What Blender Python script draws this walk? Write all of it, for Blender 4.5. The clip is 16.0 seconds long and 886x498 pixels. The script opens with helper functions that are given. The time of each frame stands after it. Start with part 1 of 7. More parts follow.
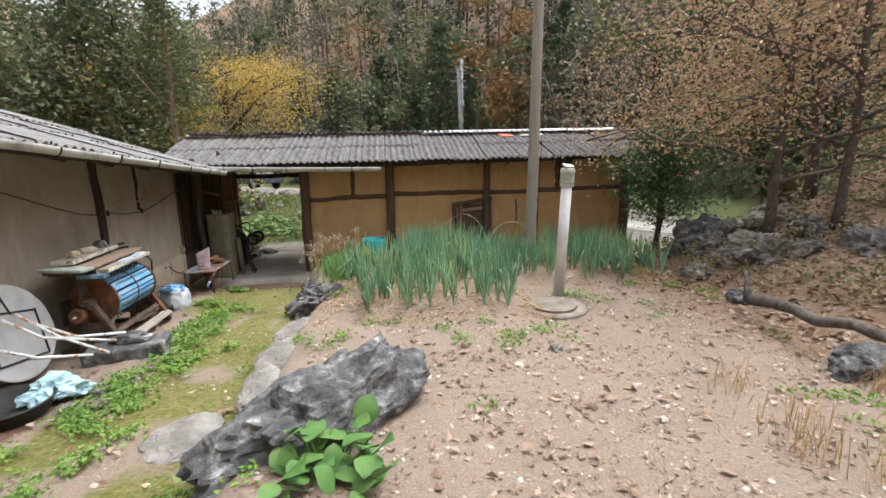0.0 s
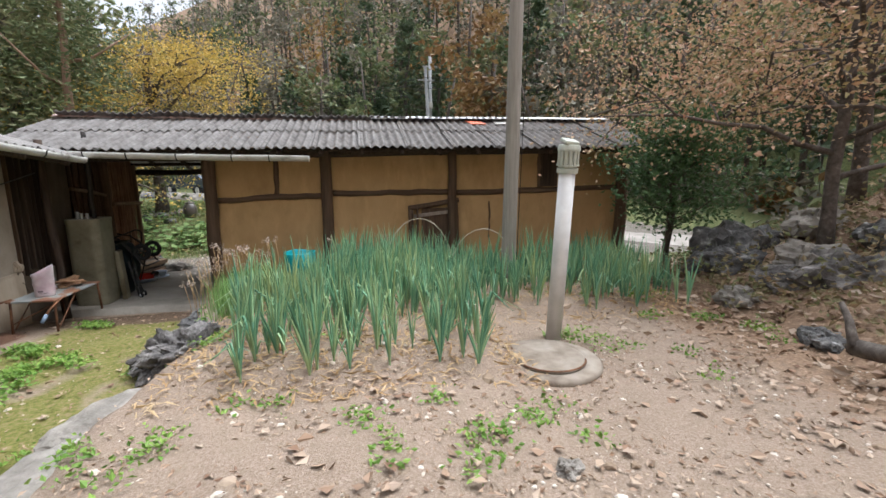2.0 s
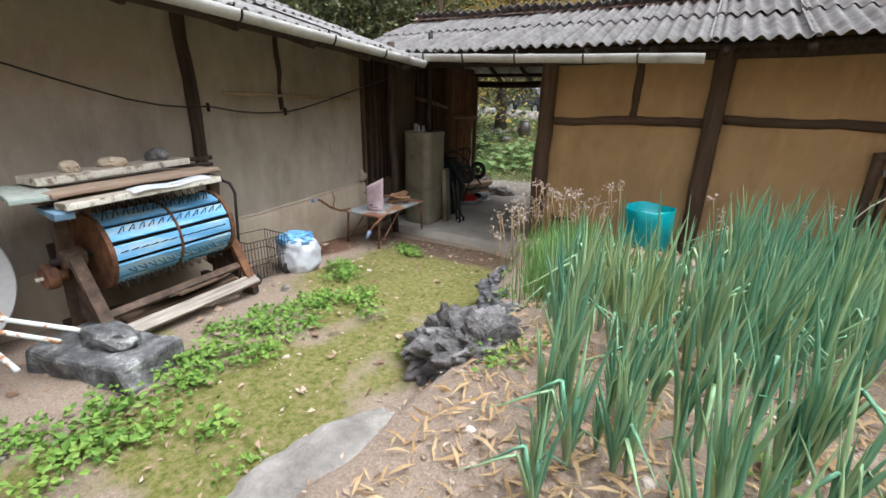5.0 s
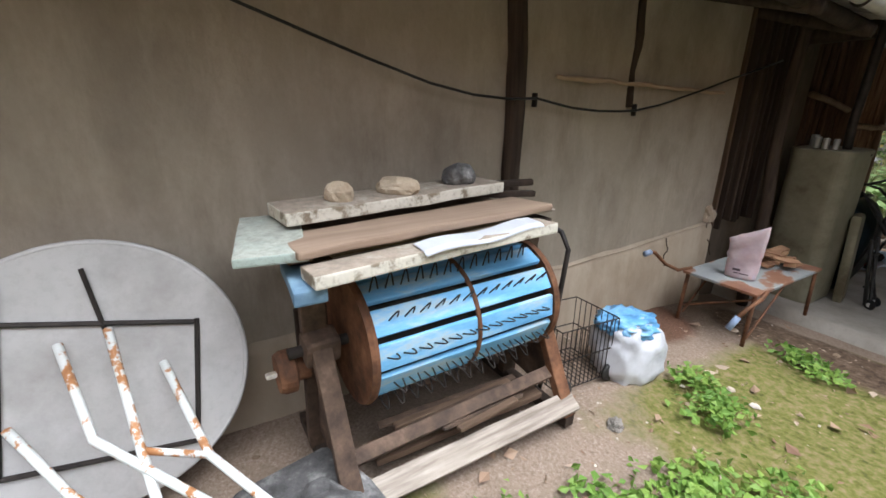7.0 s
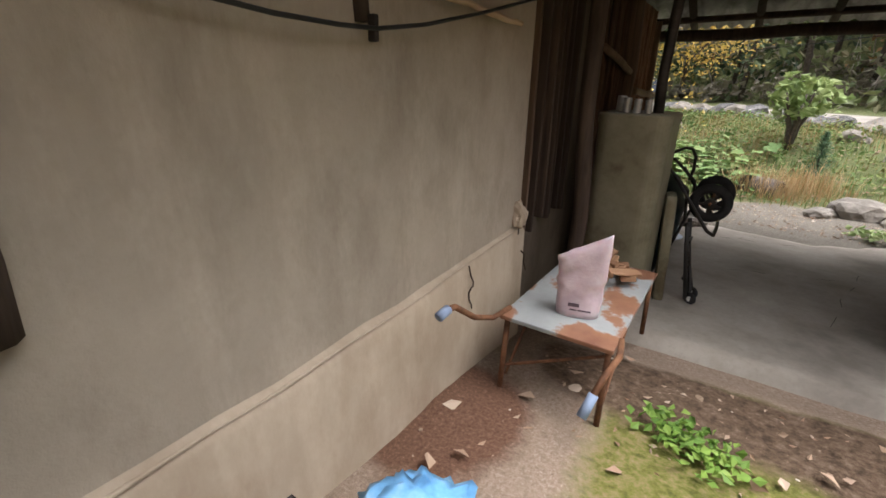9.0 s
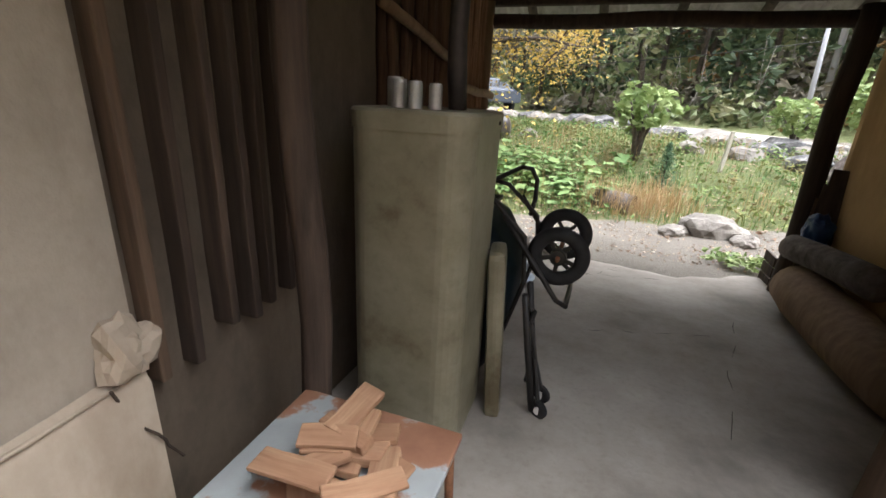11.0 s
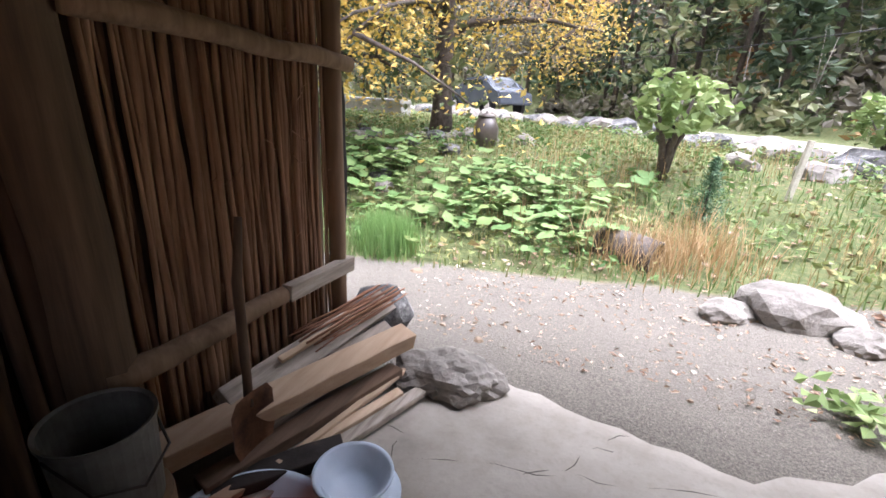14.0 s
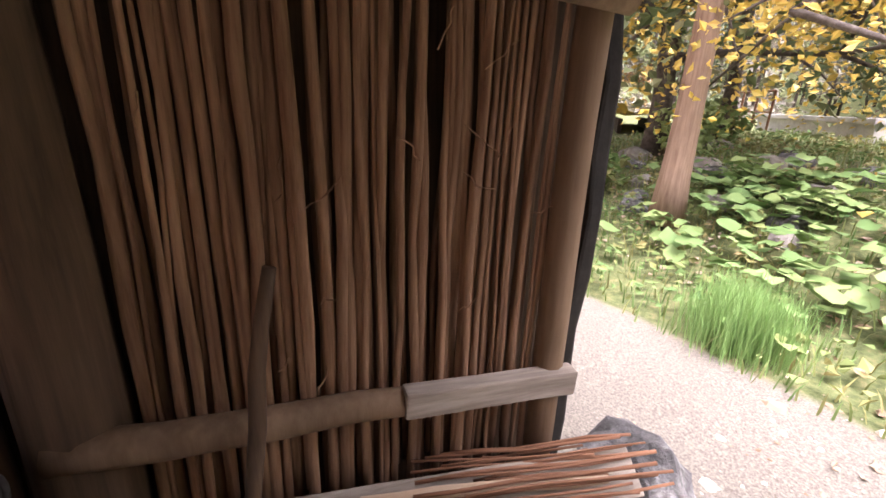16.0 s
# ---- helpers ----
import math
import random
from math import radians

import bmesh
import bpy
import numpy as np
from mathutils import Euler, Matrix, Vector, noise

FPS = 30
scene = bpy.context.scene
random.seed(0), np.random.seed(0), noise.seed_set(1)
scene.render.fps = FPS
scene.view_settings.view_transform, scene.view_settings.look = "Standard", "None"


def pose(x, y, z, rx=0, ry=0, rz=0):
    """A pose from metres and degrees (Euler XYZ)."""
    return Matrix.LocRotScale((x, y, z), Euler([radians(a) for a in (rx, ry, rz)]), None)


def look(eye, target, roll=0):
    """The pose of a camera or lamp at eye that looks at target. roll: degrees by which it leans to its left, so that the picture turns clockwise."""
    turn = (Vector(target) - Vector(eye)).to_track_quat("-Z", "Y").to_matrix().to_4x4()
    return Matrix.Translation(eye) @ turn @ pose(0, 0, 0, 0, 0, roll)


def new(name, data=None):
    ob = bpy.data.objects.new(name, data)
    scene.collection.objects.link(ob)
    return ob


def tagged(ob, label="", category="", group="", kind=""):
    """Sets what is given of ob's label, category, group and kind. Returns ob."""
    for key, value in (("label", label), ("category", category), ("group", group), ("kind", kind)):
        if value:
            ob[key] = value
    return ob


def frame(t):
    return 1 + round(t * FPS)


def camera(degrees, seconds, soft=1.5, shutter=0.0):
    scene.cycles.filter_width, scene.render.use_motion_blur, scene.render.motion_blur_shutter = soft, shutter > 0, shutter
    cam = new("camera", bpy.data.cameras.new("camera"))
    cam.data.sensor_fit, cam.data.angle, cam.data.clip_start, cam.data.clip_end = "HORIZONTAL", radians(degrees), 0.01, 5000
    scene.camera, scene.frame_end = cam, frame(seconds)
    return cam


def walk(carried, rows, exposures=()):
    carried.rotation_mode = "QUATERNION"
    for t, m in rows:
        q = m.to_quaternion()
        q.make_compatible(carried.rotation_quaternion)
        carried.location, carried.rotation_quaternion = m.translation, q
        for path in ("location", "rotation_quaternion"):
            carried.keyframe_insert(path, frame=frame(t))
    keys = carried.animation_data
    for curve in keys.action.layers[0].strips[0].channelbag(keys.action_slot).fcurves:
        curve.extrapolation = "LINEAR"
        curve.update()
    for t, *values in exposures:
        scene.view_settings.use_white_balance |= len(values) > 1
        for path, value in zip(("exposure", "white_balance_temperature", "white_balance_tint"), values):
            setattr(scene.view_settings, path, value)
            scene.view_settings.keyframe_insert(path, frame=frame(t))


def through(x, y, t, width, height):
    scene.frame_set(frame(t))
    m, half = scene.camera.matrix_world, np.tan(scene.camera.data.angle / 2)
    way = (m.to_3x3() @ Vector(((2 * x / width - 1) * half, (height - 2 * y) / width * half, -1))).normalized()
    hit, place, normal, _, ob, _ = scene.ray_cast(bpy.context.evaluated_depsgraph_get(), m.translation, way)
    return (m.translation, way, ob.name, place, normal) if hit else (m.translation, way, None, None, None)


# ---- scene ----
YARD_PATH = [
    (0, (0.038, 0.047, 1.841), (0.269, 1.994, 1.447), -0.9),
    (0.5, (0.127, 0.489, 1.710), (0.373, 2.428, 1.287), -1.1),
    (1, (0.266, 0.938, 1.633), (0.537, 2.878, 1.228), -0.7),
    (1.5, (0.482, 1.508, 1.561), (0.791, 3.448, 1.184), -0.3),
    (2, (0.622, 2.124, 1.489), (0.978, 4.062, 1.143), -0.3),
    (2.5, (0.734, 2.585, 1.480), (1.157, 4.512, 1.149), 0.1),
    (3, (0.759, 3.081, 1.450), (1.232, 4.991, 1.092), 0.3),
    (3.5, (0.741, 3.498, 1.472), (1.099, 5.411, 1.011), 0.5),
    (4, (0.643, 3.790, 1.447), (0.685, 5.704, 0.869), 0.4),
    (4.5, (0.310, 3.958, 1.390), (-0.130, 5.804, 0.760), 0.5),
    (5, (-0.007, 4.167, 1.370), (-0.934, 5.805, 0.694), 1.2),
    (5.2, (-0.156, 4.275, 1.350), (-1.262, 5.802, 0.684), 1.3),
]
PATH = [
    (6.2, -1.240, 4.700, 1.290, 69.60, -0.50, 56.50),
    (7.3, -2.090, 5.080, 1.170, 71.00, -0.50, 59.50),
    (7.5, -2.195, 5.191, 1.140, 71.00, -0.40, 57.93),
    (8, -2.467, 5.552, 1.027, 70.40, 0.10, 50.23),
    (8.5, -2.740, 6.010, 1.013, 69.60, 0.00, 42.33),
    (9, -2.886, 6.477, 0.985, 69.20, -0.90, 34.23),
    (9.5, -2.961, 6.911, 0.949, 68.90, -1.80, 27.63),
    (10, -2.998, 7.355, 0.928, 69.50, -2.70, 23.13),
    (11.2, -2.900, 8.340, 0.850, 70.80, -2.75, 19.00),
    (12.5, -2.749, 9.409, 0.766, 72.00, -2.80, 17.43),
    (13, -2.706, 9.824, 0.780, 72.40, -2.70, 16.73),
    (13.5, -2.741, 10.284, 0.773, 72.40, -2.80, 18.33),
    (14, -2.747, 10.669, 0.759, 71.10, -2.90, 22.43),
    (14.5, -2.845, 11.092, 0.688, 69.40, -3.50, 32.93),
    (15, -2.938, 11.382, 0.653, 68.70, -3.80, 47.83),
    (15.5, -3.026, 11.555, 0.632, 68.80, -3.70, 63.03),
    (16, -3.073, 11.769, 0.660, 71.30, -2.30, 72.13),
]
cam = camera(90.3, 16.0, soft=1.6)
EXPOSURES = [(0, 1.35, 6100, 10), (2.5, 1.4, 5950, 9), (4, 1.5, 5900, 9), (5.2, 1.5, 5900, 9), (7.5, 1.5, 5950, 11), (8.2, 1.65, 6050, 10), (8.6, 1.5, 6450, 14), (9.4, 2.1, 6300, 13), (10, 2.25, 6250, 11), (12.5, 2.65, 5650, 16), (13, 2.8, 5600, 17), (13.5, 2.75, 5650, 18), (14.5, 2.6, 5950, 22), (15, 2.65, 6100, 25), (16, 3.1, 6350, 28)]
walk(cam, [(t, look(eye, target, roll)) for t, eye, target, roll in YARD_PATH] + [(row[0], pose(*row[1:])) for row in PATH], EXPOSURES)

# ---- world and sun: a bright overcast autumn day ----
world = bpy.data.worlds.new("sky")
scene.world = world
world.use_nodes = True
wn = world.node_tree.nodes
sky = wn.new("ShaderNodeTexSky")
sky.sky_type, sky.sun_disc = "NISHITA", False
sky.sun_elevation, sky.sun_rotation = radians(71), radians(73)
sky.air_density, sky.dust_density, sky.ozone_density = 1.0, 6.0, 1.0
soften = wn.new("ShaderNodeHueSaturation")
soften.inputs["Saturation"].default_value = 0.15
world.node_tree.links.new(sky.outputs[0], soften.inputs["Color"])
world.node_tree.links.new(soften.outputs[0], wn["Background"].inputs["Color"])
wn["Background"].inputs["Strength"].default_value = 0.125
sun_data = bpy.data.lights.new("sun", "SUN")
sun_data.energy, sun_data.angle, sun_data.color = 0.95, radians(60), (1.0, 0.98, 0.95)
sun = new("sun", sun_data)
sun.matrix_world = look((8, 2.5, 25), (0, 0, 0))

# ---- materials ----
def ramp_stops(node, stops):
    el = node.color_ramp.elements
    while len(el) < len(stops):
        el.new(0.5)
    for e, (p, c) in zip(el, stops):
        e.position, e.color = p, (*c, 1)


class Mat:
    """A small builder for a principled material."""
    def __init__(self, name, rough=0.8, metal=0.0, spec=0.4):
        self.m = bpy.data.materials.new(name)
        self.m.use_nodes = True
        self.t = self.m.node_tree
        self.p = self.t.nodes["Principled BSDF"]
        self.p.inputs["Roughness"].default_value = rough
        self.p.inputs["Metallic"].default_value = metal
        self.p.inputs["Specular IOR Level"].default_value = spec
        self.co = self.t.nodes.new("ShaderNodeTexCoord").outputs["Object"]
        self.geo = self.t.nodes.new("ShaderNodeNewGeometry")

    def node(self, kind, **kw):
        n = self.t.nodes.new(kind)
        for k, v in kw.items():
            n.inputs[k.replace("_", " ")].default_value = v
        return n

    def link(self, a, b):
        self.t.links.new(a, b)

    def scaled(self, s, world_space=False):
        n = self.node("ShaderNodeMapping")
        n.inputs["Scale"].default_value = s if hasattr(s, "__len__") else (s, s, s)
        self.link(self.geo.outputs["Position"] if world_space else self.co, n.inputs["Vector"])
        return n.outputs[0]

    def noise(self, scale, detail=5, rough=0.6, stretch=(1, 1, 1), world_space=False):
        n = self.node("ShaderNodeTexNoise", Scale=scale, Detail=detail, Roughness=rough)
        self.link(self.scaled(stretch, world_space), n.inputs["Vector"])
        return n.outputs[0]

    def ramp(self, fac, *stops):
        r = self.node("ShaderNodeValToRGB")
        ramp_stops(r, stops)
        self.link(fac, r.inputs[0])
        return r.outputs[0]

    def mask(self, fac, lo, hi):
        r = self.node("ShaderNodeMapRange")
        r.inputs["From Min"].default_value, r.inputs["From Max"].default_value = lo, hi
        self.link(fac, r.inputs["Value"])
        return r.outputs[0]

    def mix(self, fac, a, b, mode="MIX"):
        n = self.t.nodes.new("ShaderNodeMix")
        n.data_type, n.blend_type = "RGBA", mode
        for sock, v in ((n.inputs[0], fac), (n.inputs[6], a), (n.inputs[7], b)):
            if isinstance(v, (int, float)):
                sock.default_value = v
            elif isinstance(v, tuple):
                sock.default_value = (*v, 1)
            else:
                self.link(v, sock)
        return n.outputs[2]

    def mul(self, a, b):
        n = self.node("ShaderNodeMath")
        n.operation = "MULTIPLY"
        for sock, v in zip(n.inputs, (a, b)):
            if isinstance(v, (int, float)):
                sock.default_value = v
            else:
                self.link(v, sock)
        return n.outputs[0]

    def attr(self, name):
        n = self.node("ShaderNodeAttribute")
        n.attribute_name = name
        return n.outputs["Fac"]

    def island(self):
        return self.geo.outputs["Random Per Island"]

    def object_random(self):
        return self.node("ShaderNodeObjectInfo").outputs["Random"]

    def color(self, c):
        if isinstance(c, tuple):
            self.p.inputs["Base Color"].default_value = (*c, 1)
        else:
            self.link(c, self.p.inputs["Base Color"])
        return self

    def bump(self, height, strength=0.4, distance=0.01):
        n = self.node("ShaderNodeBump", Strength=strength, Distance=distance)
        self.link(height, n.inputs["Height"])
        self.link(n.outputs[0], self.p.inputs["Normal"])
        return self

    def rough(self, fac, lo, hi):
        r = self.node("ShaderNodeMapRange")
        r.inputs["To Min"].default_value, r.inputs["To Max"].default_value = lo, hi
        self.link(fac, r.inputs["Value"])
        self.link(r.outputs[0], self.p.inputs["Roughness"])
        return self


def plaster(name, base, dark, stain, bump=0.35):
    m = Mat(name, 0.93, spec=0.2)
    big = m.noise(0.9, 6, 0.65)
    fine = m.noise(38, 4, 0.7)
    streak = m.noise(2.6, 6, 0.7, (1.0, 1.0, 0.55))
    c = m.mix(m.mask(big, 0.35, 0.7), base, dark)
    c = m.mix(m.mul(m.mask(streak, 0.48, 0.72), 0.6), c, stain)
    c = m.mix(m.mul(m.mask(m.noise(4.5, 6, 0.7, (1.0, 1.0, 0.3)), 0.5, 0.68), 0.45), c, tuple(min(1, 1.25 * v) for v in base))
    c = m.mix(m.mul(m.mask(fine, 0.45, 0.75), 0.25), c, dark)
    m.color(c)
    both = m.mix(0.5, fine, m.noise(7, 5, 0.6))
    return m.bump(both, bump, 0.01).m


def timber(name, light, dark, grain=26, rough=0.85, along="z", bump=0.5):
    m = Mat(name, rough, spec=0.25)
    k = {"x": (0.06, 1, 1), "y": (1, 0.06, 1), "z": (1, 1, 0.06)}[along]
    g = m.noise(grain, 6, 0.65, k)
    big = m.noise(2.5, 4, 0.6)
    c = m.ramp(g, (0.3, dark), (0.7, light))
    c = m.mix(m.mul(m.mask(big, 0.4, 0.75), 0.5), c, dark)
    c = m.mix(m.mul(m.object_random(), 0.45), c, dark)
    return m.color(c).bump(g, bump, 0.006).m


def speckled(name, stops, scale, rough=0.85, metal=0.0, bump=0.3, fine=40, spec=0.3, dist=0.01):
    m = Mat(name, rough, metal, spec)
    n = m.noise(scale, 7, 0.65)
    f = m.noise(fine, 5, 0.7)
    c = m.ramp(n, *stops)
    c = m.mix(m.mul(m.mask(f, 0.5, 0.75), 0.35), c, stops[0][1])
    return m.color(c).bump(m.mix(0.4, n, f), bump, dist).m


def leafy(name, *colours, rough=0.55, patch=0.35, through=0.25):
    """Foliage: colour by leaf, and by large patches."""
    m = Mat(name, rough, spec=0.3)
    stops = [(0.08 + 0.84 * i / max(1, len(colours) - 1), c) for i, c in enumerate(colours)]
    byleaf = m.ramp(m.island(), *stops)
    bypatch = m.ramp(m.noise(patch, 3, 0.5, world_space=True), *[(0.3 + 0.4 * i / max(1, len(colours) - 1), c) for i, c in enumerate(colours)])
    m.color(m.mix(0.5, byleaf, bypatch))
    tr = m.node("ShaderNodeBsdfTranslucent")
    m.link(m.mix(0.5, byleaf, bypatch), tr.inputs["Color"])
    mx = m.node("ShaderNodeMixShader")
    mx.inputs[0].default_value = through
    out = m.t.nodes["Material Output"]
    m.link(m.p.outputs[0], mx.inputs[1])
    m.link(tr.outputs[0], mx.inputs[2])
    m.link(mx.outputs[0], out.inputs["Surface"])
    return m.m


def ground_material():
    m = Mat("soil", 0.95, spec=0.15)
    fine = m.noise(60, 6, 0.75)
    mid = m.noise(7, 6, 0.7)
    big = m.noise(0.9, 5, 0.6)
    soil = m.ramp(m.mix(0.35, fine, m.noise(150, 4, 0.8)), (0.3, (0.1, 0.072, 0.052)), (0.46, (0.235, 0.175, 0.13)), (0.56, (0.3, 0.235, 0.185)), (0.7, (0.46, 0.385, 0.315)))
    soil = m.mix(m.mul(m.mask(mid, 0.45, 0.7), 0.5), soil, (0.235, 0.185, 0.135))
    moss = m.ramp(m.noise(24, 5, 0.7), (0.3, (0.06, 0.07, 0.018)), (0.47, (0.14, 0.145, 0.035)), (0.58, (0.2, 0.165, 0.075)), (0.74, (0.27, 0.2, 0.125)))
    litter = m.ramp(m.noise(28, 5, 0.75), (0.3, (0.12, 0.08, 0.055)), (0.55, (0.26, 0.175, 0.115)), (0.72, (0.42, 0.31, 0.22)))
    grass = m.ramp(m.noise(14, 6, 0.75), (0.3, (0.04, 0.05, 0.02)), (0.5, (0.095, 0.115, 0.045)), (0.7, (0.2, 0.165, 0.085)))
    gravel = m.ramp(m.noise(85, 6, 0.8), (0.3, (0.06, 0.053, 0.043)), (0.48, (0.14, 0.126, 0.105)), (0.6, (0.21, 0.19, 0.16)), (0.72, (0.33, 0.305, 0.265)))

    def blend(c, other, name, gain=1.6):
        n = m.node("ShaderNodeMath")
        n.operation = "MULTIPLY_ADD"
        m.link(m.attr(name), n.inputs[0])
        n.inputs[1].default_value = gain
        sub = m.node("ShaderNodeMath")
        sub.operation = "SUBTRACT"
        m.link(m.mix(0.5, big, mid), sub.inputs[0])
        sub.inputs[1].default_value = 1.15
        m.link(sub.outputs[0], n.inputs[2])
        return m.mix(m.mask(n.outputs[0], -0.1, 0.25), c, other)

    c = blend(soil, moss, "moss")
    damp = m.ramp(m.noise(22, 5, 0.75), (0.32, (0.045, 0.03, 0.02)), (0.52, (0.115, 0.078, 0.052)), (0.7, (0.2, 0.15, 0.11)))
    red = m.ramp(fine, (0.3, (0.07, 0.036, 0.024)), (0.55, (0.15, 0.082, 0.053)), (0.72, (0.24, 0.155, 0.11)))
    c = blend(c, damp, "damp")
    c = blend(c, red, "red_earth")
    c = blend(c, litter, "litter")
    c = blend(c, grass, "grass")
    c = blend(c, gravel, "gravel")
    return m.color(c).bump(m.mix(0.4, fine, mid), 0.7, 0.03).m


GREY_PLASTER = plaster("grey_plaster", (0.37, 0.318, 0.255), (0.26, 0.22, 0.175), (0.165, 0.135, 0.105), 0.5)
PLINTH_PLASTER = plaster("plinth_plaster", (0.39, 0.325, 0.25), (0.31, 0.25, 0.185), (0.22, 0.155, 0.105))
YELLOW_PLASTER = plaster("yellow_earth_plaster", (0.46, 0.31, 0.155), (0.37, 0.24, 0.115), (0.27, 0.17, 0.08))
DARK_TIMBER = timber("dark_old_timber", (0.09, 0.062, 0.045), (0.025, 0.018, 0.014))
BROWN_TIMBER = timber("brown_timber", (0.17, 0.11, 0.07), (0.06, 0.04, 0.028))
BROWN_TIMBER_X = timber("brown_timber_level", (0.17, 0.11, 0.07), (0.06, 0.04, 0.028), along="x")
GREY_TIMBER = timber("weathered_timber", (0.45, 0.39, 0.33), (0.2, 0.165, 0.135))
GREY_TIMBER_Y = timber("weathered_split_timber", (0.52, 0.46, 0.39), (0.16, 0.13, 0.105), grain=34, along="y", bump=0.9)
BROWN_TIMBER_Y = timber("brown_timber_lying", (0.2, 0.13, 0.085), (0.07, 0.045, 0.03), along="y", bump=0.8)
PALE_TIMBER_Y = timber("pale_sawn_timber", (0.52, 0.40, 0.29), (0.31, 0.215, 0.14), along="y")
STICK_BARK = timber("stick_bark", (0.5, 0.31, 0.19), (0.13, 0.068, 0.04), grain=38, bump=1.0)
POLE_WOOD = timber("peeled_pole", (0.33, 0.23, 0.15), (0.14, 0.09, 0.055), grain=22)
POLE_GREY = timber("grey_pole_wood", (0.46, 0.43, 0.385), (0.22, 0.2, 0.175), grain=30)
SLATE_ROOF = speckled("asbestos_slate", ((0.25, (0.12, 0.11, 0.105)), (0.5, (0.29, 0.275, 0.265)), (0.75, (0.45, 0.435, 0.42))), 5, 0.9, fine=70)
WHITE_METAL = speckled("white_painted_metal", ((0.3, (0.2, 0.18, 0.155)), (0.45, (0.46, 0.45, 0.42)), (0.8, (0.6, 0.6, 0.58))), 3, 0.45, fine=25, bump=0.1)
RUST = speckled("rusty_iron", ((0.3, (0.05, 0.03, 0.022)), (0.5, (0.16, 0.075, 0.04)), (0.72, (0.28, 0.14, 0.075))), 9, 0.85, 0.3, fine=60)
DARK_IRON = speckled("dark_iron", ((0.3, (0.02, 0.018, 0.017)), (0.6, (0.05, 0.042, 0.038)), (0.8, (0.12, 0.07, 0.045))), 8, 0.6, 0.5, fine=60)
ROCK = speckled("lichen_rock", ((0.3, (0.045, 0.044, 0.044)), (0.5, (0.11, 0.108, 0.107)), (0.6, (0.21, 0.205, 0.2)), (0.68, (0.42, 0.42, 0.40))), 8, 0.95, bump=0.9, fine=28, dist=0.05)
PALE_ROCK = speckled("pale_rock", ((0.3, (0.11, 0.098, 0.085)), (0.5, (0.22, 0.2, 0.175)), (0.72, (0.36, 0.335, 0.3))), 4, 0.95, bump=0.8, fine=30, dist=0.04)
CONCRETE = speckled("old_concrete", ((0.3, (0.19, 0.17, 0.15)), (0.55, (0.30, 0.275, 0.245)), (0.75, (0.38, 0.355, 0.32))), 1.6, 0.9, bump=0.35, fine=45)
SOIL = ground_material()
BARK = speckled("tree_bark", ((0.3, (0.045, 0.035, 0.03)), (0.6, (0.13, 0.11, 0.095)), (0.8, (0.25, 0.22, 0.19))), 14, 0.95, bump=0.8, fine=50)
RED_BARK = timber("fibrous_red_bark", (0.36, 0.25, 0.18), (0.16, 0.1, 0.07), grain=40)

# ---- mesh helpers ----
def thing(name, label, category, at=(0, 0, 0), kind="", group="", turn=0.0):
    ob = new(name)
    ob.matrix_basis = pose(*at, 0, 0, turn)
    return tagged(ob, label, category, group, kind)


def mesh_of(name, bm, material, smooth=True):
    me = bpy.data.meshes.new(name)
    bm.to_mesh(me)
    bm.free()
    me.materials.append(material)
    if smooth:
        me.shade_smooth()
    return me


def part(name, bm, material, parent=None, label="", smooth=False):
    ob = new(name, bm if isinstance(bm, bpy.types.Mesh) else mesh_of(name, bm, material, smooth))
    ob.parent = parent
    return tagged(ob, label)


def solo(name, bm, material, label, category, kind="", group="", smooth=False):
    return tagged(part(name, bm, material, None, label, smooth), category=category, kind=kind, group=group)


def soup(name, verts, faces, material, smooth=False):
    me = bpy.data.meshes.new(name)
    me.from_pydata(np.asarray(verts).tolist(), [], np.asarray(faces).tolist() if not isinstance(faces, list) else faces)
    me.materials.append(material)
    if smooth:
        me.shade_smooth()
    return me


def add_box(bm, size, m=None, bevel=0.0, rough=0.0, cuts=0):
    """A bevelled box of that size, centred on its pose, its faces uneven by rough."""
    tmp = bmesh.new()
    bmesh.ops.create_cube(tmp, size=1)
    for v in tmp.verts:
        v.co = Vector((v.co.x * size[0], v.co.y * size[1], v.co.z * size[2]))
    if bevel:
        bmesh.ops.bevel(tmp, geom=tmp.edges[:], offset=bevel, segments=2, affect="EDGES", profile=0.6)
    if cuts:
        long = max(range(3), key=lambda i: size[i])
        edges = [e for e in tmp.edges if abs((e.verts[0].co - e.verts[1].co)[long]) > size[long] * 0.6]
        bmesh.ops.subdivide_edges(tmp, edges=edges, cuts=cuts, use_grid_fill=True)
    if rough:
        o = Vector((random.uniform(0, 50), 0, 0))
        for v in tmp.verts:
            v.co += noise.noise_vector(v.co * 6 + o) * rough
    if m is not None:
        tmp.transform(m)
    me = bpy.data.meshes.new("tmp")
    tmp.to_mesh(me)
    tmp.free()
    bm.from_mesh(me)
    bpy.data.meshes.remove(me)
    return bm


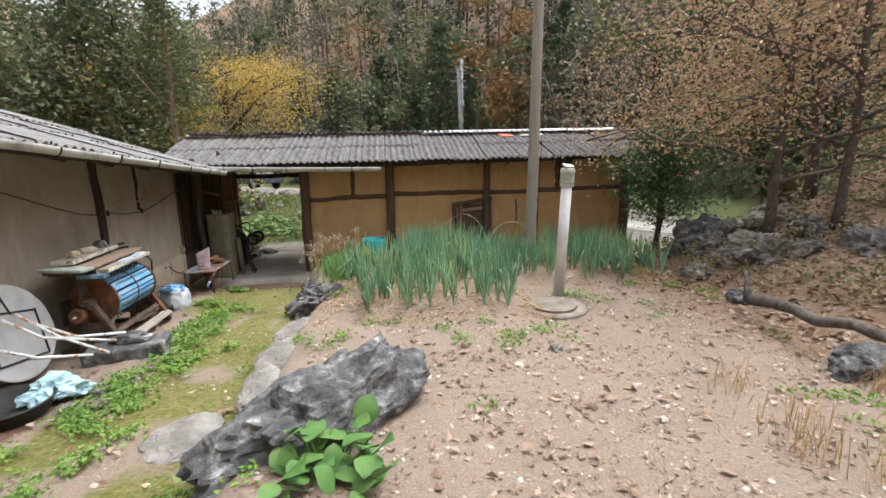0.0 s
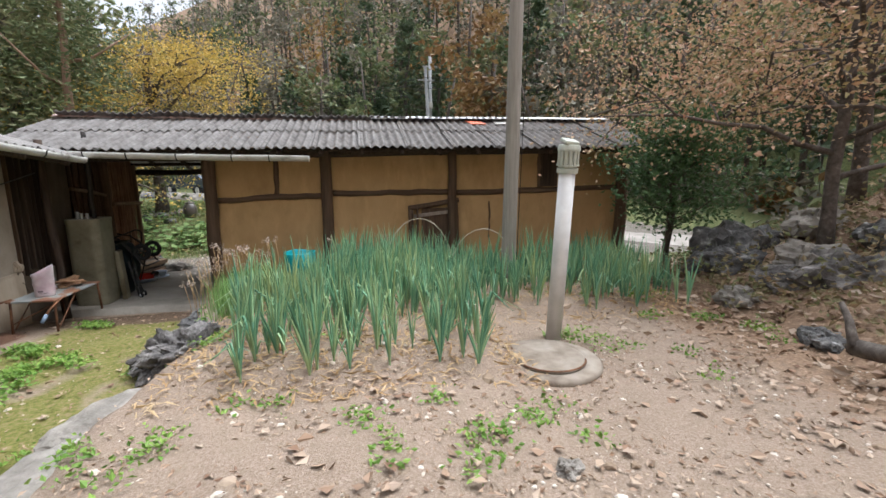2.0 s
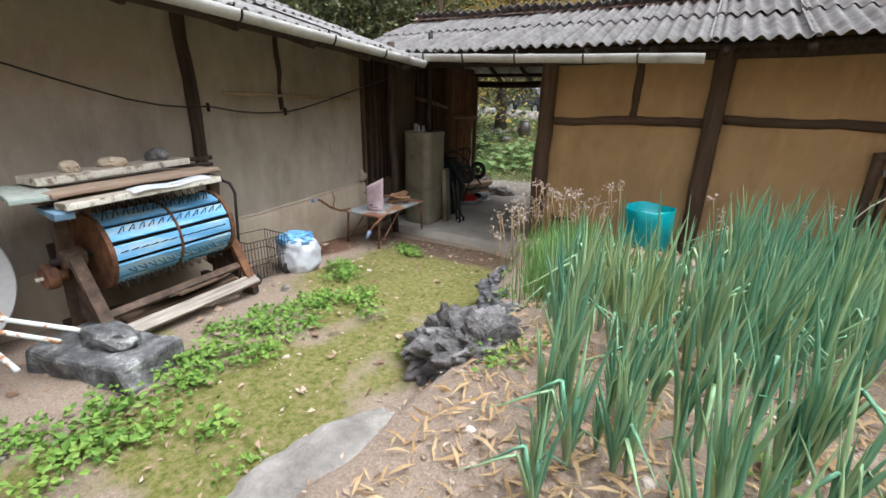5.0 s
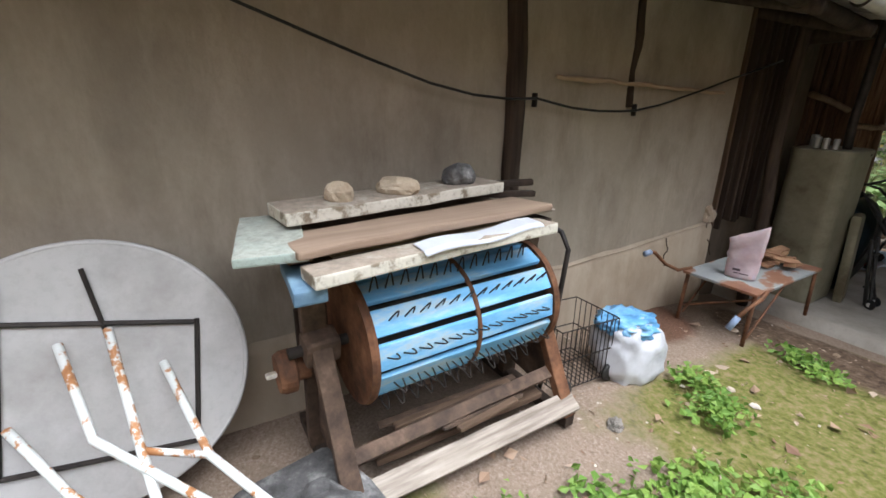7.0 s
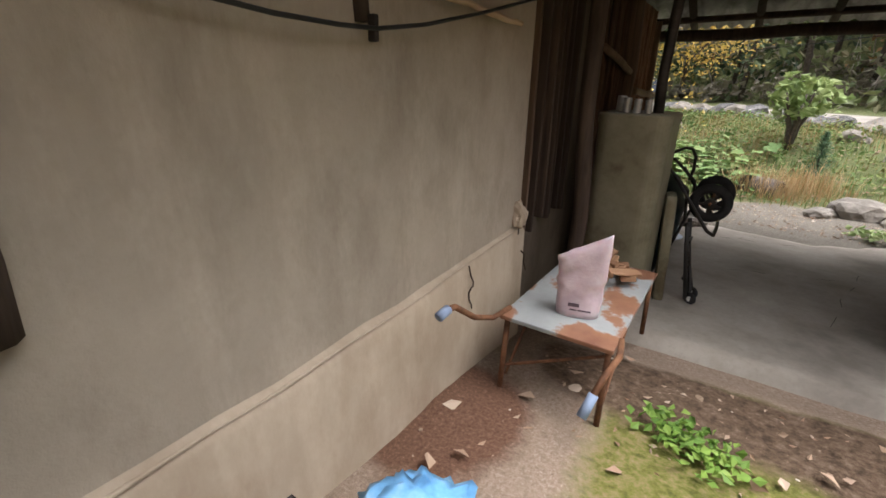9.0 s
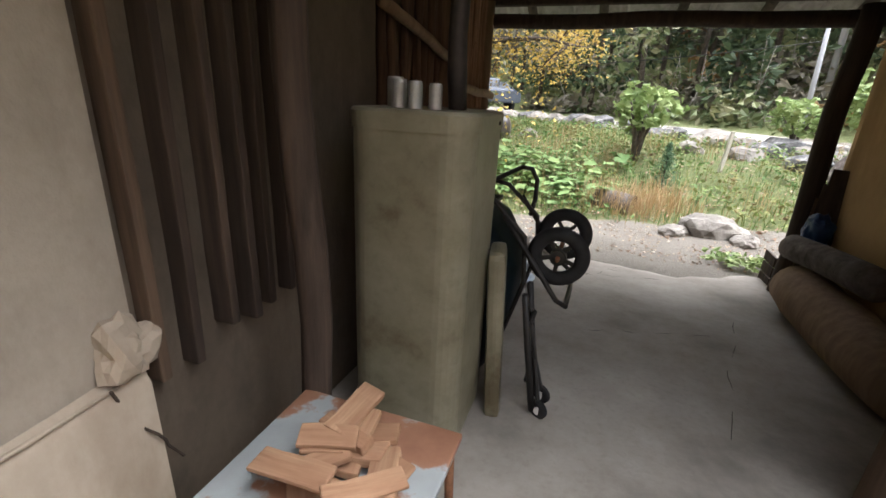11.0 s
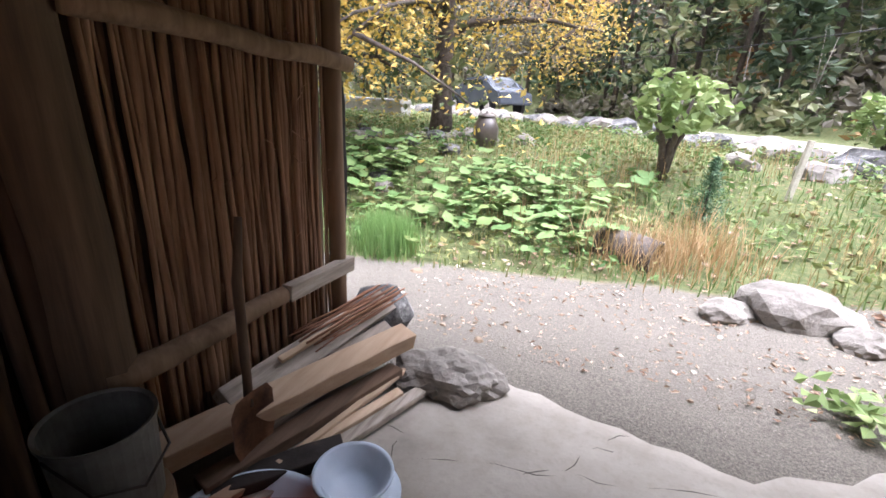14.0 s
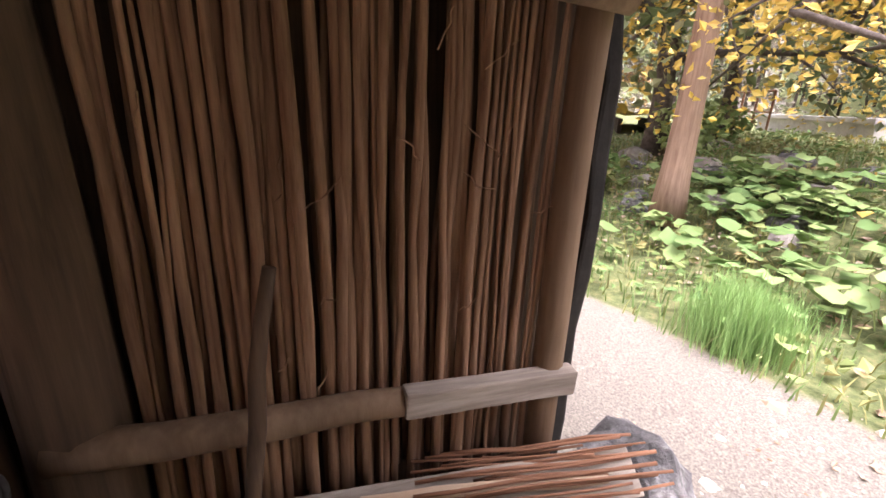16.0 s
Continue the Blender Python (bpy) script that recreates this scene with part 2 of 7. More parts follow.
def add_tube(bm, points, radii, n=8, closed=False):
    """A tube through points, its radius from the list or number given."""
    pts = [Vector(p) for p in points]
    if not hasattr(radii, "__len__"):
        radii = [radii] * len(pts)
    rings, up = [], Vector((0.31, 0.17, 0.93))
    for i, p in enumerate(pts):
        if closed:
            d = (pts[(i + 1) % len(pts)] - pts[i - 1]).normalized()
        else:
            d = (pts[min(i + 1, len(pts) - 1)] - pts[max(i - 1, 0)]).normalized()
        if abs(d.dot(up)) > 0.97:
            up = Vector((0.9, 0.3, 0.1))
        a = d.cross(up).normalized()
        b = d.cross(a)
        rings.append([bm.verts.new(p + (a * math.cos(2 * math.pi * k / n) + b * math.sin(2 * math.pi * k / n)) * radii[i]) for k in range(n)])
    pairs = list(zip(rings, rings[1:])) + ([(rings[-1], rings[0])] if closed else [])
    for r, s in pairs:
        for k in range(n):
            bm.faces.new((r[k], r[(k + 1) % n], s[(k + 1) % n], s[k]))
    if not closed:
        bm.faces.new(rings[0][::-1])
        bm.faces.new(rings[-1])
    return bm


def tube(points, radii, n=8, closed=False):
    return add_tube(bmesh.new(), points, radii, n, closed)


def lathe(profile, n=32, m=None):
    """A turned solid from (radius, z) pairs."""
    bm = bmesh.new()
    rings = []
    for r, z in profile:
        rings.append([bm.verts.new((r * math.cos(2 * math.pi * k / n), r * math.sin(2 * math.pi * k / n), z)) for k in range(n)] if r > 1e-5 else [bm.verts.new((0, 0, z))])
    for a, b in zip(rings, rings[1:]):
        for k in range(n):
            q = [a[k % len(a)], a[(k + 1) % len(a)], b[(k + 1) % len(b)], b[k % len(b)]]
            q = list(dict.fromkeys(q))
            if len(q) > 2:
                bm.faces.new(q)
    if m is not None:
        bm.transform(m)
    return bm


def boulder(size, seed, sub=3, jag=0.32, m=None, freq=1.0):
    """A rock: a ball broken up by ridged noise, flattened below."""
    bm = bmesh.new()
    bmesh.ops.create_icosphere(bm, subdivisions=sub, radius=1)
    o = Vector((seed * 7.31, seed * 3.7, seed * 1.9))
    mean = (size[0] * size[1] * size[2]) ** (1 / 3)
    for v in bm.verts:
        d = v.co.normalized()
        q = Vector((d.x * size[0], d.y * size[1], d.z * size[2])) * (freq / mean)
        n1 = noise.noise(q * 1.1 + o)
        n2 = noise.noise(q * 2.7 + o) * 0.55
        n3 = abs(noise.noise(q * 4.6 + o)) * 0.5
        n4 = noise.noise(q * 11 + o) * 0.16 - abs(noise.noise(q * 22 + o)) * 0.12
        r = 1 + jag * (n1 + n2 - n3 + n4)
        v.co = Vector((d.x * size[0], d.y * size[1], d.z * size[2])) * r / 1.0
        if v.co.z < -0.45 * size[2]:
            v.co.z = -0.45 * size[2]
    if m is not None:
        bm.transform(m)
    return bm


def bent(a, b, n=8, wobble=0.02, seed=0.0):
    """Points from a to b with a slow wander."""
    a, b = Vector(a), Vector(b)
    return [a.lerp(b, i / n) + noise.noise_vector(Vector((i * 0.45, seed * 5.3, 2.7))) * wobble * min(1, 2.5 * min(i, n - i) / n + 0.3) for i in range(n + 1)]


def leaf_quads(centres, size, rng, flat=0.0, aspect=0.55, spread=0.35):
    """Leaves: one bent four-cornered blade at each centre, turned at random. Returns verts and faces."""
    c = np.asarray(centres, float)
    n = len(c)
    a = rng.normal(size=(n, 3))
    a[:, 2] *= 1 - flat
    a /= np.linalg.norm(a, axis=1)[:, None] + 1e-9
    b = rng.normal(size=(n, 3))
    b[:, 2] *= 1 - flat
    b -= (a * b).sum(1)[:, None] * a
    b /= np.linalg.norm(b, axis=1)[:, None] + 1e-9
    s = (size * (1 + spread * rng.uniform(-1, 1, n)))[:, None]
    nrm = np.cross(a, b) * s * 0.15
    v = np.stack([c - a * s * 0.5, c + b * s * aspect * 0.5 + nrm, c + a * s * 0.5, c - b * s * aspect * 0.5 + nrm], 1).reshape(-1, 3)
    f = np.arange(4 * n).reshape(-1, 4)
    return v, f
# ---- the lie of the land ----
def sstep(a, b, x):
    t = np.clip((x - a) / (b - a), 0, 1)
    return t * t * (3 - 2 * t)


def road_side(x, y):
    """Metres beyond the middle of the lane, away from the houses."""
    return ((y - 26.9) + 0.818 * (x + 5.1)) / 1.292


def ground_parts(x, y):
    x, y = np.asarray(x, float), np.asarray(y, float)
    upper = np.interp(y, [-6, 0, 3, 5.5, 8.4, 9.6, 14], [0.9, 0.33, 0.04, -0.04, -0.08, -0.42, -0.6])
    upper = upper - 0.09 * sstep(1.0, 2.3, x) * sstep(2.0, 4.5, y) * (1 - sstep(8.6, 9.8, y))
    bed = sstep(-1.0, -0.5, x) * (1 - sstep(1.6, 2.1, x)) * sstep(5.0, 5.5, y) * (1 - sstep(8.3, 8.9, y))
    bed = np.maximum(bed, sstep(-1.0, -0.5, x) * (1 - sstep(4.2, 4.8, x)) * sstep(6.5, 6.9, y) * (1 - sstep(8.3, 8.9, y)))
    upper = upper + 0.12 * bed
    lower = np.interp(y, [-6, 0, 2.5, 4, 6.5, 8.3, 9.05, 14, 15], [0.3, 0.05, -0.14, -0.29, -0.33, -0.48, -0.545, -0.655, -0.62])
    edge = np.interp(y, [0, 2, 5, 6.3, 8, 9], [-0.9, -1.0, -1.15, -1.05, -1.45, -1.6])
    side = sstep(-0.14, 0.14, x - edge) * (1 - sstep(9.0, 9.8, y))
    z = lower * (1 - side) + upper * side
    bank = np.clip(x - 4.5 - 0.12 * np.clip(y - 4, -3, 9), 0, 9)
    z = z + 0.42 * np.minimum(bank, 4) * (1 - sstep(7.0, 9.5, y))
    garden = sstep(14.6, 18.5, y) * 0.66 + 0.16 * sstep(18.5, 23, y)
    z = z + garden
    d = road_side(x, y)
    hill = np.maximum(np.maximum(d - 5.0, (-x - 26) * 0.8), np.maximum((x - 13) * 0.8 - 0.2 * np.abs(y - 5), -(y + 14)))
    hill = np.clip(hill, 0, 90)
    z = z + np.where(hill < 6, hill * hill / 12 * 0.9, (hill - 3) * 0.9) * 0.85
    return z, side, bed, bank, d, hill


def gz(x, y):
    """Height of the ground, smooth."""
    return float(ground_parts(x, y)[0])


def wobble_axis(lo, hi, fine_lo, fine_hi, step):
    out = list(np.arange(fine_lo, fine_hi, step))
    s, v = step, fine_hi
    while v < hi:
        out.append(v)
        s *= 1.12
        v += s
    out.append(hi)
    s, v = step * 1.12, fine_lo - step
    left = []
    while v > lo:
        left.append(v)
        s *= 1.12
        v -= s
    return np.array([lo] + left[::-1] + out)


def make_ground():
    xs, ys = wobble_axis(-140, 140, -7, 7, 0.09), wobble_axis(-60, 160, 0.5, 19, 0.09)
    X, Y = np.meshgrid(xs, ys)
    Z, side, bed, bank, d, hill = ground_parts(X, Y)
    inside = sstep(8.9, 9.2, Y) * (1 - sstep(12.2, 12.6, Y)) * (1 - sstep(6, 7, X)) * sstep(-8, -5, X)
    rough = np.array([[noise.noise(Vector((x * 1.7, y * 1.7, 0))) * 0.035 + noise.noise(Vector((x * 6, y * 6, 3))) * 0.014 for x in xs] for y in ys])
    Z = Z + rough * (1 - 0.9 * inside) - 0.05 * inside
    nx, ny = len(xs), len(ys)
    i = np.arange(nx * ny).reshape(ny, nx)
    f = np.stack([i[:-1, :-1], i[:-1, 1:], i[1:, 1:], i[1:, :-1]], -1).reshape(-1, 4)
    me = soup("ground", np.stack([X, Y, Z], -1).reshape(-1, 3), f, SOIL, True)
    lower = (1 - side) * (1 - sstep(8.8, 9.1, Y)) * sstep(-4.1, -3.2, X)
    patchy = np.array([[0.5 + 1.1 * noise.noise(Vector((x * 1.3, y * 0.9, 7))) + 0.5 * noise.noise(Vector((x * 4, y * 3, 9))) for x in xs] for y in ys])
    fields = {
        "damp": np.clip(lower * (sstep(8.0, 8.7, Y) * 0.9 + 0.55 * (1 - sstep(-3.6, -2.9, X)) * (1 - sstep(7.0, 8.0, Y))), 0, 1),
        "red_earth": np.clip(0.9 * (1 - sstep(0.1, 0.8, np.hypot((X + 3.75) * 1.3, Y - 7.85))) + 0.85 * (1 - sstep(0.3, 0.8, np.hypot(X + 3.5, (Y - 3.6) * 0.6))), 0, 1) * (1 - side),
        "moss": np.clip(lower * sstep(-3.7, -2.7, X) * np.clip(1.0 - 0.75 * np.clip(patchy, 0, 1) * (1 - 0.6 * sstep(6.4, 7.2, Y)), 0.2, 1) + 0.3 * side * (1 - sstep(0.0, 1.6, X)) * sstep(2.5, 3.5, Y) * (1 - sstep(5.2, 5.6, Y)), 0, 1),
        "litter": np.clip(sstep(2.5, 5.0, X + 0.3 * (3 - Y) * (Y < 3)) * (1 - sstep(8.5, 10, Y)) * 0.75 + sstep(8, 14, hill) * 1.0, 0, 1),
        "grass": np.clip(sstep(13.9, 14.5, Y - 0.22 * np.clip(X + 3.5, -3, 5)) + 0.6 * sstep(10, 12, Y) * sstep(5.5, 6.5, X), 0, 1) * (1 - sstep(10, 16, hill)),
        "gravel": np.clip(sstep(11.9, 12.3, Y) * (1 - sstep(13.9, 14.5, Y - 0.22 * np.clip(X + 3.5, -3, 5))) + (np.abs(d) < 1.6), 0, 1),
    }
    for name, field in fields.items():
        me.attributes.new(name, "FLOAT", "POINT").data.foreach_set("value", field.ravel().astype(np.float32))
    tagged(new("ground", me), "trodden earth, moss and leaf-littered hillside ground", "ground", kind="structure")


make_ground()

# lane beyond the garden
bm = bmesh.new()
last = None
for k in range(41):
    x = -34 + k * 1.4
    y = 26.9 - 0.818 * (x + 5.1)
    n = Vector((0.633, 0.774, 0))
    row = [bm.verts.new(Vector((x, y, 0)) + n * o + Vector((0, 0, gz(x, y) + (0.03 if abs(o) < 1.6 else -0.15)))) for o in (-1.7, -1.55, 1.55, 1.7)]
    if last:
        for a in range(3):
            bm.faces.new((last[a], last[a + 1], row[a + 1], row[a]))
    last = row
solo("road", bm, CONCRETE, "narrow pale concrete lane along the hillside", "road", "structure")

# ---- houses ----
WALL_X = -3.92        # face of the grey house towards the yard
FRONT_Y = 9.85        # face of the earth-walled house towards the yard
FLOOR_Z = -0.53

# passage floor
bm = bmesh.new()
xs, ys = np.linspace(-4.3, -1.2, 26), np.linspace(9.24, 12.6, 36)
grid = [[bm.verts.new((x + (0.05 * noise.noise(Vector((x * 3, 0, 1))) if j == 0 else 0), y + (0.06 * noise.noise(Vector((x * 2, 5, 1))) if j == 0 else (0.5 * noise.noise(Vector((x * 1.1, 3, 1))) + 0.12 * noise.noise(Vector((x * 5, 8, 1)))) * max(0, j - 31) / 4),
         -0.50 - 0.028 * (y - 9.1) + 0.012 * noise.noise(Vector((x * 1.5, y * 1.5, 0))) - (0.2 if j in (0, 35) else 0))) for x in xs] for j, y in enumerate([9.22] + list(ys) [1:-1] + [12.62])]
grid.insert(1, [bm.verts.new((v.co.x, v.co.y + 0.03, v.co.z + 0.2)) for v in grid[0]])
for r, s in zip(grid, grid[1:]):
    for a in range(len(r) - 1):
        bm.faces.new((r[a], r[a + 1], s[a + 1], s[a]))
FLOOR_CEMENT = speckled("trodden_cement", ((0.3, (0.18, 0.16, 0.134)), (0.5, (0.305, 0.275, 0.237)), (0.72, (0.41, 0.377, 0.332))), 1.3, 0.9, bump=0.6, fine=30)
solo("floor", bm, FLOOR_CEMENT, "worn grey-brown concrete floor of the covered passage", "floor", "structure", smooth=True)

# grey house
wall = bmesh.new()
add_box(wall, (0.3, 11.4, 3.0), pose(WALL_X - 0.15, 3.13, 0.8))
for v in wall.verts:
    if v.co.z > 1:
        v.co.z = 2.56 - 0.0755 * (v.co.y + 2.3) + 0.17
solo("wall_grey", wall, GREY_PLASTER, "grey-tan plastered earth wall with stains", "wall", "structure")
bm = bmesh.new()
n = 60
rows = []
for i in range(n + 1):
    y = -2.5 + i * (11.32 / n)
    o = 0.012 * noise.noise(Vector((0, y * 4, 0))) + 0.006 * noise.noise(Vector((0, y * 15, 0)))
    top = 0.09 + 0.01 * max(0, y - 5) + 0.045 * max(0, y - 7.5) + 0.02 * noise.noise(Vector((3, y * 3, 0)))
    rows.append([bm.verts.new((WALL_X + dx + o, y, z)) for dx, z in ((0.004, top + 0.02), (0.03, top), (0.045, top - 0.03), (0.05, -0.25), (0.06, -0.7))])
for r, s in zip(rows, rows[1:]):
    for a in range(4):
        bm.faces.new((r[a], r[a + 1], s[a + 1], s[a]))
solo("plinth", bm, PLINTH_PLASTER, "raised tan plaster plinth along the wall foot", "wall base", "structure", smooth=True)


def slate_mesh(width, length, pitch=0.13, amp=0.022):
    """One corrugated sheet: waves across x, laid along y, with thickness."""
    bm = bmesh.new()
    k = int(width / pitch * 8)
    cols = []
    for i in range(k + 1):
        x = width * i / k
        z = amp * math.cos(2 * math.pi * x / pitch)
        cols.append([[bm.verts.new((x, y, z + dz)) for y in (0, length)] for dz in (0.0, -0.007)])
    for c, d in zip(cols, cols[1:]):
        bm.faces.new((c[0][0], d[0][0], d[0][1], c[0][1]))
        bm.faces.new((c[1][0], c[1][1], d[1][1], d[1][0]))
        for e in (0, 1):
            bm.faces.new((c[0][e], c[1][e], d[1][e], d[0][e]))
    return mesh_of("sheet", bm, SLATE_ROOF, True)


def lay_roof(name, label, corner, along, up, count, rows_n, sheet_w, sheet_l):
    """Sheets from the eave's corner: along the eave, and up the slope."""
    roof = thing(name, label, "roof", corner, "structure")
    a, u = Vector(along).normalized(), Vector(up).normalized()
    nrm = a.cross(u).normalized()
    me = slate_mesh(sheet_w + 0.09, sheet_l + 0.16)
    for r in range(rows_n):
        for c in range(count):
            s = new("sheet", me)
            o = a * (c * sheet_w) + u * (r * sheet_l + random.uniform(-0.02, 0.02)) + nrm * (0.012 * (c % 2) + 0.028 * r + 0.01)
            m = Matrix((a, u, nrm)).transposed().to_4x4()
            s.matrix_basis = Matrix.Translation(o) @ m @ pose(0, 0, 0, random.uniform(-0.5, 0.5), random.uniform(-0.4, 0.4), random.uniform(-0.5, 0.5))
            s.parent = roof
    return roof


# earth-walled house: roof over the house and the passage
lay_roof("roof_front", "weathered grey corrugated slate roof slope", (-4.5, 9.15, 1.80), (10.3, 0, 0.10), (0, 1.95, 0.60), 14, 2, 0.73, 1.03)
lay_roof("roof_back", "weathered grey corrugated slate roof back slope", (5.9, 12.95, 1.62), (-10.3, 0, 0.0), (0, -1.95, 0.80), 14, 2, 0.73, 1.06)
GREY_ROOF = lay_roof("roof_grey_house", "weathered grey corrugated slate roof of the grey house", (-3.12, -2.3, 2.56), (0, 11.4, -0.86), (-2.0, 0, 0.58), 15, 3, 0.765, 1.2)

# earth walls: panels between posts and rails
bm = bmesh.new()
add_box(bm, (7.2, 0.16, 2.55), pose(1.88, FRONT_Y + 0.1, 0.78))
solo("wall_yellow", bm, YELLOW_PLASTER, "ochre earth-plastered wall between dark posts", "wall", "structure")
bm = bmesh.new()
add_box(bm, (6.5, 0.16, 2.4), pose(2.2, 12.5, 0.55))
solo("wall_back", bm, YELLOW_PLASTER, "ochre earth-plastered back wall", "wall", "structure")
bm = bmesh.new()
add_box(bm, (0.16, 2.6, 2.5), pose(5.42, 11.2, 0.7))
solo("wall_end", bm, YELLOW_PLASTER, "ochre earth-plastered gable wall", "wall", "structure")
# posts and rails of the front
def post(name, x, y, z0, z1, r, material, label, category="post", lean=(0, 0), n=10, seed=0.0):
    pts = bent((x, y, z0), (x + lean[0], y + lean[1], z1), 10, 0.03, seed)
    rad = [r * (1 + 0.12 * noise.noise(Vector((seed, i * 0.6, 0)))) for i in range(11)]
    return solo(name, tube(pts, rad, n), material, label, category, "structure", smooth=True)


for k, (x, r) in enumerate(((-1.76, 0.1), (0.06, 0.095), (2.2, 0.08), (5.5, 0.11))):
    post("post", x, FRONT_Y - 0.03, -0.7, 1.98, r, BROWN_TIMBER, "dark weathered round timber wall post", seed=k + 1.3)
for k, (x, z0, z1, r) in enumerate(((-0.75, 1.08, 1.8, 0.045), (3.86, 1.2, 1.85, 0.05), (2.9, 0.3, 0.95, 0.02), (3.4, 0.4, 1.0, 0.018))):
    post("stud", x, FRONT_Y + 0.03, z0, z1, r, BROWN_TIMBER, "dark timber stud showing through the earth wall", "stud", seed=k + 7.3)
for k, (x0, x1, z0, z1) in enumerate(((-1.7, 0.0, 1.04, 1.10), (0.1, 2.15, 1.14, 1.13), (2.25, 5.45, 1.12, 1.18))):
    solo("rail", tube(bent((x0, FRONT_Y + 0.02, z0), (x1, FRONT_Y + 0.02, z1), 12, 0.035, k), 0.05, 8), BROWN_TIMBER_X, "dark bent timber rail in the earth wall", "rail", "structure", smooth=True)
bm = tube(bent((-4.4, FRONT_Y - 0.02, 1.72), (5.75, FRONT_Y - 0.02, 1.93), 20, 0.03, 9), 0.085, 10)
solo("beam", bm, DARK_TIMBER, "dark round timber beam under the eave", "beam", "structure", smooth=True)
bm = add_box(bmesh.new(), (0.34, 0.05, 0.62), pose(4.02, FRONT_Y, 1.52), 0.008)
solo("window_1", bm, DARK_TIMBER, "dark boarded window opening high in the earth wall", "window", "structure")


def plank(name, a, b, width, thick, material, parent=None, roll=0.0, bevel=0.006, label="", rough=0.004):
    """A board from a to b, its width level unless rolled."""
    a, b = Vector(a), Vector(b)
    m = Matrix.Translation((a + b) / 2) @ (b - a).to_track_quat("Y", "Z").to_matrix().to_4x4() @ pose(0, 0, 0, 0, roll, 0)
    return part(name, add_box(bmesh.new(), (width, (b - a).length, thick), m, bevel, rough, 6), material, parent, label)


# small door in the earth wall
door = thing("door_1", "small weathered wooden hatch door in a tilted timber frame", "door", (1.9, FRONT_Y, 0), "structure")
for name, a, b in (("jamb", (-0.42, -0.03, -0.45), (-0.44, -0.03, 0.90)), ("jamb", (0.42, -0.03, -0.45), (0.36, -0.03, 0.98)), ("lintel", (-0.46, -0.035, 0.86), (0.42, -0.035, 0.99))):
    part(name, tube(bent(a, b, 5, 0.012), 0.045, 8), BROWN_TIMBER, door, smooth=True)
for k in range(5):
    plank("board", (-0.32 + 0.16 * k, 0.0, -0.45), (-0.32 + 0.155 * k, 0.0, 0.86), 0.152, 0.03, BROWN_TIMBER, door, 90)
plank("crossbar", (-0.38, -0.03, 0.72), (0.38, -0.03, 0.80), 0.06, 0.03, GREY_TIMBER, door, 90)

# roof trim: rafters, purlins, ridge cover, gutters
for k in range(17):
    x = -4.3 + k * 0.62
    solo("rafter", tube(bent((x, 9.2, 1.72 + 0.006 * k), (x, 11.08, 2.3), 4, 0.02, k), 0.04, 7), DARK_TIMBER, "dark round rafter pole under the roof sheets", "rafter", "structure", smooth=True)
    solo("rafter", tube(bent((x, 12.9, 1.55), (x, 11.08, 2.3), 4, 0.02, k + 40), 0.04, 7), DARK_TIMBER, "dark round rafter pole under the roof sheets", "rafter", "structure", smooth=True)
for y, z in ((9.5, 1.83), (10.5, 2.13), (11.7, 2.03), (12.55, 1.68)):
    solo("purlin", tube(bent((-4.4, y, z - 0.02), (5.7, y, z + 0.06), 16, 0.02, y), 0.035, 7), DARK_TIMBER, "dark purlin pole under the roof sheets", "purlin", "structure", smooth=True)
solo("beam", tube(bent((-4.3, 12.45, 1.50), (-1.1, 12.45, 1.52), 8, 0.03, 2), 0.06, 9), DARK_TIMBER, "dark round beam over the passage mouth", "beam", "structure", smooth=True)
RIDGE_PAINT = speckled("faded_red_ridge", ((0.3, (0.3, 0.17, 0.14)), (0.6, (0.45, 0.38, 0.36)), (0.8, (0.55, 0.52, 0.5))), 5, 0.85, fine=40)


def ridge(x0, x1, z0, z1, material, label, w=0.17):
    bm = bmesh.new()
    rows = []
    for i in range(25):
        x = x0 + (x1 - x0) * i / 24
        z = z0 + (z1 - z0) * i / 24 + 0.012 * noise.noise(Vector((x * 2, 0, 0)))
        rows.append([bm.verts.new((x, 11.08 + dy, z + dz)) for dy, dz in ((-w, -0.035), (-0.06, 0.02), (0, 0.04), (0.06, 0.02), (w, -0.06), (0, 0.01))])
    for r, s in zip(rows, rows[1:]):
        for k in range(6):
            bm.faces.new((r[k], r[(k + 1) % 6], s[(k + 1) % 6], s[k]))
    solo("ridge_cover", bm, material, label, "ridge", "structure", smooth=True)


ridge(-4.5, 0.85, 2.47, 2.48, RIDGE_PAINT, "faded reddish sheet-metal ridge cover")
RIDGE_WHITE = speckled("white_ridge_paint", ((0.3, (0.6, 0.6, 0.6)), (0.7, (0.8, 0.8, 0.8))), 4, 0.6, fine=30, bump=0.1)
ridge(0.85, 5.75, 2.51, 2.56, RIDGE_WHITE, "white painted sheet-metal ridge cover", 0.34)
ORANGE = speckled("faded_orange_plastic", ((0.3, (0.5, 0.13, 0.07)), (0.7, (0.72, 0.22, 0.13))), 6, 0.6)
solo("roof_patch", add_box(bmesh.new(), (0.3, 0.35, 0.02), pose(2.85, 10.72, 2.425, 17, 0, 8), 0.006, 0.01), ORANGE, "faded orange plastic patch lying on the roof", "patch")
solo("roof_patch", add_box(bmesh.new(), (0.55, 0.3, 0.02), pose(3.5, 10.76, 2.44, 17, 0, -3), 0.006, 0.01), WHITE_METAL, "pale metal patch lying on the roof", "patch")


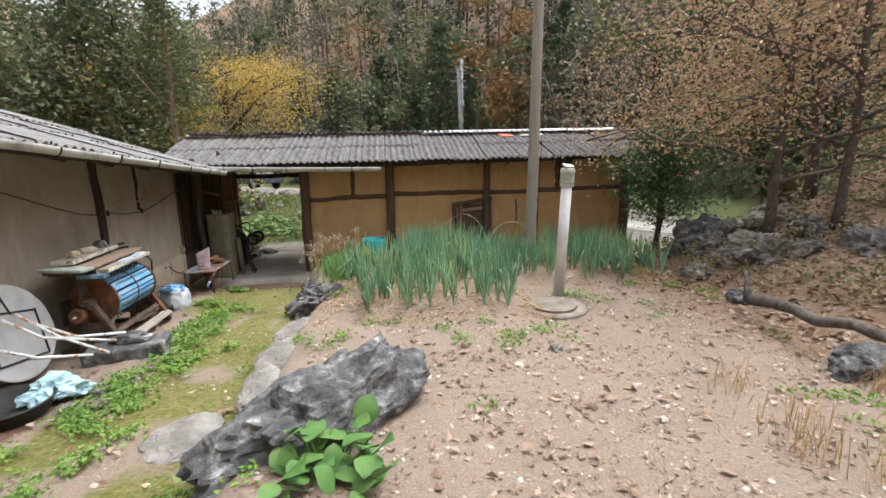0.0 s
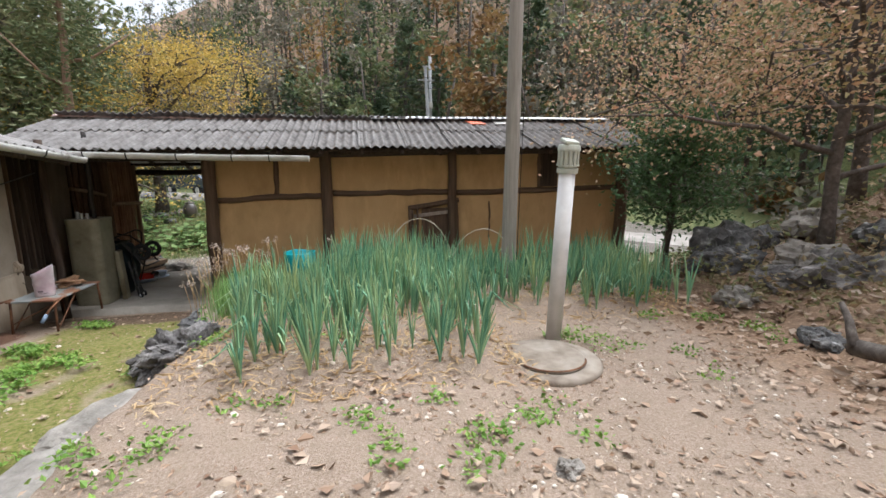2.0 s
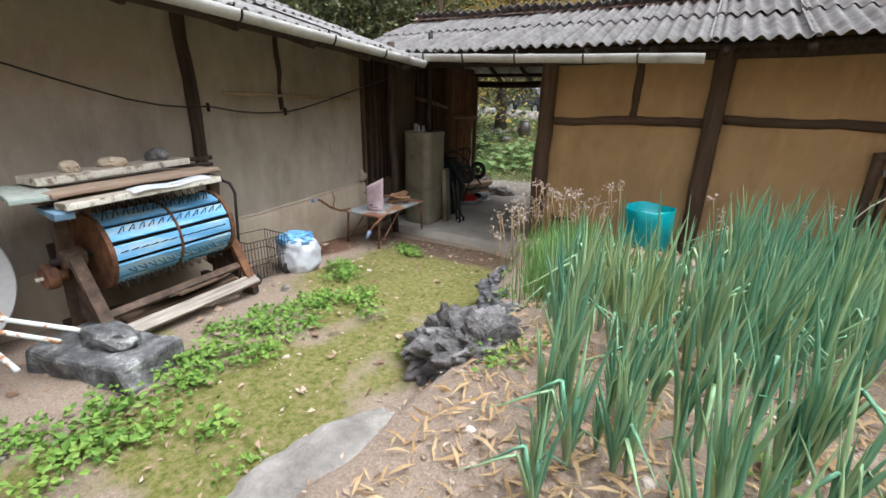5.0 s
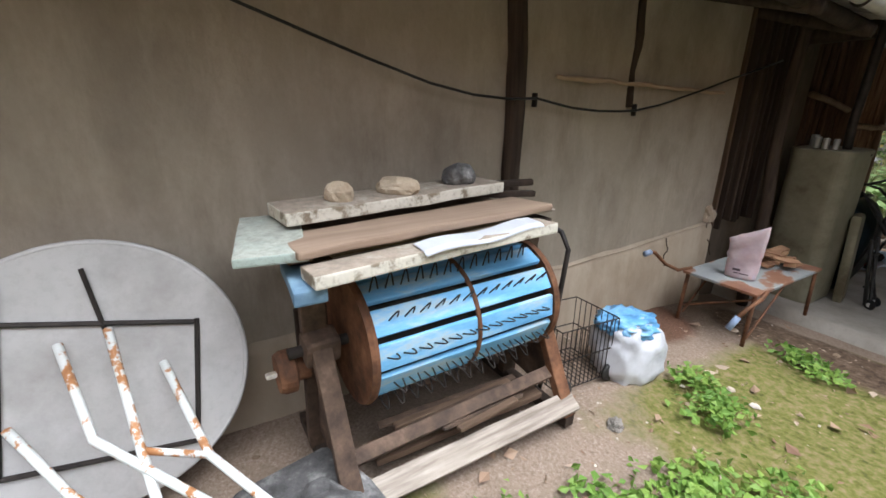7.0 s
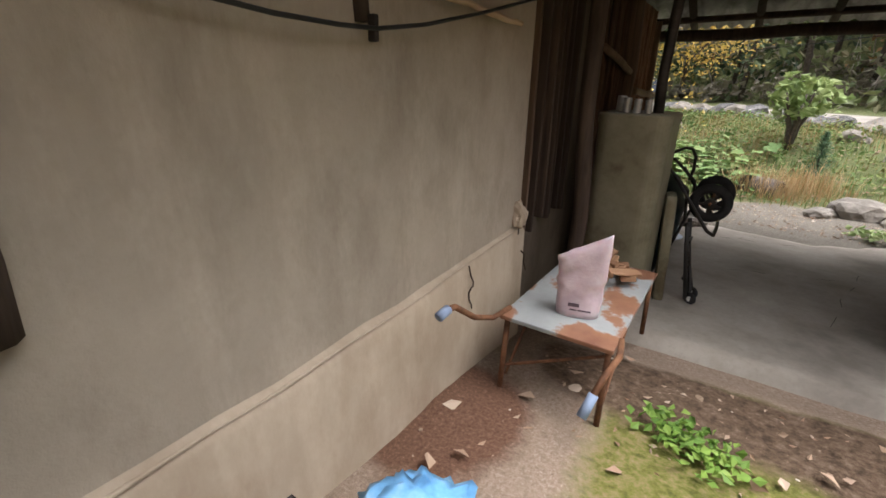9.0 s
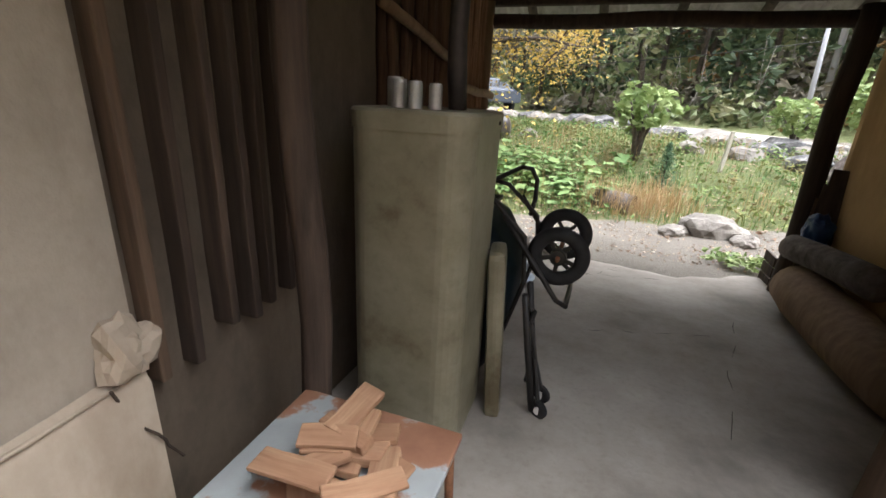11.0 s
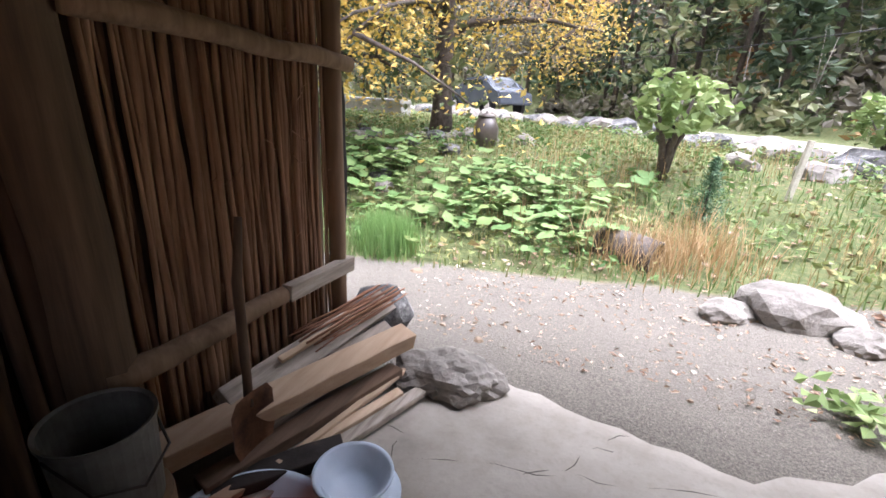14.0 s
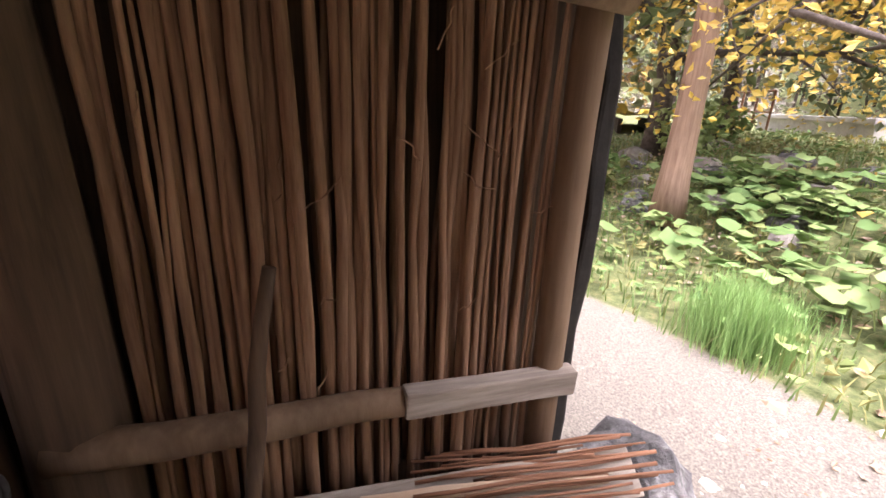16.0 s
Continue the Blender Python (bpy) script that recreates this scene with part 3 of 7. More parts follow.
def gutter(name, points, label, width=0.11):
    """A half-round trough in lengths, with joints and brackets."""
    g = thing(name, label, "gutter", points[0], "structure")
    o = Vector(points[0])
    for a, b in zip(points, points[1:]):
        a, b = Vector(a) - o, Vector(b) - o
        d = (b - a).normalized()
        side = d.cross(Vector((0, 0, 1))).normalized()
        bm = bmesh.new()
        rows = []
        for i in range(7):
            p = a.lerp(b, i / 6) + Vector((0, 0, 0.008 * noise.noise(Vector(a.lerp(b, i / 6)) * 3)))
            arc = [(math.cos(math.pi * (1 + k / 8)) * width / 2, math.sin(math.pi * (1 + k / 8)) * width * 0.75) for k in range(9)]
            inner = [(u * 0.93, w * 0.93 + 0.002) for u, w in arc[::-1]]
            rows.append([bm.verts.new(p + side * u + Vector((0, 0, w))) for u, w in arc + inner])
        n = len(rows[0])
        for r, s in zip(rows, rows[1:]):
            for k in range(n):
                bm.faces.new((r[k], r[(k + 1) % n], s[(k + 1) % n], s[k]))
        part("trough", bm, WHITE_METAL, g, smooth=True)
        for p in (a + d * 0.05, a.lerp(b, 0.5)):
            ring = [p + side * (math.cos(math.pi * (1 + k / 8)) * width * 0.54) + Vector((0, 0, math.sin(math.pi * (1 + k / 8)) * width * 0.8)) for k in range(9)]
            part("bracket", tube([p + side * -0.02 + Vector((0, 0, 0.05))] + ring, 0.009, 5), DARK_IRON, g, "dark iron bracket")
    return g


gutter("gutter", [(-3.55, 9.06, 1.80), (-2.6, 9.06, 1.765), (-1.24, 9.06, 1.74), (-0.12, 9.06, 1.73)], "white painted metal gutter with dark joints along the eave")
gutter("gutter", [(-3.06, y, 2.55 - 0.0755 * (y + 2.3)) for y in (-2.2, 0.2, 2.0, 3.8, 5.6, 7.4, 9.0)], "white painted metal gutter along the grey house eave", 0.1)
bm = tube(bent((-3.3, -2.2, 2.52), (-3.3, 9.1, 1.66), 16, 0.03, 3), 0.05, 8)
solo("beam", bm, DARK_TIMBER, "dark eave pole of the grey house", "beam", "structure", smooth=True)
for k in range(15):
    y = -2.0 + k * 0.78
    z = 2.47 - 0.0755 * (y + 2.3)
    solo("rafter", tube(bent((-3.2, y, z), (-5.0, y, z + 0.5), 4, 0.02, k + 80), 0.04, 7), DARK_TIMBER, "dark round rafter pole under the grey house roof", "rafter", "structure", smooth=True)

# grey house: posts on the wall, end boards, closing walls
post("wall_post", WALL_X + 0.02, 6.57, 0.55, 2.0, 0.055, DARK_TIMBER, "dark timber post set in the grey wall", seed=2.2)
post("wall_post", WALL_X + 0.02, 4.1, 1.1, 2.1, 0.03, DARK_TIMBER, "dark timber post set in the grey wall", seed=3.2)
post("wall_post", WALL_X + 0.015, 7.55, 1.15, 1.9, 0.024, DARK_TIMBER, "short dark timber set in the grey wall", seed=5.2)
# much darker plaster than the plinth's, for the wall behind the boards
DARK_PLASTER = plaster("dark_earth_plaster", (0.14, 0.11, 0.08), (0.07, 0.055, 0.042), (0.03, 0.025, 0.02))
boards = thing("board_wall", "dark upright boards beside the grey wall", "wall", (WALL_X - 0.03, 8.84, 0), "structure")
yy = 0.0
for k in range(7):
    w = random.uniform(0.085, 0.14)
    plank("board", (random.uniform(-0.015, 0.02), yy + w / 2, random.uniform(0.1, 0.2)), (0, yy + w / 2, 1.85), w - 0.008, 0.03, BROWN_TIMBER if k == 0 else DARK_TIMBER, boards, 90)
    yy += w
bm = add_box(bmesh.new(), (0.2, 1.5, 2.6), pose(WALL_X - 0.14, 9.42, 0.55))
solo("wall_inner", bm, DARK_PLASTER, "rough dark earth wall behind the boards", "wall", "structure")
post("post", -3.68, 9.22, -0.6, 1.95, 0.05, DARK_TIMBER, "rough dark bark post beside the boiler", lean=(-0.06, 0.05), seed=6.1)
post("flue", -3.40, 9.7, 0.8, 2.1, 0.032, DARK_IRON, "thin dark iron flue rising from the boiler", "flue", lean=(0.0, 0.0), seed=6.9)
post("post", -4.02, 11.3, -0.7, 1.95, 0.095, BROWN_TIMBER, "thick dark timber post of the stick wall", seed=8.1)
post("post", -1.30, 12.38, -0.7, 1.6, 0.075, DARK_TIMBER, "dark post at the passage mouth", lean=(0.03, 0), seed=9.1)
# black of the rag, grip and torn sheet, and of the drum's shade
MATT_BLACK = speckled("matt_black", ((0.3, (0.012, 0.011, 0.01)), (0.7, (0.04, 0.035, 0.03))), 6, 0.95)
STRAW_BACK = timber("brown_straw_matting", (0.17, 0.11, 0.065), (0.045, 0.028, 0.017), grain=45)
bm = add_box(bmesh.new(), (0.05, 2.65, 2.45), pose(-4.16, 11.16, 0.55), 0.0, 0.02, 8)
solo("wall_stick_backing", bm, STRAW_BACK, "brown straw matting behind the sticks", "wall", "structure")
# added wall out of view, given ochre plaster to bounce light into the passage
bm = add_box(bmesh.new(), (0.14, 2.2, 2.5), pose(-1.12, 11.1, 0.6))
solo("wall_bounce", bm, YELLOW_PLASTER, "unseen added wall beside the passage, ochre to bounce light", "wall", "structure")

# stick wall
DARK_BARK = timber("dark_pole_bark", (0.15, 0.088, 0.055), (0.04, 0.024, 0.016), grain=30)
sticks = thing("stick_wall", "wall of brown upright sticks tied to cross rails", "wall", (-4.03, 10.0, -0.35), "structure")
rng = random.Random(5)
y = 1.42
k = 0
while y < 2.36:
    r = rng.choice((0.0055, 0.0075, 0.009, 0.0105, 0.0135)) * rng.uniform(0.9, 1.1)
    k += 1
    x0 = -0.02 + 0.035 * (k % 2) + rng.uniform(-0.01, 0.01)
    pts = bent((x0, y + rng.uniform(-0.015, 0.015), rng.uniform(-0.1, 0.05)), (rng.uniform(-0.02, 0.02), y + rng.uniform(-0.03, 0.03), 2.1), 12, 0.015, k * 1.7)
    part("stick", tube(pts, [r * (1.15 - 0.35 * i / 12) * (1 + 0.7 * max(0, noise.noise(Vector((k * 1.37, i * 1.9, 0.5))))) for i in range(13)], 7), STICK_BARK, sticks, smooth=True)
    y += r * rng.uniform(1.0, 1.95)
y = 0.02
while y < 1.25:
    r = rng.uniform(0.018, 0.034)
    k += 1
    part("pole", tube(bent((rng.uniform(-0.03, 0.02), y, -0.1), (rng.uniform(-0.03, 0.02), y + rng.uniform(-0.03, 0.03), 2.2), 10, 0.03, k * 1.3), [r * (1.1 - 0.2 * i / 10) * (1.12 if (i + k) % 4 == 0 else 1.0) for i in range(11)], 9), DARK_BARK, sticks, "thick bark-covered pole", smooth=True)
    y += r * 2 + rng.uniform(0.0, 0.03)
part("post", tube(bent((0.04, 2.40, -0.05), (0.03, 2.41, 2.0), 8, 0.015, 3), 0.042, 10), POLE_WOOD, sticks, "peeled pale end post", smooth=True)
part("edge_sheet", add_box(bmesh.new(), (0.05, 0.05, 2.1), pose(0.0, 2.475, 0.98), 0.01, 0.03, 12), MATT_BLACK, sticks, "black torn edge sheet")
for q in range(26):
    y0, z0 = rng.uniform(1.42, 2.4), rng.uniform(0.4, 1.9)
    part("twig", tube(bent((0.03, y0, z0), (0.05, y0 + rng.uniform(-0.09, 0.09), z0 + rng.uniform(-0.1, 0.12)), 4, 0.02, q + 0.7), 0.0022, 4), STICK_BARK, sticks, "thin curling side twig")
part("low_rail", tube(bent((0.07, 1.27, 0.315), (0.07, 2.06, 0.30), 8, 0.012, 1), [0.043, 0.042, 0.04, 0.039, 0.04, 0.038, 0.037, 0.036, 0.035], 10), POLE_WOOD, sticks, "peeled round rail", smooth=True)
plank("low_board", (0.085, 1.98, 0.31), (0.075, 2.46, 0.29), 0.05, 0.075, GREY_TIMBER_Y, sticks, label="grey weathered rail board")
part("top_rail", tube(bent((0.085, 1.35, 1.275), (0.085, 2.46, 1.225), 10, 0.02, 4), [0.036, 0.034, 0.037, 0.034, 0.034, 0.037, 0.033, 0.033, 0.036, 0.033, 0.034], 10), POLE_WOOD, sticks, "peeled round top rail", smooth=True)
part("top_rail", tube(bent((0.085, 0.2, 1.6), (0.085, 1.15, 1.45), 6, 0.02, 4), 0.03, 9), POLE_WOOD, sticks, "peeled round top rail", smooth=True)
# ---- yard: utility pole, vent pipe, manhole, rocks ----
PVC = speckled("grey_plastic_pipe", ((0.3, (0.50, 0.49, 0.48)), (0.6, (0.64, 0.63, 0.62))), 3, 0.45, fine=20, bump=0.05)
v = thing("vent_pipe", "leaning grey plastic vent pipe with a slotted cap", "pipe", (2.52, 6.02, -0.2))
v.matrix_basis = pose(2.42, 5.97, -0.18, 5.4, 0.0, 0)
part("pipe", lathe([(0, 0), (0.073, 0), (0.071, 1.72), (0, 1.72)], 28), PVC, v, smooth=True)
CAP = speckled("green_grey_plastic", ((0.3, (0.35, 0.37, 0.31)), (0.7, (0.52, 0.54, 0.47))), 4, 0.5, fine=20, bump=0.1)
cap = part("cap", lathe([(0.075, 1.66), (0.092, 1.66), (0.092, 1.70), (0.078, 1.71), (0.078, 1.72), (0.098, 1.72), (0.098, 1.735), (0.06, 1.74), (0.06, 1.85), (0.098, 1.85), (0.098, 1.87), (0.09, 1.9), (0, 1.92)], 28), CAP, v, "grey-green plastic cap", smooth=False)
for k in range(14):
    a = 2 * math.pi * k / 14
    part("slat", add_box(bmesh.new(), (0.012, 0.028, 0.12), pose(0.086 * math.cos(a), 0.086 * math.sin(a), 1.795, 0, 0, math.degrees(a)), 0.003), CAP, cap)
part("hood", add_box(bmesh.new(), (0.13, 0.13, 0.03), pose(0.0, 0, 1.93, 12, 6, 0), 0.01), CAP, cap)

p = thing("utility_pole", "weathered grey wooden utility pole", "pole", (2.64, 8.0, -0.3))
part("shaft", tube(bent((0, 0, 0), (0.1, 0.0, 7.5), 14, 0.015), [0.105 - 0.002 * i for i in range(15)], 16), POLE_GREY, p, smooth=True)
part("stay_wire", tube([(0.11, -0.02, 0.2), (0.3, -0.02, 7.4)], 0.006, 5), DARK_IRON, p, "thin earth wire")

DIRT_CEMENT = speckled("earth_stained_cement", ((0.3, (0.13, 0.1, 0.075)), (0.5, (0.235, 0.195, 0.155)), (0.72, (0.34, 0.3, 0.255))), 5, 0.95, bump=0.7, fine=40)
m = thing("manhole", "round concrete septic cover with an iron ring lid", "manhole", (2.13, 5.42, gz(2.13, 5.42) - 0.02))
part("slab", lathe([(0, 0), (0.43, 0), (0.44, 0.05), (0.42, 0.075), (0.33, 0.08), (0.32, 0.07), (0, 0.07)], 48), DIRT_CEMENT, m, smooth=True)
part("lid", lathe([(0, 0.07), (0.30, 0.07), (0.31, 0.085), (0.30, 0.095), (0.285, 0.086), (0, 0.086)], 48), DIRT_CEMENT, m, smooth=True)
part("ring", tube([(0.3 * math.cos(a * 0.12), 0.3 * math.sin(a * 0.12), 0.092) for a in range(30, 50)], 0.008, 6), RUST, m, "rusty iron ring edge", smooth=True)


BANK_ROCK = speckled("split_grey_rock", ((0.3, (0.04, 0.037, 0.036)), (0.47, (0.13, 0.12, 0.115)), (0.58, (0.24, 0.225, 0.215)), (0.72, (0.38, 0.36, 0.345))), 5, 0.95, bump=1.0, fine=34, dist=0.06)


def rock(size, at, turn, seed, material=None, label="grey lichened stone in the yard", jag=0.42, sub=4):
    ob = solo("rock", boulder(size, seed, sub, jag, freq=1.35), material or ROCK, label, "rock", group="yard stones")
    ob.matrix_basis = pose(at[0], at[1], at[2], random.uniform(-4, 4), random.uniform(-4, 4), turn)
    return ob


ob = solo("boulder", boulder((0.84, 0.34, 0.35), 3, 5, 0.34), ROCK, "large dark lichen-spotted boulder at the yard's edge", "rock")
ob.matrix_basis = pose(-0.47, 2.86, 0.13, 0, -12, 40)
rock((0.36, 0.27, 0.25), (-0.92, 6.3, -0.14), 30, 5, BANK_ROCK, jag=0.6, sub=5, label="jagged grey rock at the edge of the onion bed")
rock((0.3, 0.22, 0.24), (-1.22, 6.42, -0.24), 60, 6, BANK_ROCK, jag=0.6, sub=5, label="jagged grey rock at the edge of the onion bed")
rock((0.2, 0.15, 0.1), (-0.95, 6.75, -0.1), 10, 7)
rock((0.18, 0.14, 0.1), (-1.12, 7.05, -0.15), 50, 8)
rock((0.22, 0.13, 0.09), (-1.25, 7.4, -0.2), 30, 9)
rock((0.2, 0.13, 0.08), (-1.35, 7.75, -0.25), 80, 10)
rock((0.45, 0.22, 0.08), (-1.1, 5.2, -0.12), 75, 11, PALE_ROCK, "flat pale stone edging the terrace", 0.2)
rock((0.5, 0.2, 0.08), (-1.15, 4.45, -0.1), 85, 12, PALE_ROCK, "flat pale stone edging the terrace", 0.2)
rock((0.45, 0.18, 0.08), (-1.12, 3.7, -0.06), 95, 13, PALE_ROCK, "flat pale stone edging the terrace", 0.2)
rock((0.35, 0.3, 0.06), (-1.6, 3.3, -0.22), 95, 14, PALE_ROCK, "flat pale stone in the moss", 0.2)
rock((0.72, 0.36, 0.42), (5.85, 6.05, 0.2), -58, 15, BANK_ROCK, label="grey split boulder at the foot of the bank", jag=0.45, sub=4)
rock((0.5, 0.4, 0.35), (6.55, 5.1, 0.55), 60, 16, BANK_ROCK, label="grey split boulder at the foot of the bank", jag=0.45, sub=4)
rock((0.7, 0.55, 0.62), (6.1, 7.7, 0.1), 0, 17, label="dark mossy boulder behind the yard", jag=0.4)
rock((0.4, 0.2, 0.18), (4.05, 3.15, 0.05), 20, 18, label="half-buried grey stone among dry leaves", jag=0.3)
rock((0.12, 0.1, 0.07), (4.9, 6.6, -0.2), 20, 19)
rock((0.07, 0.06, 0.05), (1.62, 4.0, -0.02), 20, 20, PALE_ROCK, "small pale stone on the bare earth")

bm = tube(bent((4.35, 4.75, 0.12), (3.85, 2.75, 0.42), 10, 0.09, 4), [0.07 - 0.003 * i for i in range(11)], 9)
add_tube(bm, [(4.3, 4.7, 0.14), (4.42, 4.85, 0.3), (4.45, 4.95, 0.42)], [0.04, 0.03, 0.02], 7)
solo("fallen_branch", bm, BARK, "long dead fallen branch with peeling bark", "branch", smooth=True)

# teal tub among the onions
TEAL = speckled("teal_plastic_sheet", ((0.3, (0.0, 0.20, 0.22)), (0.7, (0.01, 0.36, 0.38))), 5, 0.35, fine=30, bump=0.15, spec=0.5)
t = thing("plastic_tub", "crumpled teal plastic tub behind the onions", "tub", (-0.33, 8.95, -0.32))
bm = lathe([(0.17, 0.0), (0.2, 0.1), (0.225, 0.42), (0.235, 0.62), (0.225, 0.63), (0.21, 0.4), (0.15, 0.02), (0, 0.02)], 20)
for v_ in bm.verts:
    v_.co += noise.noise_vector(v_.co * 7) * 0.035
part("body", bm, TEAL, t, smooth=True)

# wire hoops over the bed
HOOP = speckled("pale_bamboo", ((0.3, (0.4, 0.36, 0.27)), (0.7, (0.58, 0.54, 0.42))), 8, 0.6)
for x0, x1, y, h in ((1.75, 2.75, 7.9, 0.72), (0.9, 1.9, 8.2, 0.8)):
    pts = [(x0 + (x1 - x0) * (1 - math.cos(math.pi * i / 14)) / 2, y + 0.1 * i / 14, gz(x0, y) + h * math.sin(math.pi * i / 14)) for i in range(15)]
    solo("hoop", tube(pts, 0.005, 6), HOOP, "thin bent bamboo hoop over the onion bed", "hoop", group="bed hoops", smooth=True)

# ---- threshing machine against the grey wall ----
BLUE_SLAT = Mat("worn_blue_paint", 0.6, spec=0.35)
n1 = BLUE_SLAT.noise(9, 6, 0.7, (1, 0.25, 1))
c_ = BLUE_SLAT.ramp(n1, (0.3, (0.10, 0.30, 0.55)), (0.52, (0.19, 0.45, 0.72)), (0.62, (0.36, 0.52, 0.64)), (0.72, (0.42, 0.40, 0.37)))
BLUE_SLAT.color(c_).bump(n1, 0.25, 0.004)
BLUE_SLAT = BLUE_SLAT.m
MUD = speckled("oily_brown_timber", ((0.3, (0.035, 0.024, 0.018)), (0.55, (0.10, 0.065, 0.045)), (0.75, (0.19, 0.13, 0.09))), 10, 0.8, fine=50)
def dusty_board(name, stops, scale, dust):
    """Flaking painted board with a layer of brown dust on its upper face."""
    m = Mat(name, 0.85, spec=0.25)
    n, f = m.noise(scale, 7, 0.65), m.noise(45, 5, 0.75)
    c = m.ramp(n, *stops)
    c = m.mix(m.mul(m.mask(f, 0.52, 0.7), 0.6), c, stops[0][1])
    up = m.node("ShaderNodeSeparateXYZ")
    m.link(m.geo.outputs["Normal"], up.inputs[0])
    lying = m.mul(m.mask(up.outputs["Z"], 0.75, 0.95), m.mask(m.noise(5, 5, 0.7), 0.2, 0.5))
    grit = m.ramp(m.noise(30, 5, 0.7), (0.3, tuple(0.7 * v for v in dust)), (0.7, tuple(1.2 * v for v in dust)))
    return m.color(m.mix(lying, c, grit)).bump(m.mix(0.5, n, f), 0.5, 0.006).m


WHITE_BOARD = dusty_board("flaking_white_board", ((0.38, (0.22, 0.18, 0.13)), (0.45, (0.56, 0.53, 0.45)), (0.8, (0.7, 0.67, 0.59))), 9, (0.3, 0.25, 0.2))
GREEN_BOARD = dusty_board("pale_green_board", ((0.32, (0.2, 0.2, 0.16)), (0.42, (0.36, 0.43, 0.39)), (0.8, (0.46, 0.52, 0.47))), 4, (0.36, 0.38, 0.33))
BOARD_TOP = timber("dusty_brown_board", (0.36, 0.27, 0.2), (0.22, 0.155, 0.11), grain=18, along="y", bump=0.2)

th = thing("threshing_machine", "old blue-slatted threshing drum on a rusty frame", "threshing machine", (-3.42, 5.42, -0.3), turn=1.5)
R, LEN, HZ = 0.235, 0.88, 0.60
drum = new("drum")
drum.parent, drum.matrix_basis = th, pose(0, 0, HZ)
# added near-black cylinder standing in for the shade inside the hollow drum
part("core", lathe([(0, 0), (0.2, 0), (0.2, LEN), (0, LEN)], 24, pose(0, 0, 0, -90, 0, 0)), MATT_BLACK, drum)
for e, y in (("end_disc", 0.0), ("end_disc", LEN)):
    part(e, lathe([(0, -0.012), (0.25, -0.012), (0.262, -0.016), (0.268, 0.0), (0.262, 0.016), (0.25, 0.012), (0, 0.012)], 44, pose(0, y, 0, -90, 0, 0)), RUST, drum, "rust-brown iron end disc", smooth=False)
part("hoop", tube([(0.248 * math.cos(a * math.pi / 20), LEN * 0.52, 0.248 * math.sin(a * math.pi / 20)) for a in range(40)], 0.011, 6, True), RUST, drum, "rusty iron hoop", smooth=True)
slat_me = None
for k in range(12):
    a = 2 * math.pi * k / 12 + 0.1
    if slat_me is None:
        slat_me = mesh_of("slat", add_box(bmesh.new(), (0.024, LEN - 0.03, 0.098), None, 0.006, 0.002, 4), BLUE_SLAT, False)
    s = new("slat", slat_me)
    s.parent = drum
    s.matrix_basis = pose(R * math.cos(a), LEN / 2, R * math.sin(a), 0, -math.degrees(a), 0)
    bm = bmesh.new()
    for i in range(13):
        y0 = 0.05 + i * 0.065 + (0.03 if k % 2 else 0)
        if y0 + 0.03 > LEN - 0.03:
            continue
        pts = []
        for j in range(6):
            u = j / 5
            pts.append((0.012 + 0.062 * math.sin(math.pi * u), y0 - LEN / 2 + 0.036 * u, 0.018 * math.sin(math.pi * u * 0.9)))
        add_tube(bm, pts, 0.0033, 5)
    tagged(part("wire_teeth", bm, DARK_IRON, s, "row of bent wire teeth", True))
part("shaft", lathe([(0, -0.24), (0.022, -0.24), (0.022, LEN + 0.12), (0, LEN + 0.12)], 12, pose(0, 0, HZ, -90, 0, 0)), DARK_IRON, th, smooth=True)
part("bearing_block", add_box(bmesh.new(), (0.12, 0.14, 0.11), pose(0, -0.12, HZ, 0, 12, 0), 0.025, 0.006), MUD, th, "oily wooden bearing block")
part("gear_hub", lathe([(0, 0), (0.075, 0), (0.085, 0.02), (0.085, 0.06), (0.05, 0.075), (0.05, 0.12), (0, 0.12)], 22, pose(-0.05, -0.28, HZ - 0.1, -90, 0, 0)), RUST, th, "rusty gear hub", smooth=False)
part("axle_stub", add_box(bmesh.new(), (0.022, 0.04, 0.022), pose(-0.05, -0.3, HZ - 0.1), 0.005), WHITE_BOARD, th)
for y in (-0.13, LEN + 0.06):
    plank("front_leg", (0.03, y, HZ + 0.04), (0.34, y, 0.05), 0.045, 0.075, RUST if y > 0 else MUD, th, 90)
    plank("back_leg", (-0.0, y, HZ + 0.36), (-0.12, y, 0.05), 0.05, 0.09, MUD, th, 90)
    plank("foot_beam", (-0.35, y, 0.03), (0.36, y, 0.03), 0.06, 0.06, DARK_TIMBER, th)
    plank("side_board", (-0.25, y + 0.01, 0.28), (0.16, y + 0.01, 0.22), 0.24, 0.025, MUD, th, 90)
plank("front_rail", (0.30, -0.16, 0.10), (0.33, LEN + 0.1, 0.12), 0.10, 0.03, GREY_TIMBER_Y, th, 30)
plank("front_rail", (0.22, -0.12, 0.22), (0.22, LEN + 0.1, 0.24), 0.06, 0.03, MUD, th, 30)
plank("back_rail", (-0.26, -0.15, 0.5), (-0.26, LEN + 0.1, 0.5), 0.3, 0.03, DARK_TIMBER, th, 90)
plank("treadle", (0.12, 0.02, 0.10), (0.18, LEN - 0.02, 0.14), 0.12, 0.03, BROWN_TIMBER_Y, th)
for k in range(6):
    plank("loose_slat", (0.05 + 0.05 * k, 0.08 + 0.05 * k, 0.17 + 0.01 * k), (0.12 + 0.03 * k, LEN - 0.1 - 0.06 * (k % 3), 0.2 + 0.015 * (k % 4)), 0.035, 0.018, BROWN_TIMBER_Y if k % 2 else MUD, th, random.uniform(-20, 20))
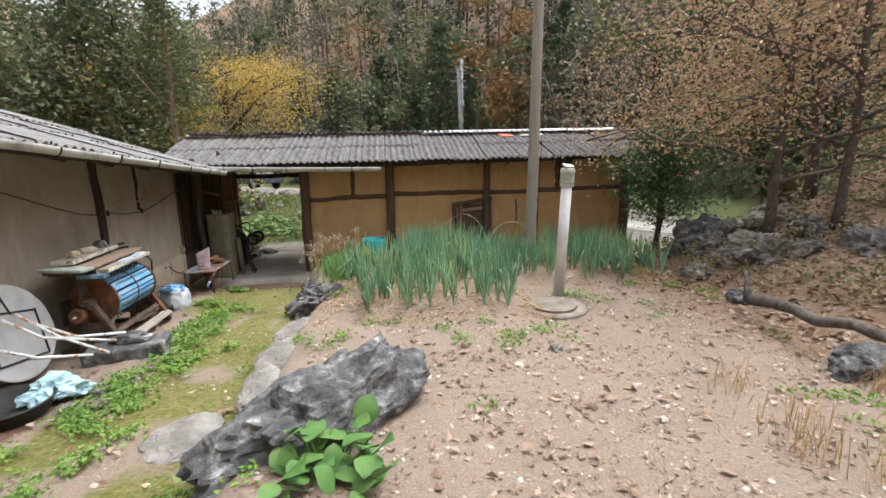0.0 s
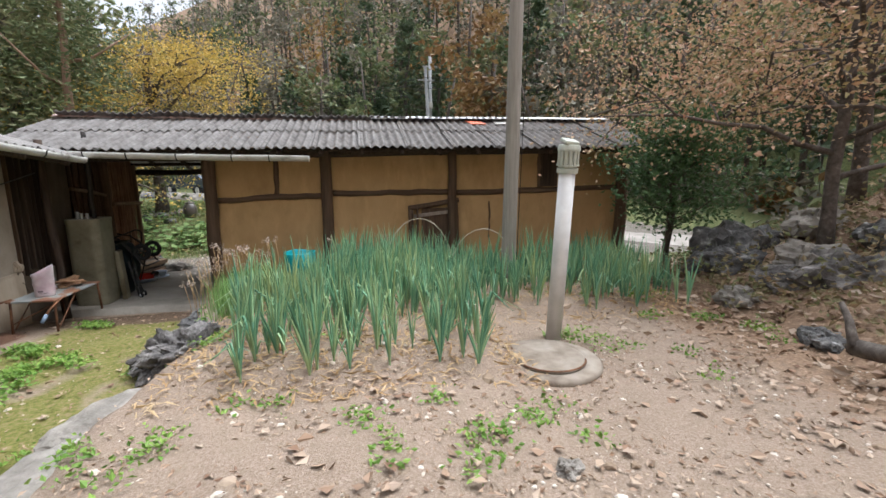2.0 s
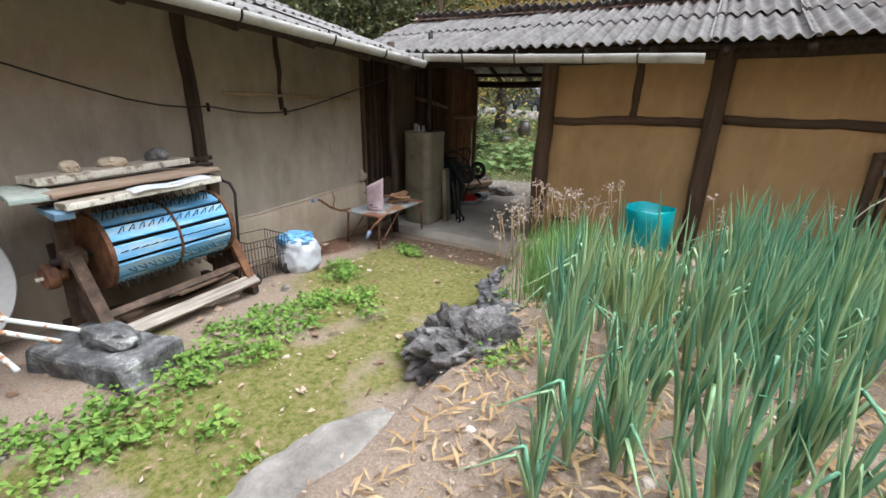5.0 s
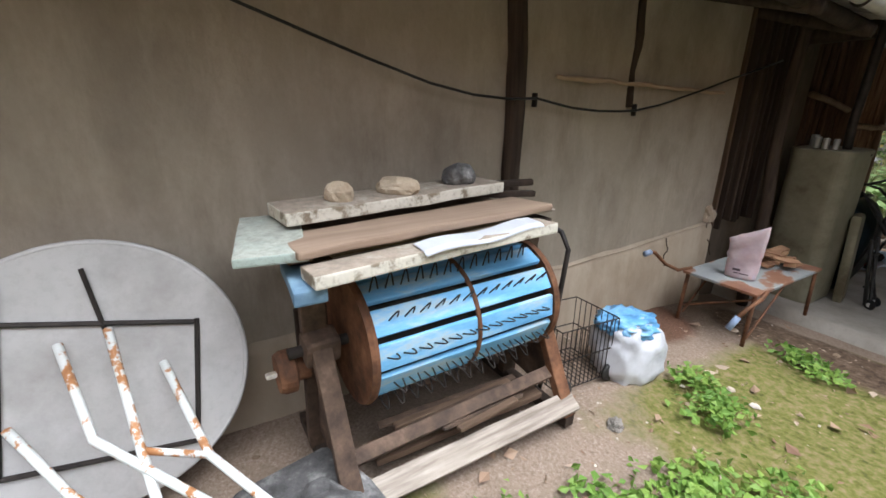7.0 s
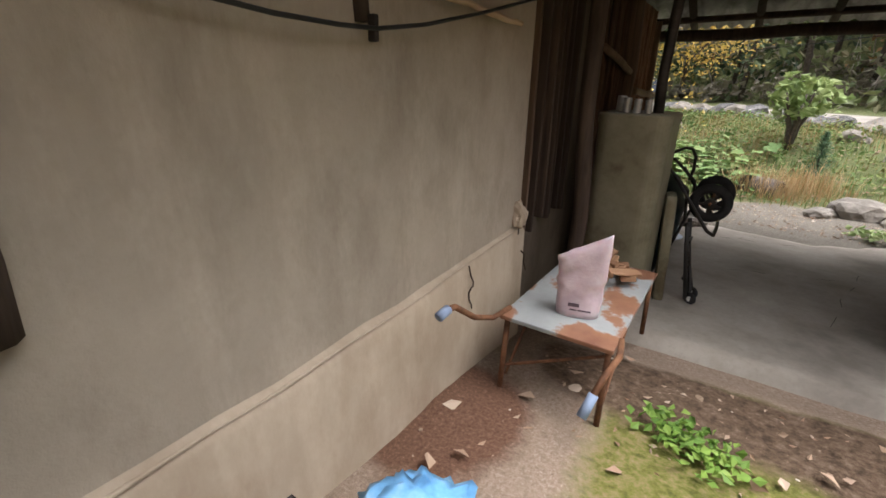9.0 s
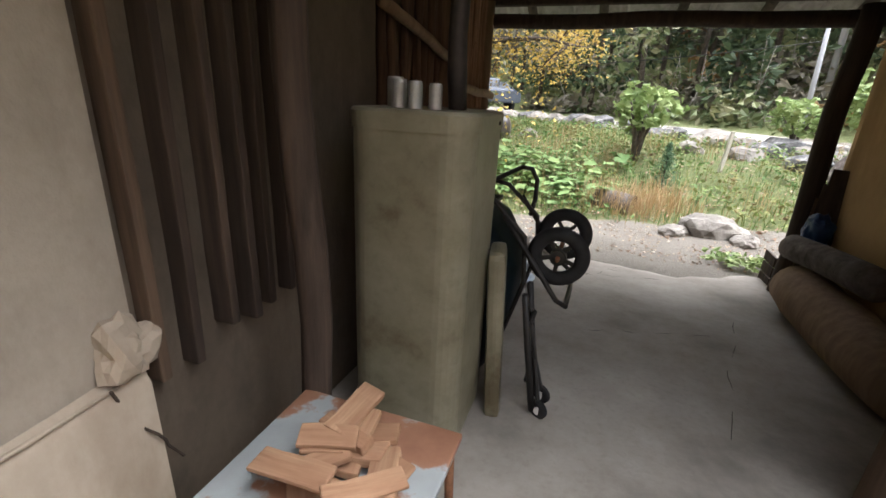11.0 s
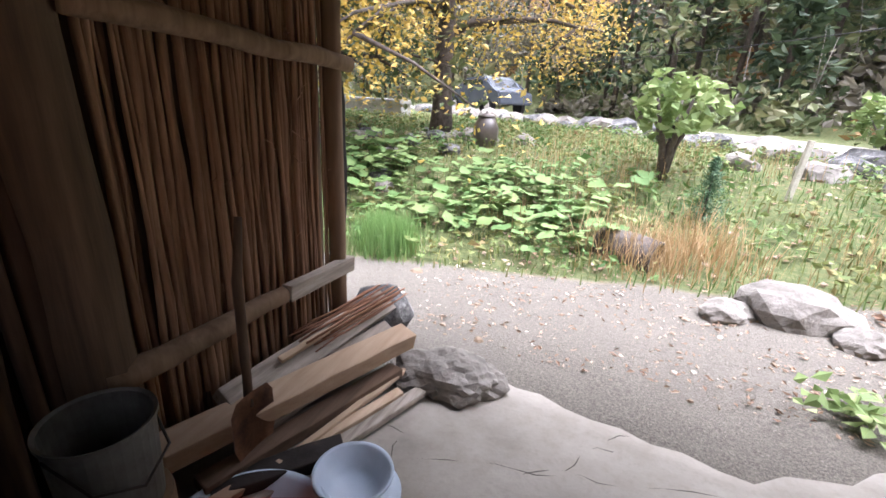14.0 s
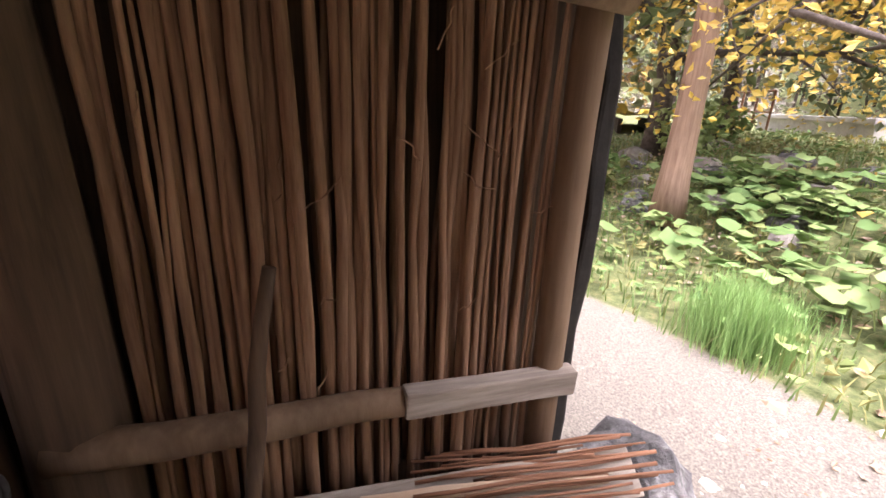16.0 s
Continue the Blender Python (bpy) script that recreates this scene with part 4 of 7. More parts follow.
for y in (-0.11, LEN + 0.03):
    plank("top_beam", (-0.34, y, HZ + 0.36), (0.12, y, HZ + 0.36), 0.06, 0.05, DARK_TIMBER if y > 0 else BROWN_TIMBER, th)

# boards lying over the machine
BOARDS = "boards over the threshing machine"


def loose_board(a, b, width, thick, material, label, roll=0.0, rough=0.005):
    ob = plank("board", a, b, width, thick, material, None, roll, 0.008, label, rough)
    return tagged(ob, category="board", group=BOARDS)


BZ = 0.69
loose_board((-3.16, 5.22, BZ), (-3.25, 6.26, BZ), 0.13, 0.045, WHITE_BOARD, "flaking white-painted board lying on the machine", -4)
loose_board((-3.42, 5.2, BZ), (-3.5, 6.22, BZ), 0.16, 0.045, BROWN_TIMBER, "dark brown board lying on the machine")
loose_board((-3.66, 5.2, BZ), (-3.70, 6.3, BZ), 0.18, 0.045, BROWN_TIMBER, "dark brown board lying on the machine")
loose_board((-3.33, 5.20, BZ + 0.05), (-3.43, 6.33, BZ + 0.05), 0.26, 0.03, BOARD_TOP, "wide dusty brown board lying on the machine", -3)
loose_board((-3.72, 5.22, BZ + 0.05), (-3.24, 5.14, BZ + 0.045), 0.22, 0.035, GREEN_BOARD, "pale green painted board across the stack")
loose_board((-3.12, 5.22, BZ - 0.05), (-3.42, 5.24, BZ - 0.05), 0.1, 0.045, speckled("blue_board", ((0.3, (0.10, 0.17, 0.25)), (0.7, (0.2, 0.32, 0.42))), 6), "short blue-painted block under the boards")
loose_board((-3.56, 5.22, BZ + 0.105), (-3.68, 6.26, BZ + 0.105), 0.22, 0.05, WHITE_BOARD, "dusty white-edged board on top of the stack")
loose_board((-3.75, 6.1, BZ + 0.09), (-3.62, 6.5, BZ + 0.105), 0.04, 0.03, DARK_TIMBER, "dark batten sticking out of the stack")
loose_board((-3.64, 6.1, BZ + 0.075), (-3.55, 6.45, BZ + 0.06), 0.04, 0.03, DARK_TIMBER, "dark batten sticking out of the stack")
loose_board((-3.42, 6.12, BZ + 0.035), (-3.36, 6.37, BZ + 0.035), 0.12, 0.012, GREY_TIMBER, "thin splintered grey offcut between the boards", 3, 0.012)
METAL_SHEET = speckled("bright_sheet_metal", ((0.3, (0.5, 0.53, 0.58)), (0.7, (0.66, 0.69, 0.74))), 2, 0.3, 0.2, fine=10, bump=0.05)
bm = bmesh.new()
rows = []
for i in range(9):
    u = i / 8
    y = 5.6 + 0.58 * u
    z = BZ + 0.045 + 0.008 * math.sin(u * 9)
    rows.append([bm.verts.new((-3.16 - 0.07 * u + dx, y, z + dz)) for dx, dz in ((-0.05, -0.012), (0.03, -0.014), (0.05, -0.022), (0.052, -0.028), (0.03, -0.018), (-0.05, -0.016))])
for r_, s_ in zip(rows, rows[1:]):
    for k in range(6):
        bm.faces.new((r_[k], r_[(k + 1) % 6], s_[(k + 1) % 6], s_[k]))
solo("metal_sheet", bm, METAL_SHEET, "creased bright metal strip lying on the boards", "metal sheet")
TAN_ROCK = speckled("tan_stone", ((0.3, (0.3, 0.23, 0.16)), (0.5, (0.45, 0.37, 0.27)), (0.72, (0.56, 0.48, 0.37))), 6, 0.95, bump=0.8, fine=30, dist=0.03)
for k, (x, y, s, lab, mt) in enumerate(((-3.58, 5.47, (0.065, 0.06, 0.055), "pale angular stone weighing down the boards", TAN_ROCK), (-3.6, 5.72, (0.1, 0.06, 0.05), "pale flat stone weighing down the boards", TAN_ROCK), (-3.66, 6.07, (0.085, 0.075, 0.07), "dark rounded stone weighing down the boards", ROCK))):
    ob = solo("stone", boulder(s, 31 + k, 3, 0.22), mt, lab, "stone", group="stones on the boards")
    ob.matrix_basis = pose(x, y, BZ + 0.13 + s[2] * 0.44, 0, 0, 40 * k)

# stone block in front of the machine
ob = solo("stone_block", add_box(bmesh.new(), (0.78, 0.42, 0.2), pose(-3.0, 5.2, -0.25, 0, 0, 14), 0.03, 0.04, 7), ROCK, "flat rough stone block lying by the machine", "stone block")
ob = solo("rock", boulder((0.24, 0.1, 0.09), 41, 3, 0.3), ROCK, "dark grey rock lying on the stone block", "rock")
ob.matrix_basis = pose(-2.98, 5.22, -0.12, 0, 0, 15)

# ---- round folding table leaning on the wall ----
TABLE_WHITE = speckled("dirty_white_board", ((0.25, (0.3, 0.285, 0.27)), (0.5, (0.45, 0.44, 0.43)), (0.8, (0.53, 0.52, 0.51))), 2.5, 0.5, fine=30, bump=0.06)
PAINT_RUST = Mat("chipped_white_tube", 0.5, spec=0.4)
n2 = PAINT_RUST.noise(14, 5, 0.65)
PAINT_RUST.color(PAINT_RUST.ramp(n2, (0.3, (0.26, 0.11, 0.04)), (0.42, (0.42, 0.2, 0.08)), (0.46, (0.62, 0.64, 0.62)), (0.8, (0.72, 0.74, 0.73)))).bump(n2, 0.2, 0.003)
PAINT_RUST = PAINT_RUST.m
rt = thing("round_table", "dirty white round folding table leaning on its edge", "table", (-3.55, 4.58, -0.24))
rt.matrix_basis = pose(-3.56, 4.58, -0.22, 0, -14, 0)
disc = part("tabletop", lathe([(0, 0), (0.47, 0), (0.478, 0.006), (0.478, 0.02), (0.47, 0.026), (0, 0.026)], 56, pose(0, 0, 0.49, 0, 90, 0)), TABLE_WHITE, rt)
part("rim", tube([(0.014, 0.476 * math.cos(a * math.pi / 32), 0.49 + 0.476 * math.sin(a * math.pi / 32)) for a in range(64)], 0.013, 6, True), TABLE_WHITE, rt, "raised white rim", smooth=True)
for a, b in (((0.035, -0.3, 0.24), (0.035, 0.26, 0.16)), ((0.035, -0.22, 0.74), (0.035, 0.32, 0.62)), ((0.035, 0.26, 0.16), (0.035, 0.33, 0.63)), ((0.035, -0.3, 0.24), (0.035, -0.2, 0.86)), ((0.035, 0.05, 0.66), (0.035, 0.02, 0.88))):
    part("brace", tube([a, b], 0.009, 6), DARK_IRON, rt, "dark iron brace")
for a, b, c in (((0.05, 0.06, 0.66), (0.30, 0.12, 0.30), (0.62, 0.2, -0.02)), ((0.05, -0.08, 0.64), (0.25, 0.0, 0.36), (0.58, 0.42, 0.04)), ((0.06, 0.2, 0.5), (0.32, 0.3, 0.22), (0.66, 0.50, 0.08)), ((0.05, -0.25, 0.4), (0.2, -0.1, 0.2), (0.5, 0.15, 0.02))):
    part("leg", tube([a, b, c], 0.015, 9), PAINT_RUST, rt, "chipped white tubular leg", smooth=True)
part("cross_tube", tube([(0.30, 0.12, 0.30), (0.32, 0.3, 0.22)], 0.012, 8), PAINT_RUST, rt, "chipped white cross tube", smooth=True)

# plastic rubbish and a basin by the table
PALE_BLUE = speckled("pale_blue_plastic", ((0.3, (0.28, 0.45, 0.50)), (0.6, (0.45, 0.62, 0.66)), (0.8, (0.62, 0.72, 0.74))), 8, 0.45, fine=30, bump=0.2)
bm = boulder((0.24, 0.2, 0.13), 51, 4, 0.5, freq=1.6)
ob = solo("plastic_sheet", bm, PALE_BLUE, "crumpled pale blue plastic sheet on the ground", "plastic sheet", smooth=False)
ob.matrix_basis = pose(-3.12, 4.22, -0.19, 0, 0, 20)
BLACK_TUB = speckled("black_rubber", ((0.3, (0.012, 0.012, 0.012)), (0.7, (0.035, 0.033, 0.03))), 6, 0.6)
ob = solo("rubber_basin", lathe([(0, 0), (0.24, 0), (0.3, 0.05), (0.34, 0.16), (0.36, 0.17), (0.34, 0.18), (0.31, 0.14), (0.22, 0.03), (0, 0.03)], 32), BLACK_TUB, "wide black rubber basin by the wall", "basin", smooth=True)
ob.matrix_basis = pose(-3.3, 3.9, -0.3)
for k, (x, y, s) in enumerate(((-2.75, 4.3, 0.09), (-2.65, 4.05, 0.07), (-2.9, 4.0, 0.08), (-2.6, 4.5, 0.06), (-3.0, 6.6, 0.05))):
    rock((s, s * 0.8, s * 0.6), (x, y, gz(x, y) + 0.01), 30 * k, 60 + k, PALE_ROCK, "small broken stone by the wall")

# ---- wire cart and sack ----
c = thing("shopping_cart", "rusty wire shopping cart with a bent black handle", "cart", (-3.5, 6.51, -0.35), turn=0)
part("handle", tube([(-0.06, -0.12, 0.15), (-0.05, -0.12, 0.9), (-0.02, -0.12, 0.98), (0.08, -0.12, 1.0), (0.2, -0.1, 0.97), (0.25, -0.1, 0.9), (0.2, -0.1, 0.4), (0.15, -0.1, 0.08)], 0.012, 8), DARK_IRON, c, "black bent tube handle", smooth=True)
part("grip", tube([(0.03, -0.12, 1.0), (0.12, -0.115, 0.995)], 0.018, 8), MATT_BLACK, c, "black grip", smooth=True)
BX0, BX1, BY0, BY1, BZ0, BZ1 = -0.12, 0.2, -0.02, 0.42, 0.06, 0.42
for z in (BZ0, (BZ0 + BZ1) / 2, BZ1):
    part("basket_hoop", tube([(BX0, BY0, z), (BX1, BY0, z), (BX1, BY1, z - 0.03), (BX0, BY1, z - 0.03)], 0.004, 5, True), DARK_IRON, c)
for k in range(14):
    u = k / 13
    part("basket_wire", tube([(BX1, BY0 + (BY1 - BY0) * u, BZ0 - 0.03 * u), (BX1, BY0 + (BY1 - BY0) * u, BZ1 - 0.03 * u)], 0.0028, 4), DARK_IRON, c)
    part("basket_wire", tube([(BX0, BY0 + (BY1 - BY0) * u, BZ0 - 0.03 * u), (BX1, BY0 + (BY1 - BY0) * u, BZ0 - 0.03 * u)], 0.0028, 4), DARK_IRON, c)
for k in range(9):
    u = k / 8
    for y, dz in ((BY0, 0), (BY1, -0.03)):
        part("basket_wire", tube([(BX0 + (BX1 - BX0) * u, y, BZ0 + dz), (BX0 + (BX1 - BX0) * u, y, BZ1 + dz)], 0.0028, 4), DARK_IRON, c)
for y in (0.02, 0.38):
    part("wheel", lathe([(0, -0.012), (0.05, -0.012), (0.06, 0), (0.05, 0.012), (0, 0.012)], 18, pose(0.21, y, 0.06, 0, 90, 0)), BLACK_TUB, c, "small black wheel", smooth=True)


def crumpled(size, seed, squash=0.8, fold=0.2, m=None, sub=4, freq=2.2):
    """A filled soft sack with folds."""
    bm = bmesh.new()
    bmesh.ops.create_icosphere(bm, subdivisions=sub, radius=1)
    o = Vector((seed * 3.3, seed * 1.7, seed))
    for v in bm.verts:
        d = v.co.normalized()
        q = Vector([math.copysign(abs(t) ** squash, t) for t in d])
        f = 1 + fold * (noise.noise(d * freq + o) * 0.7 - abs(noise.noise(d * freq * 2.3 + o)) * 0.6 + noise.noise(d * freq * 5 + o) * 0.2)
        v.co = Vector((q.x * size[0], q.y * size[1], q.z * size[2])) * f
        v.co.z = max(v.co.z, -size[2] * 0.72)
    if m is not None:
        bm.transform(m)
    return bm


SACK = Mat("woven_white_sack", 0.6, spec=0.3)
n3 = SACK.noise(5, 4, 0.6)
SACK.color(SACK.ramp(n3, (0.3, (0.33, 0.33, 0.35)), (0.5, (0.5, 0.51, 0.54)), (0.75, (0.62, 0.63, 0.67)))).bump(SACK.noise(120, 3, 0.6), 0.25, 0.002)
SACK = SACK.m
BLUE_BAG = Mat("striped_blue_plastic", 0.35, spec=0.5)
n4 = BLUE_BAG.noise(7, 4, 0.6, (1, 1, 2.5))
BLUE_BAG.color(BLUE_BAG.ramp(n4, (0.3, (0.05, 0.16, 0.33)), (0.5, (0.14, 0.36, 0.62)), (0.64, (0.28, 0.50, 0.70)), (0.75, (0.6, 0.68, 0.74)))).bump(n4, 0.3, 0.01)
BLUE_BAG = BLUE_BAG.m
s = thing("sack", "stuffed white woven sack topped with crumpled blue plastic", "sack", (-3.34, 7.08, -0.36))
part("bag", crumpled((0.19, 0.2, 0.21), 2, 0.72, 0.22, pose(0, 0, 0.14)), SACK, s, smooth=True)
part("blue_wrap", crumpled((0.165, 0.18, 0.06), 5, 0.9, 0.42, pose(-0.02, 0, 0.31), freq=4.5), BLUE_BAG, s, "crumpled striped blue plastic", smooth=True)

# ---- steel bench with its bag, bark and pipe ----
WORN_TOP = Mat("worn_painted_steel", 0.5, 0.0, 0.4)
n5 = WORN_TOP.noise(2.6, 6, 0.6)
WORN_TOP.color(WORN_TOP.ramp(n5, (0.38, (0.231, 0.245, 0.245)), (0.49, (0.272, 0.292, 0.292)), (0.52, (0.231, 0.116, 0.068)), (0.7, (0.150, 0.061, 0.037)))).bump(n5, 0.15, 0.004)
WORN_TOP = WORN_TOP.m
b = thing("steel_bench", "low steel bench with peeling paint over rust", "bench", (-3.43, 8.68, -0.47))
part("benchtop", add_box(bmesh.new(), (0.53, 1.0, 0.022), pose(0, 0, 0.405), 0.006, 0.002, 3), WORN_TOP, b)
for x, y in ((-0.24, -0.46), (0.24, -0.46), (-0.24, 0.46), (0.24, 0.46)):
    part("leg", tube([(x, y, 0.39), (x * 1.02, y * 1.06, 0.0)], 0.014, 8), RUST, b, smooth=True)
for x in (-0.24, 0.24):
    part("brace", tube([(x, -0.44, 0.05), (x, -0.05, 0.38)], 0.008, 6), RUST, b)
part("brace", tube([(-0.24, -0.46, 0.12), (0.24, -0.46, 0.36)], 0.008, 6), RUST, b)
GREY_RUBBER = speckled("grey_hose", ((0.3, (0.14, 0.18, 0.26)), (0.7, (0.24, 0.31, 0.44))), 6, 0.6)
h = thing("bent_pipe", "rusty bent pipe handle with a grey rubber grip", "pipe", (-3.7, 8.14, -0.08))
part("tube", tube([(0.02, 0.12, 0.035), (0, -0.02, 0.035), (0, -0.2, 0.12), (0, -0.36, 0.24), (0.0, -0.42, 0.25)], 0.013, 8), RUST, h, smooth=True)
part("grip", tube([(0, -0.41, 0.25), (0.0, -0.47, 0.245)], 0.02, 10), GREY_RUBBER, h, "grey rubber grip", smooth=True)
h = thing("bent_pipe", "short worn wooden handle with a blue rubber grip", "handle", (-3.16, 8.2, -0.08))
part("tube", tube([(0.0, 0.1, 0.02), (0.02, 0.0, 0.0), (-0.01, -0.1, -0.06), (-0.03, -0.16, -0.12)], 0.014, 8), RUST, h, smooth=True)
part("grip", tube([(-0.028, -0.155, -0.115), (-0.05, -0.215, -0.2)], [0.021, 0.022], 10), GREY_RUBBER, h, "blue-grey rubber grip", smooth=True)
PINK = Mat("pinkish_plastic_bag", 0.35, spec=0.4)
n6 = PINK.noise(6, 4, 0.6)
PINK.color(PINK.ramp(n6, (0.3, (0.36, 0.27, 0.29)), (0.55, (0.48, 0.385, 0.41)), (0.8, (0.58, 0.51, 0.54)))).bump(PINK.noise(14, 4, 0.6), 0.35, 0.012)
PINK.p.inputs["Subsurface Weight"].default_value = 0.15
PINK = PINK.m
pb = thing("plastic_bag", "pinkish-white standing plastic bag with faint print", "bag", (-3.4, 8.42, -0.052))
bm = bmesh.new()
rows = []
for i in range(15):
    u = i / 14
    ring = []
    for k in range(24):
        a = 2 * math.pi * k / 24
        w, d = 0.1 + 0.018 * u, 0.062 * (1 - u) ** 0.7 + 0.004
        q = Vector((math.copysign(abs(math.cos(a)) ** 0.7, math.cos(a)) * w, math.copysign(abs(math.sin(a)) ** 0.8, math.sin(a)) * d, 0.34 * u + 0.07 * u * u * math.cos(a) * 0.9))
        q += noise.noise_vector(Vector((q.x * 22, q.y * 9, u * 7))) * 0.015 * min(1, u * 4)
        ring.append(bm.verts.new(q))
    rows.append(ring)
for r_, s_ in zip(rows, rows[1:]):
    for k in range(24):
        bm.faces.new((r_[k], r_[(k + 1) % 24], s_[(k + 1) % 24], s_[k]))
bm.faces.new(rows[0][::-1])
bm.faces.new(rows[-1])
bag = part("sleeve", bm, PINK, pb, smooth=True)
INK = speckled("dark_print", ((0.3, (0.08, 0.06, 0.07)), (0.7, (0.14, 0.1, 0.12))), 8)
for x, z, w, hh in ((-0.02, 0.075, 0.05, 0.018), (0.03, 0.05, 0.06, 0.008), (-0.02, 0.05, 0.03, 0.008)):
    part("print_bar", add_box(bmesh.new(), (w, 0.002, hh), pose(x, -0.082, z)), INK, pb, "dark printed bar")
pb.rotation_euler = (0, 0, radians(15))
CHIP = timber("split_bark", (0.46, 0.3, 0.18), (0.2, 0.1, 0.055), grain=30, along="y")
rnd = random.Random(8)
for k in range(16):
    a = rnd.uniform(0, 180)
    bmc = add_box(bmesh.new(), (rnd.uniform(0.04, 0.09), rnd.uniform(0.1, 0.2), rnd.uniform(0.012, 0.03)), None, 0.005, 0.012, 3)
    ob = solo("bark_piece", bmc, CHIP, "split orange-brown bark piece piled on the bench", "bark", group="bark pile on the bench")
    ob.matrix_basis = pose(-3.36 + rnd.uniform(-0.12, 0.1), 8.92 + rnd.uniform(-0.14, 0.14), -0.04 + 0.022 * (k // 4) + 0.012, rnd.uniform(-12, 12), rnd.uniform(-12, 12), a)

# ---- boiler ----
# cream paint darkened throughout: the passage's shade is put into the colour
BOILER = speckled("shaded_cream_enamel", ((0.3, (0.09, 0.072, 0.042)), (0.42, (0.165, 0.15, 0.10)), (0.6, (0.22, 0.205, 0.145)), (0.8, (0.27, 0.25, 0.185))), 2.6, 0.5, fine=16, bump=0.06)
bo = thing("boiler", "tall rounded boiler in shade-darkened cream paint with a rimmed top", "boiler", (-3.515, 9.755, -0.52))


def rounded_section(w, d, r, n=7):
    pts = []
    for cx, cy, a0 in ((w / 2 - r, d / 2 - r, 0), (-w / 2 + r, d / 2 - r, 90), (-w / 2 + r, -d / 2 + r, 180), (w / 2 - r, -d / 2 + r, 270)):
        pts += [(cx + r * math.cos(radians(a0 + 90 * i / n)), cy + r * math.sin(radians(a0 + 90 * i / n))) for i in range(n + 1)]
    return pts


def extrude_section(levels, r=0.1, w=0.5, d=0.5):
    bm = bmesh.new()
    rings = [[bm.verts.new((x, y, z)) for x, y in rounded_section(w + g, d + g, r + g / 2)] for z, g in levels]
    for p_, q_ in zip(rings, rings[1:]):
        for k in range(len(p_)):
            bm.faces.new((p_[k], p_[(k + 1) % len(p_)], q_[(k + 1) % len(p_)], q_[k]))
    bm.faces.new(rings[0][::-1])
    bm.faces.new(rings[-1])
    return bm


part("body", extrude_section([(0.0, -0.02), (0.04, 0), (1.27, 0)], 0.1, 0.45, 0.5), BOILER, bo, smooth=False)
part("lid", extrude_section([(1.27, 0.012), (1.325, 0.016), (1.335, 0.0), (1.338, -0.06)], 0.1, 0.45, 0.5), BOILER, bo, "shade-darkened cream lid with a folded rim")
part("rivet", lathe([(0, 0), (0.008, 0), (0.006, 0.006), (0, 0.008)], 10, pose(0.232, 0.1, 1.295, 0, 90, 0)), DARK_IRON, bo)
ob = solo("panel", add_box(bmesh.new(), (0.075, 0.2, 0.8), pose(-3.235, 9.93, -0.13, 0, -3, 10), 0.03, 0.004, 4), BOILER, "loose shade-darkened cream metal panel leaning on the boiler", "panel")
TIN = speckled("dusty_tin", ((0.3, (0.25, 0.25, 0.24)), (0.7, (0.5, 0.5, 0.48))), 8, 0.45, 0.5)
for k, (x, y, r, hh) in enumerate(((-3.58, 9.61, 0.026, 0.09), (-3.51, 9.58, 0.024, 0.085), (-3.45, 9.61, 0.022, 0.08), (-3.64, 9.71, 0.03, 0.1))):
    ob = solo("tin_can", lathe([(0, 0), (r, 0), (r, hh - 0.01), (r * 0.9, hh), (0, hh)], 18), TIN, "dusty metal tin standing on the boiler", "tin", group="tins on the boiler", smooth=False)
    ob.matrix_basis = pose(x, y, 0.818)
# ---- things in the passage ----
TYRE = speckled("dusty_black_tyre", ((0.3, (0.009, 0.009, 0.01)), (0.7, (0.024, 0.024, 0.025))), 8, 0.8)
TRAY = speckled("dark_blue_plastic_tray", ((0.3, (0.006, 0.014, 0.019)), (0.7, (0.014, 0.031, 0.04))), 3, 0.5, fine=30)
BLACK_PAINT = speckled("black_painted_tube", ((0.3, (0.012, 0.012, 0.012)), (0.7, (0.035, 0.032, 0.03))), 8, 0.5)
wb = thing("wheelbarrow", "upended two-wheeled blue garden barrow with black frame", "wheelbarrow", (-3.3, 10.36, -0.56))
bm = bmesh.new()
sec = []
for z, x0, x1, w in ((0.0, -0.42, -0.05, 0.2), (0.3, -0.46, 0.06, 0.23), (0.65, -0.5, 0.10, 0.25), (0.84, -0.52, -0.02, 0.27), (0.88, -0.52, -0.10, 0.28)):
    ring = [(x0, -w), (x1 - 0.08, -w), (x1 - 0.02, -w + 0.03), (x1, -w + 0.09), (x1, w - 0.09), (x1 - 0.02, w - 0.03), (x1 - 0.08, w), (x0, w)]
    sec.append([bm.verts.new((x, y, z)) for x, y in ring])
for p_, q_ in zip(sec, sec[1:]):
    for k in range(7):
        bm.faces.new((p_[k], p_[k + 1], q_[k + 1], q_[k]))
bm.faces.new(sec[0][::-1])
bmesh.ops.solidify(bm, geom=bm.faces[:], thickness=0.012)
part("tray", bm, TRAY, wb, "dark blue plastic tray", True)
part("tray_rim", tube([(-0.52, -0.28, 0.88), (-0.1, -0.28, 0.89), (-0.1, 0.28, 0.89), (-0.52, 0.28, 0.88)], 0.013, 7), BLACK_PAINT, wb)
WX, WZ = 0.28, 0.745
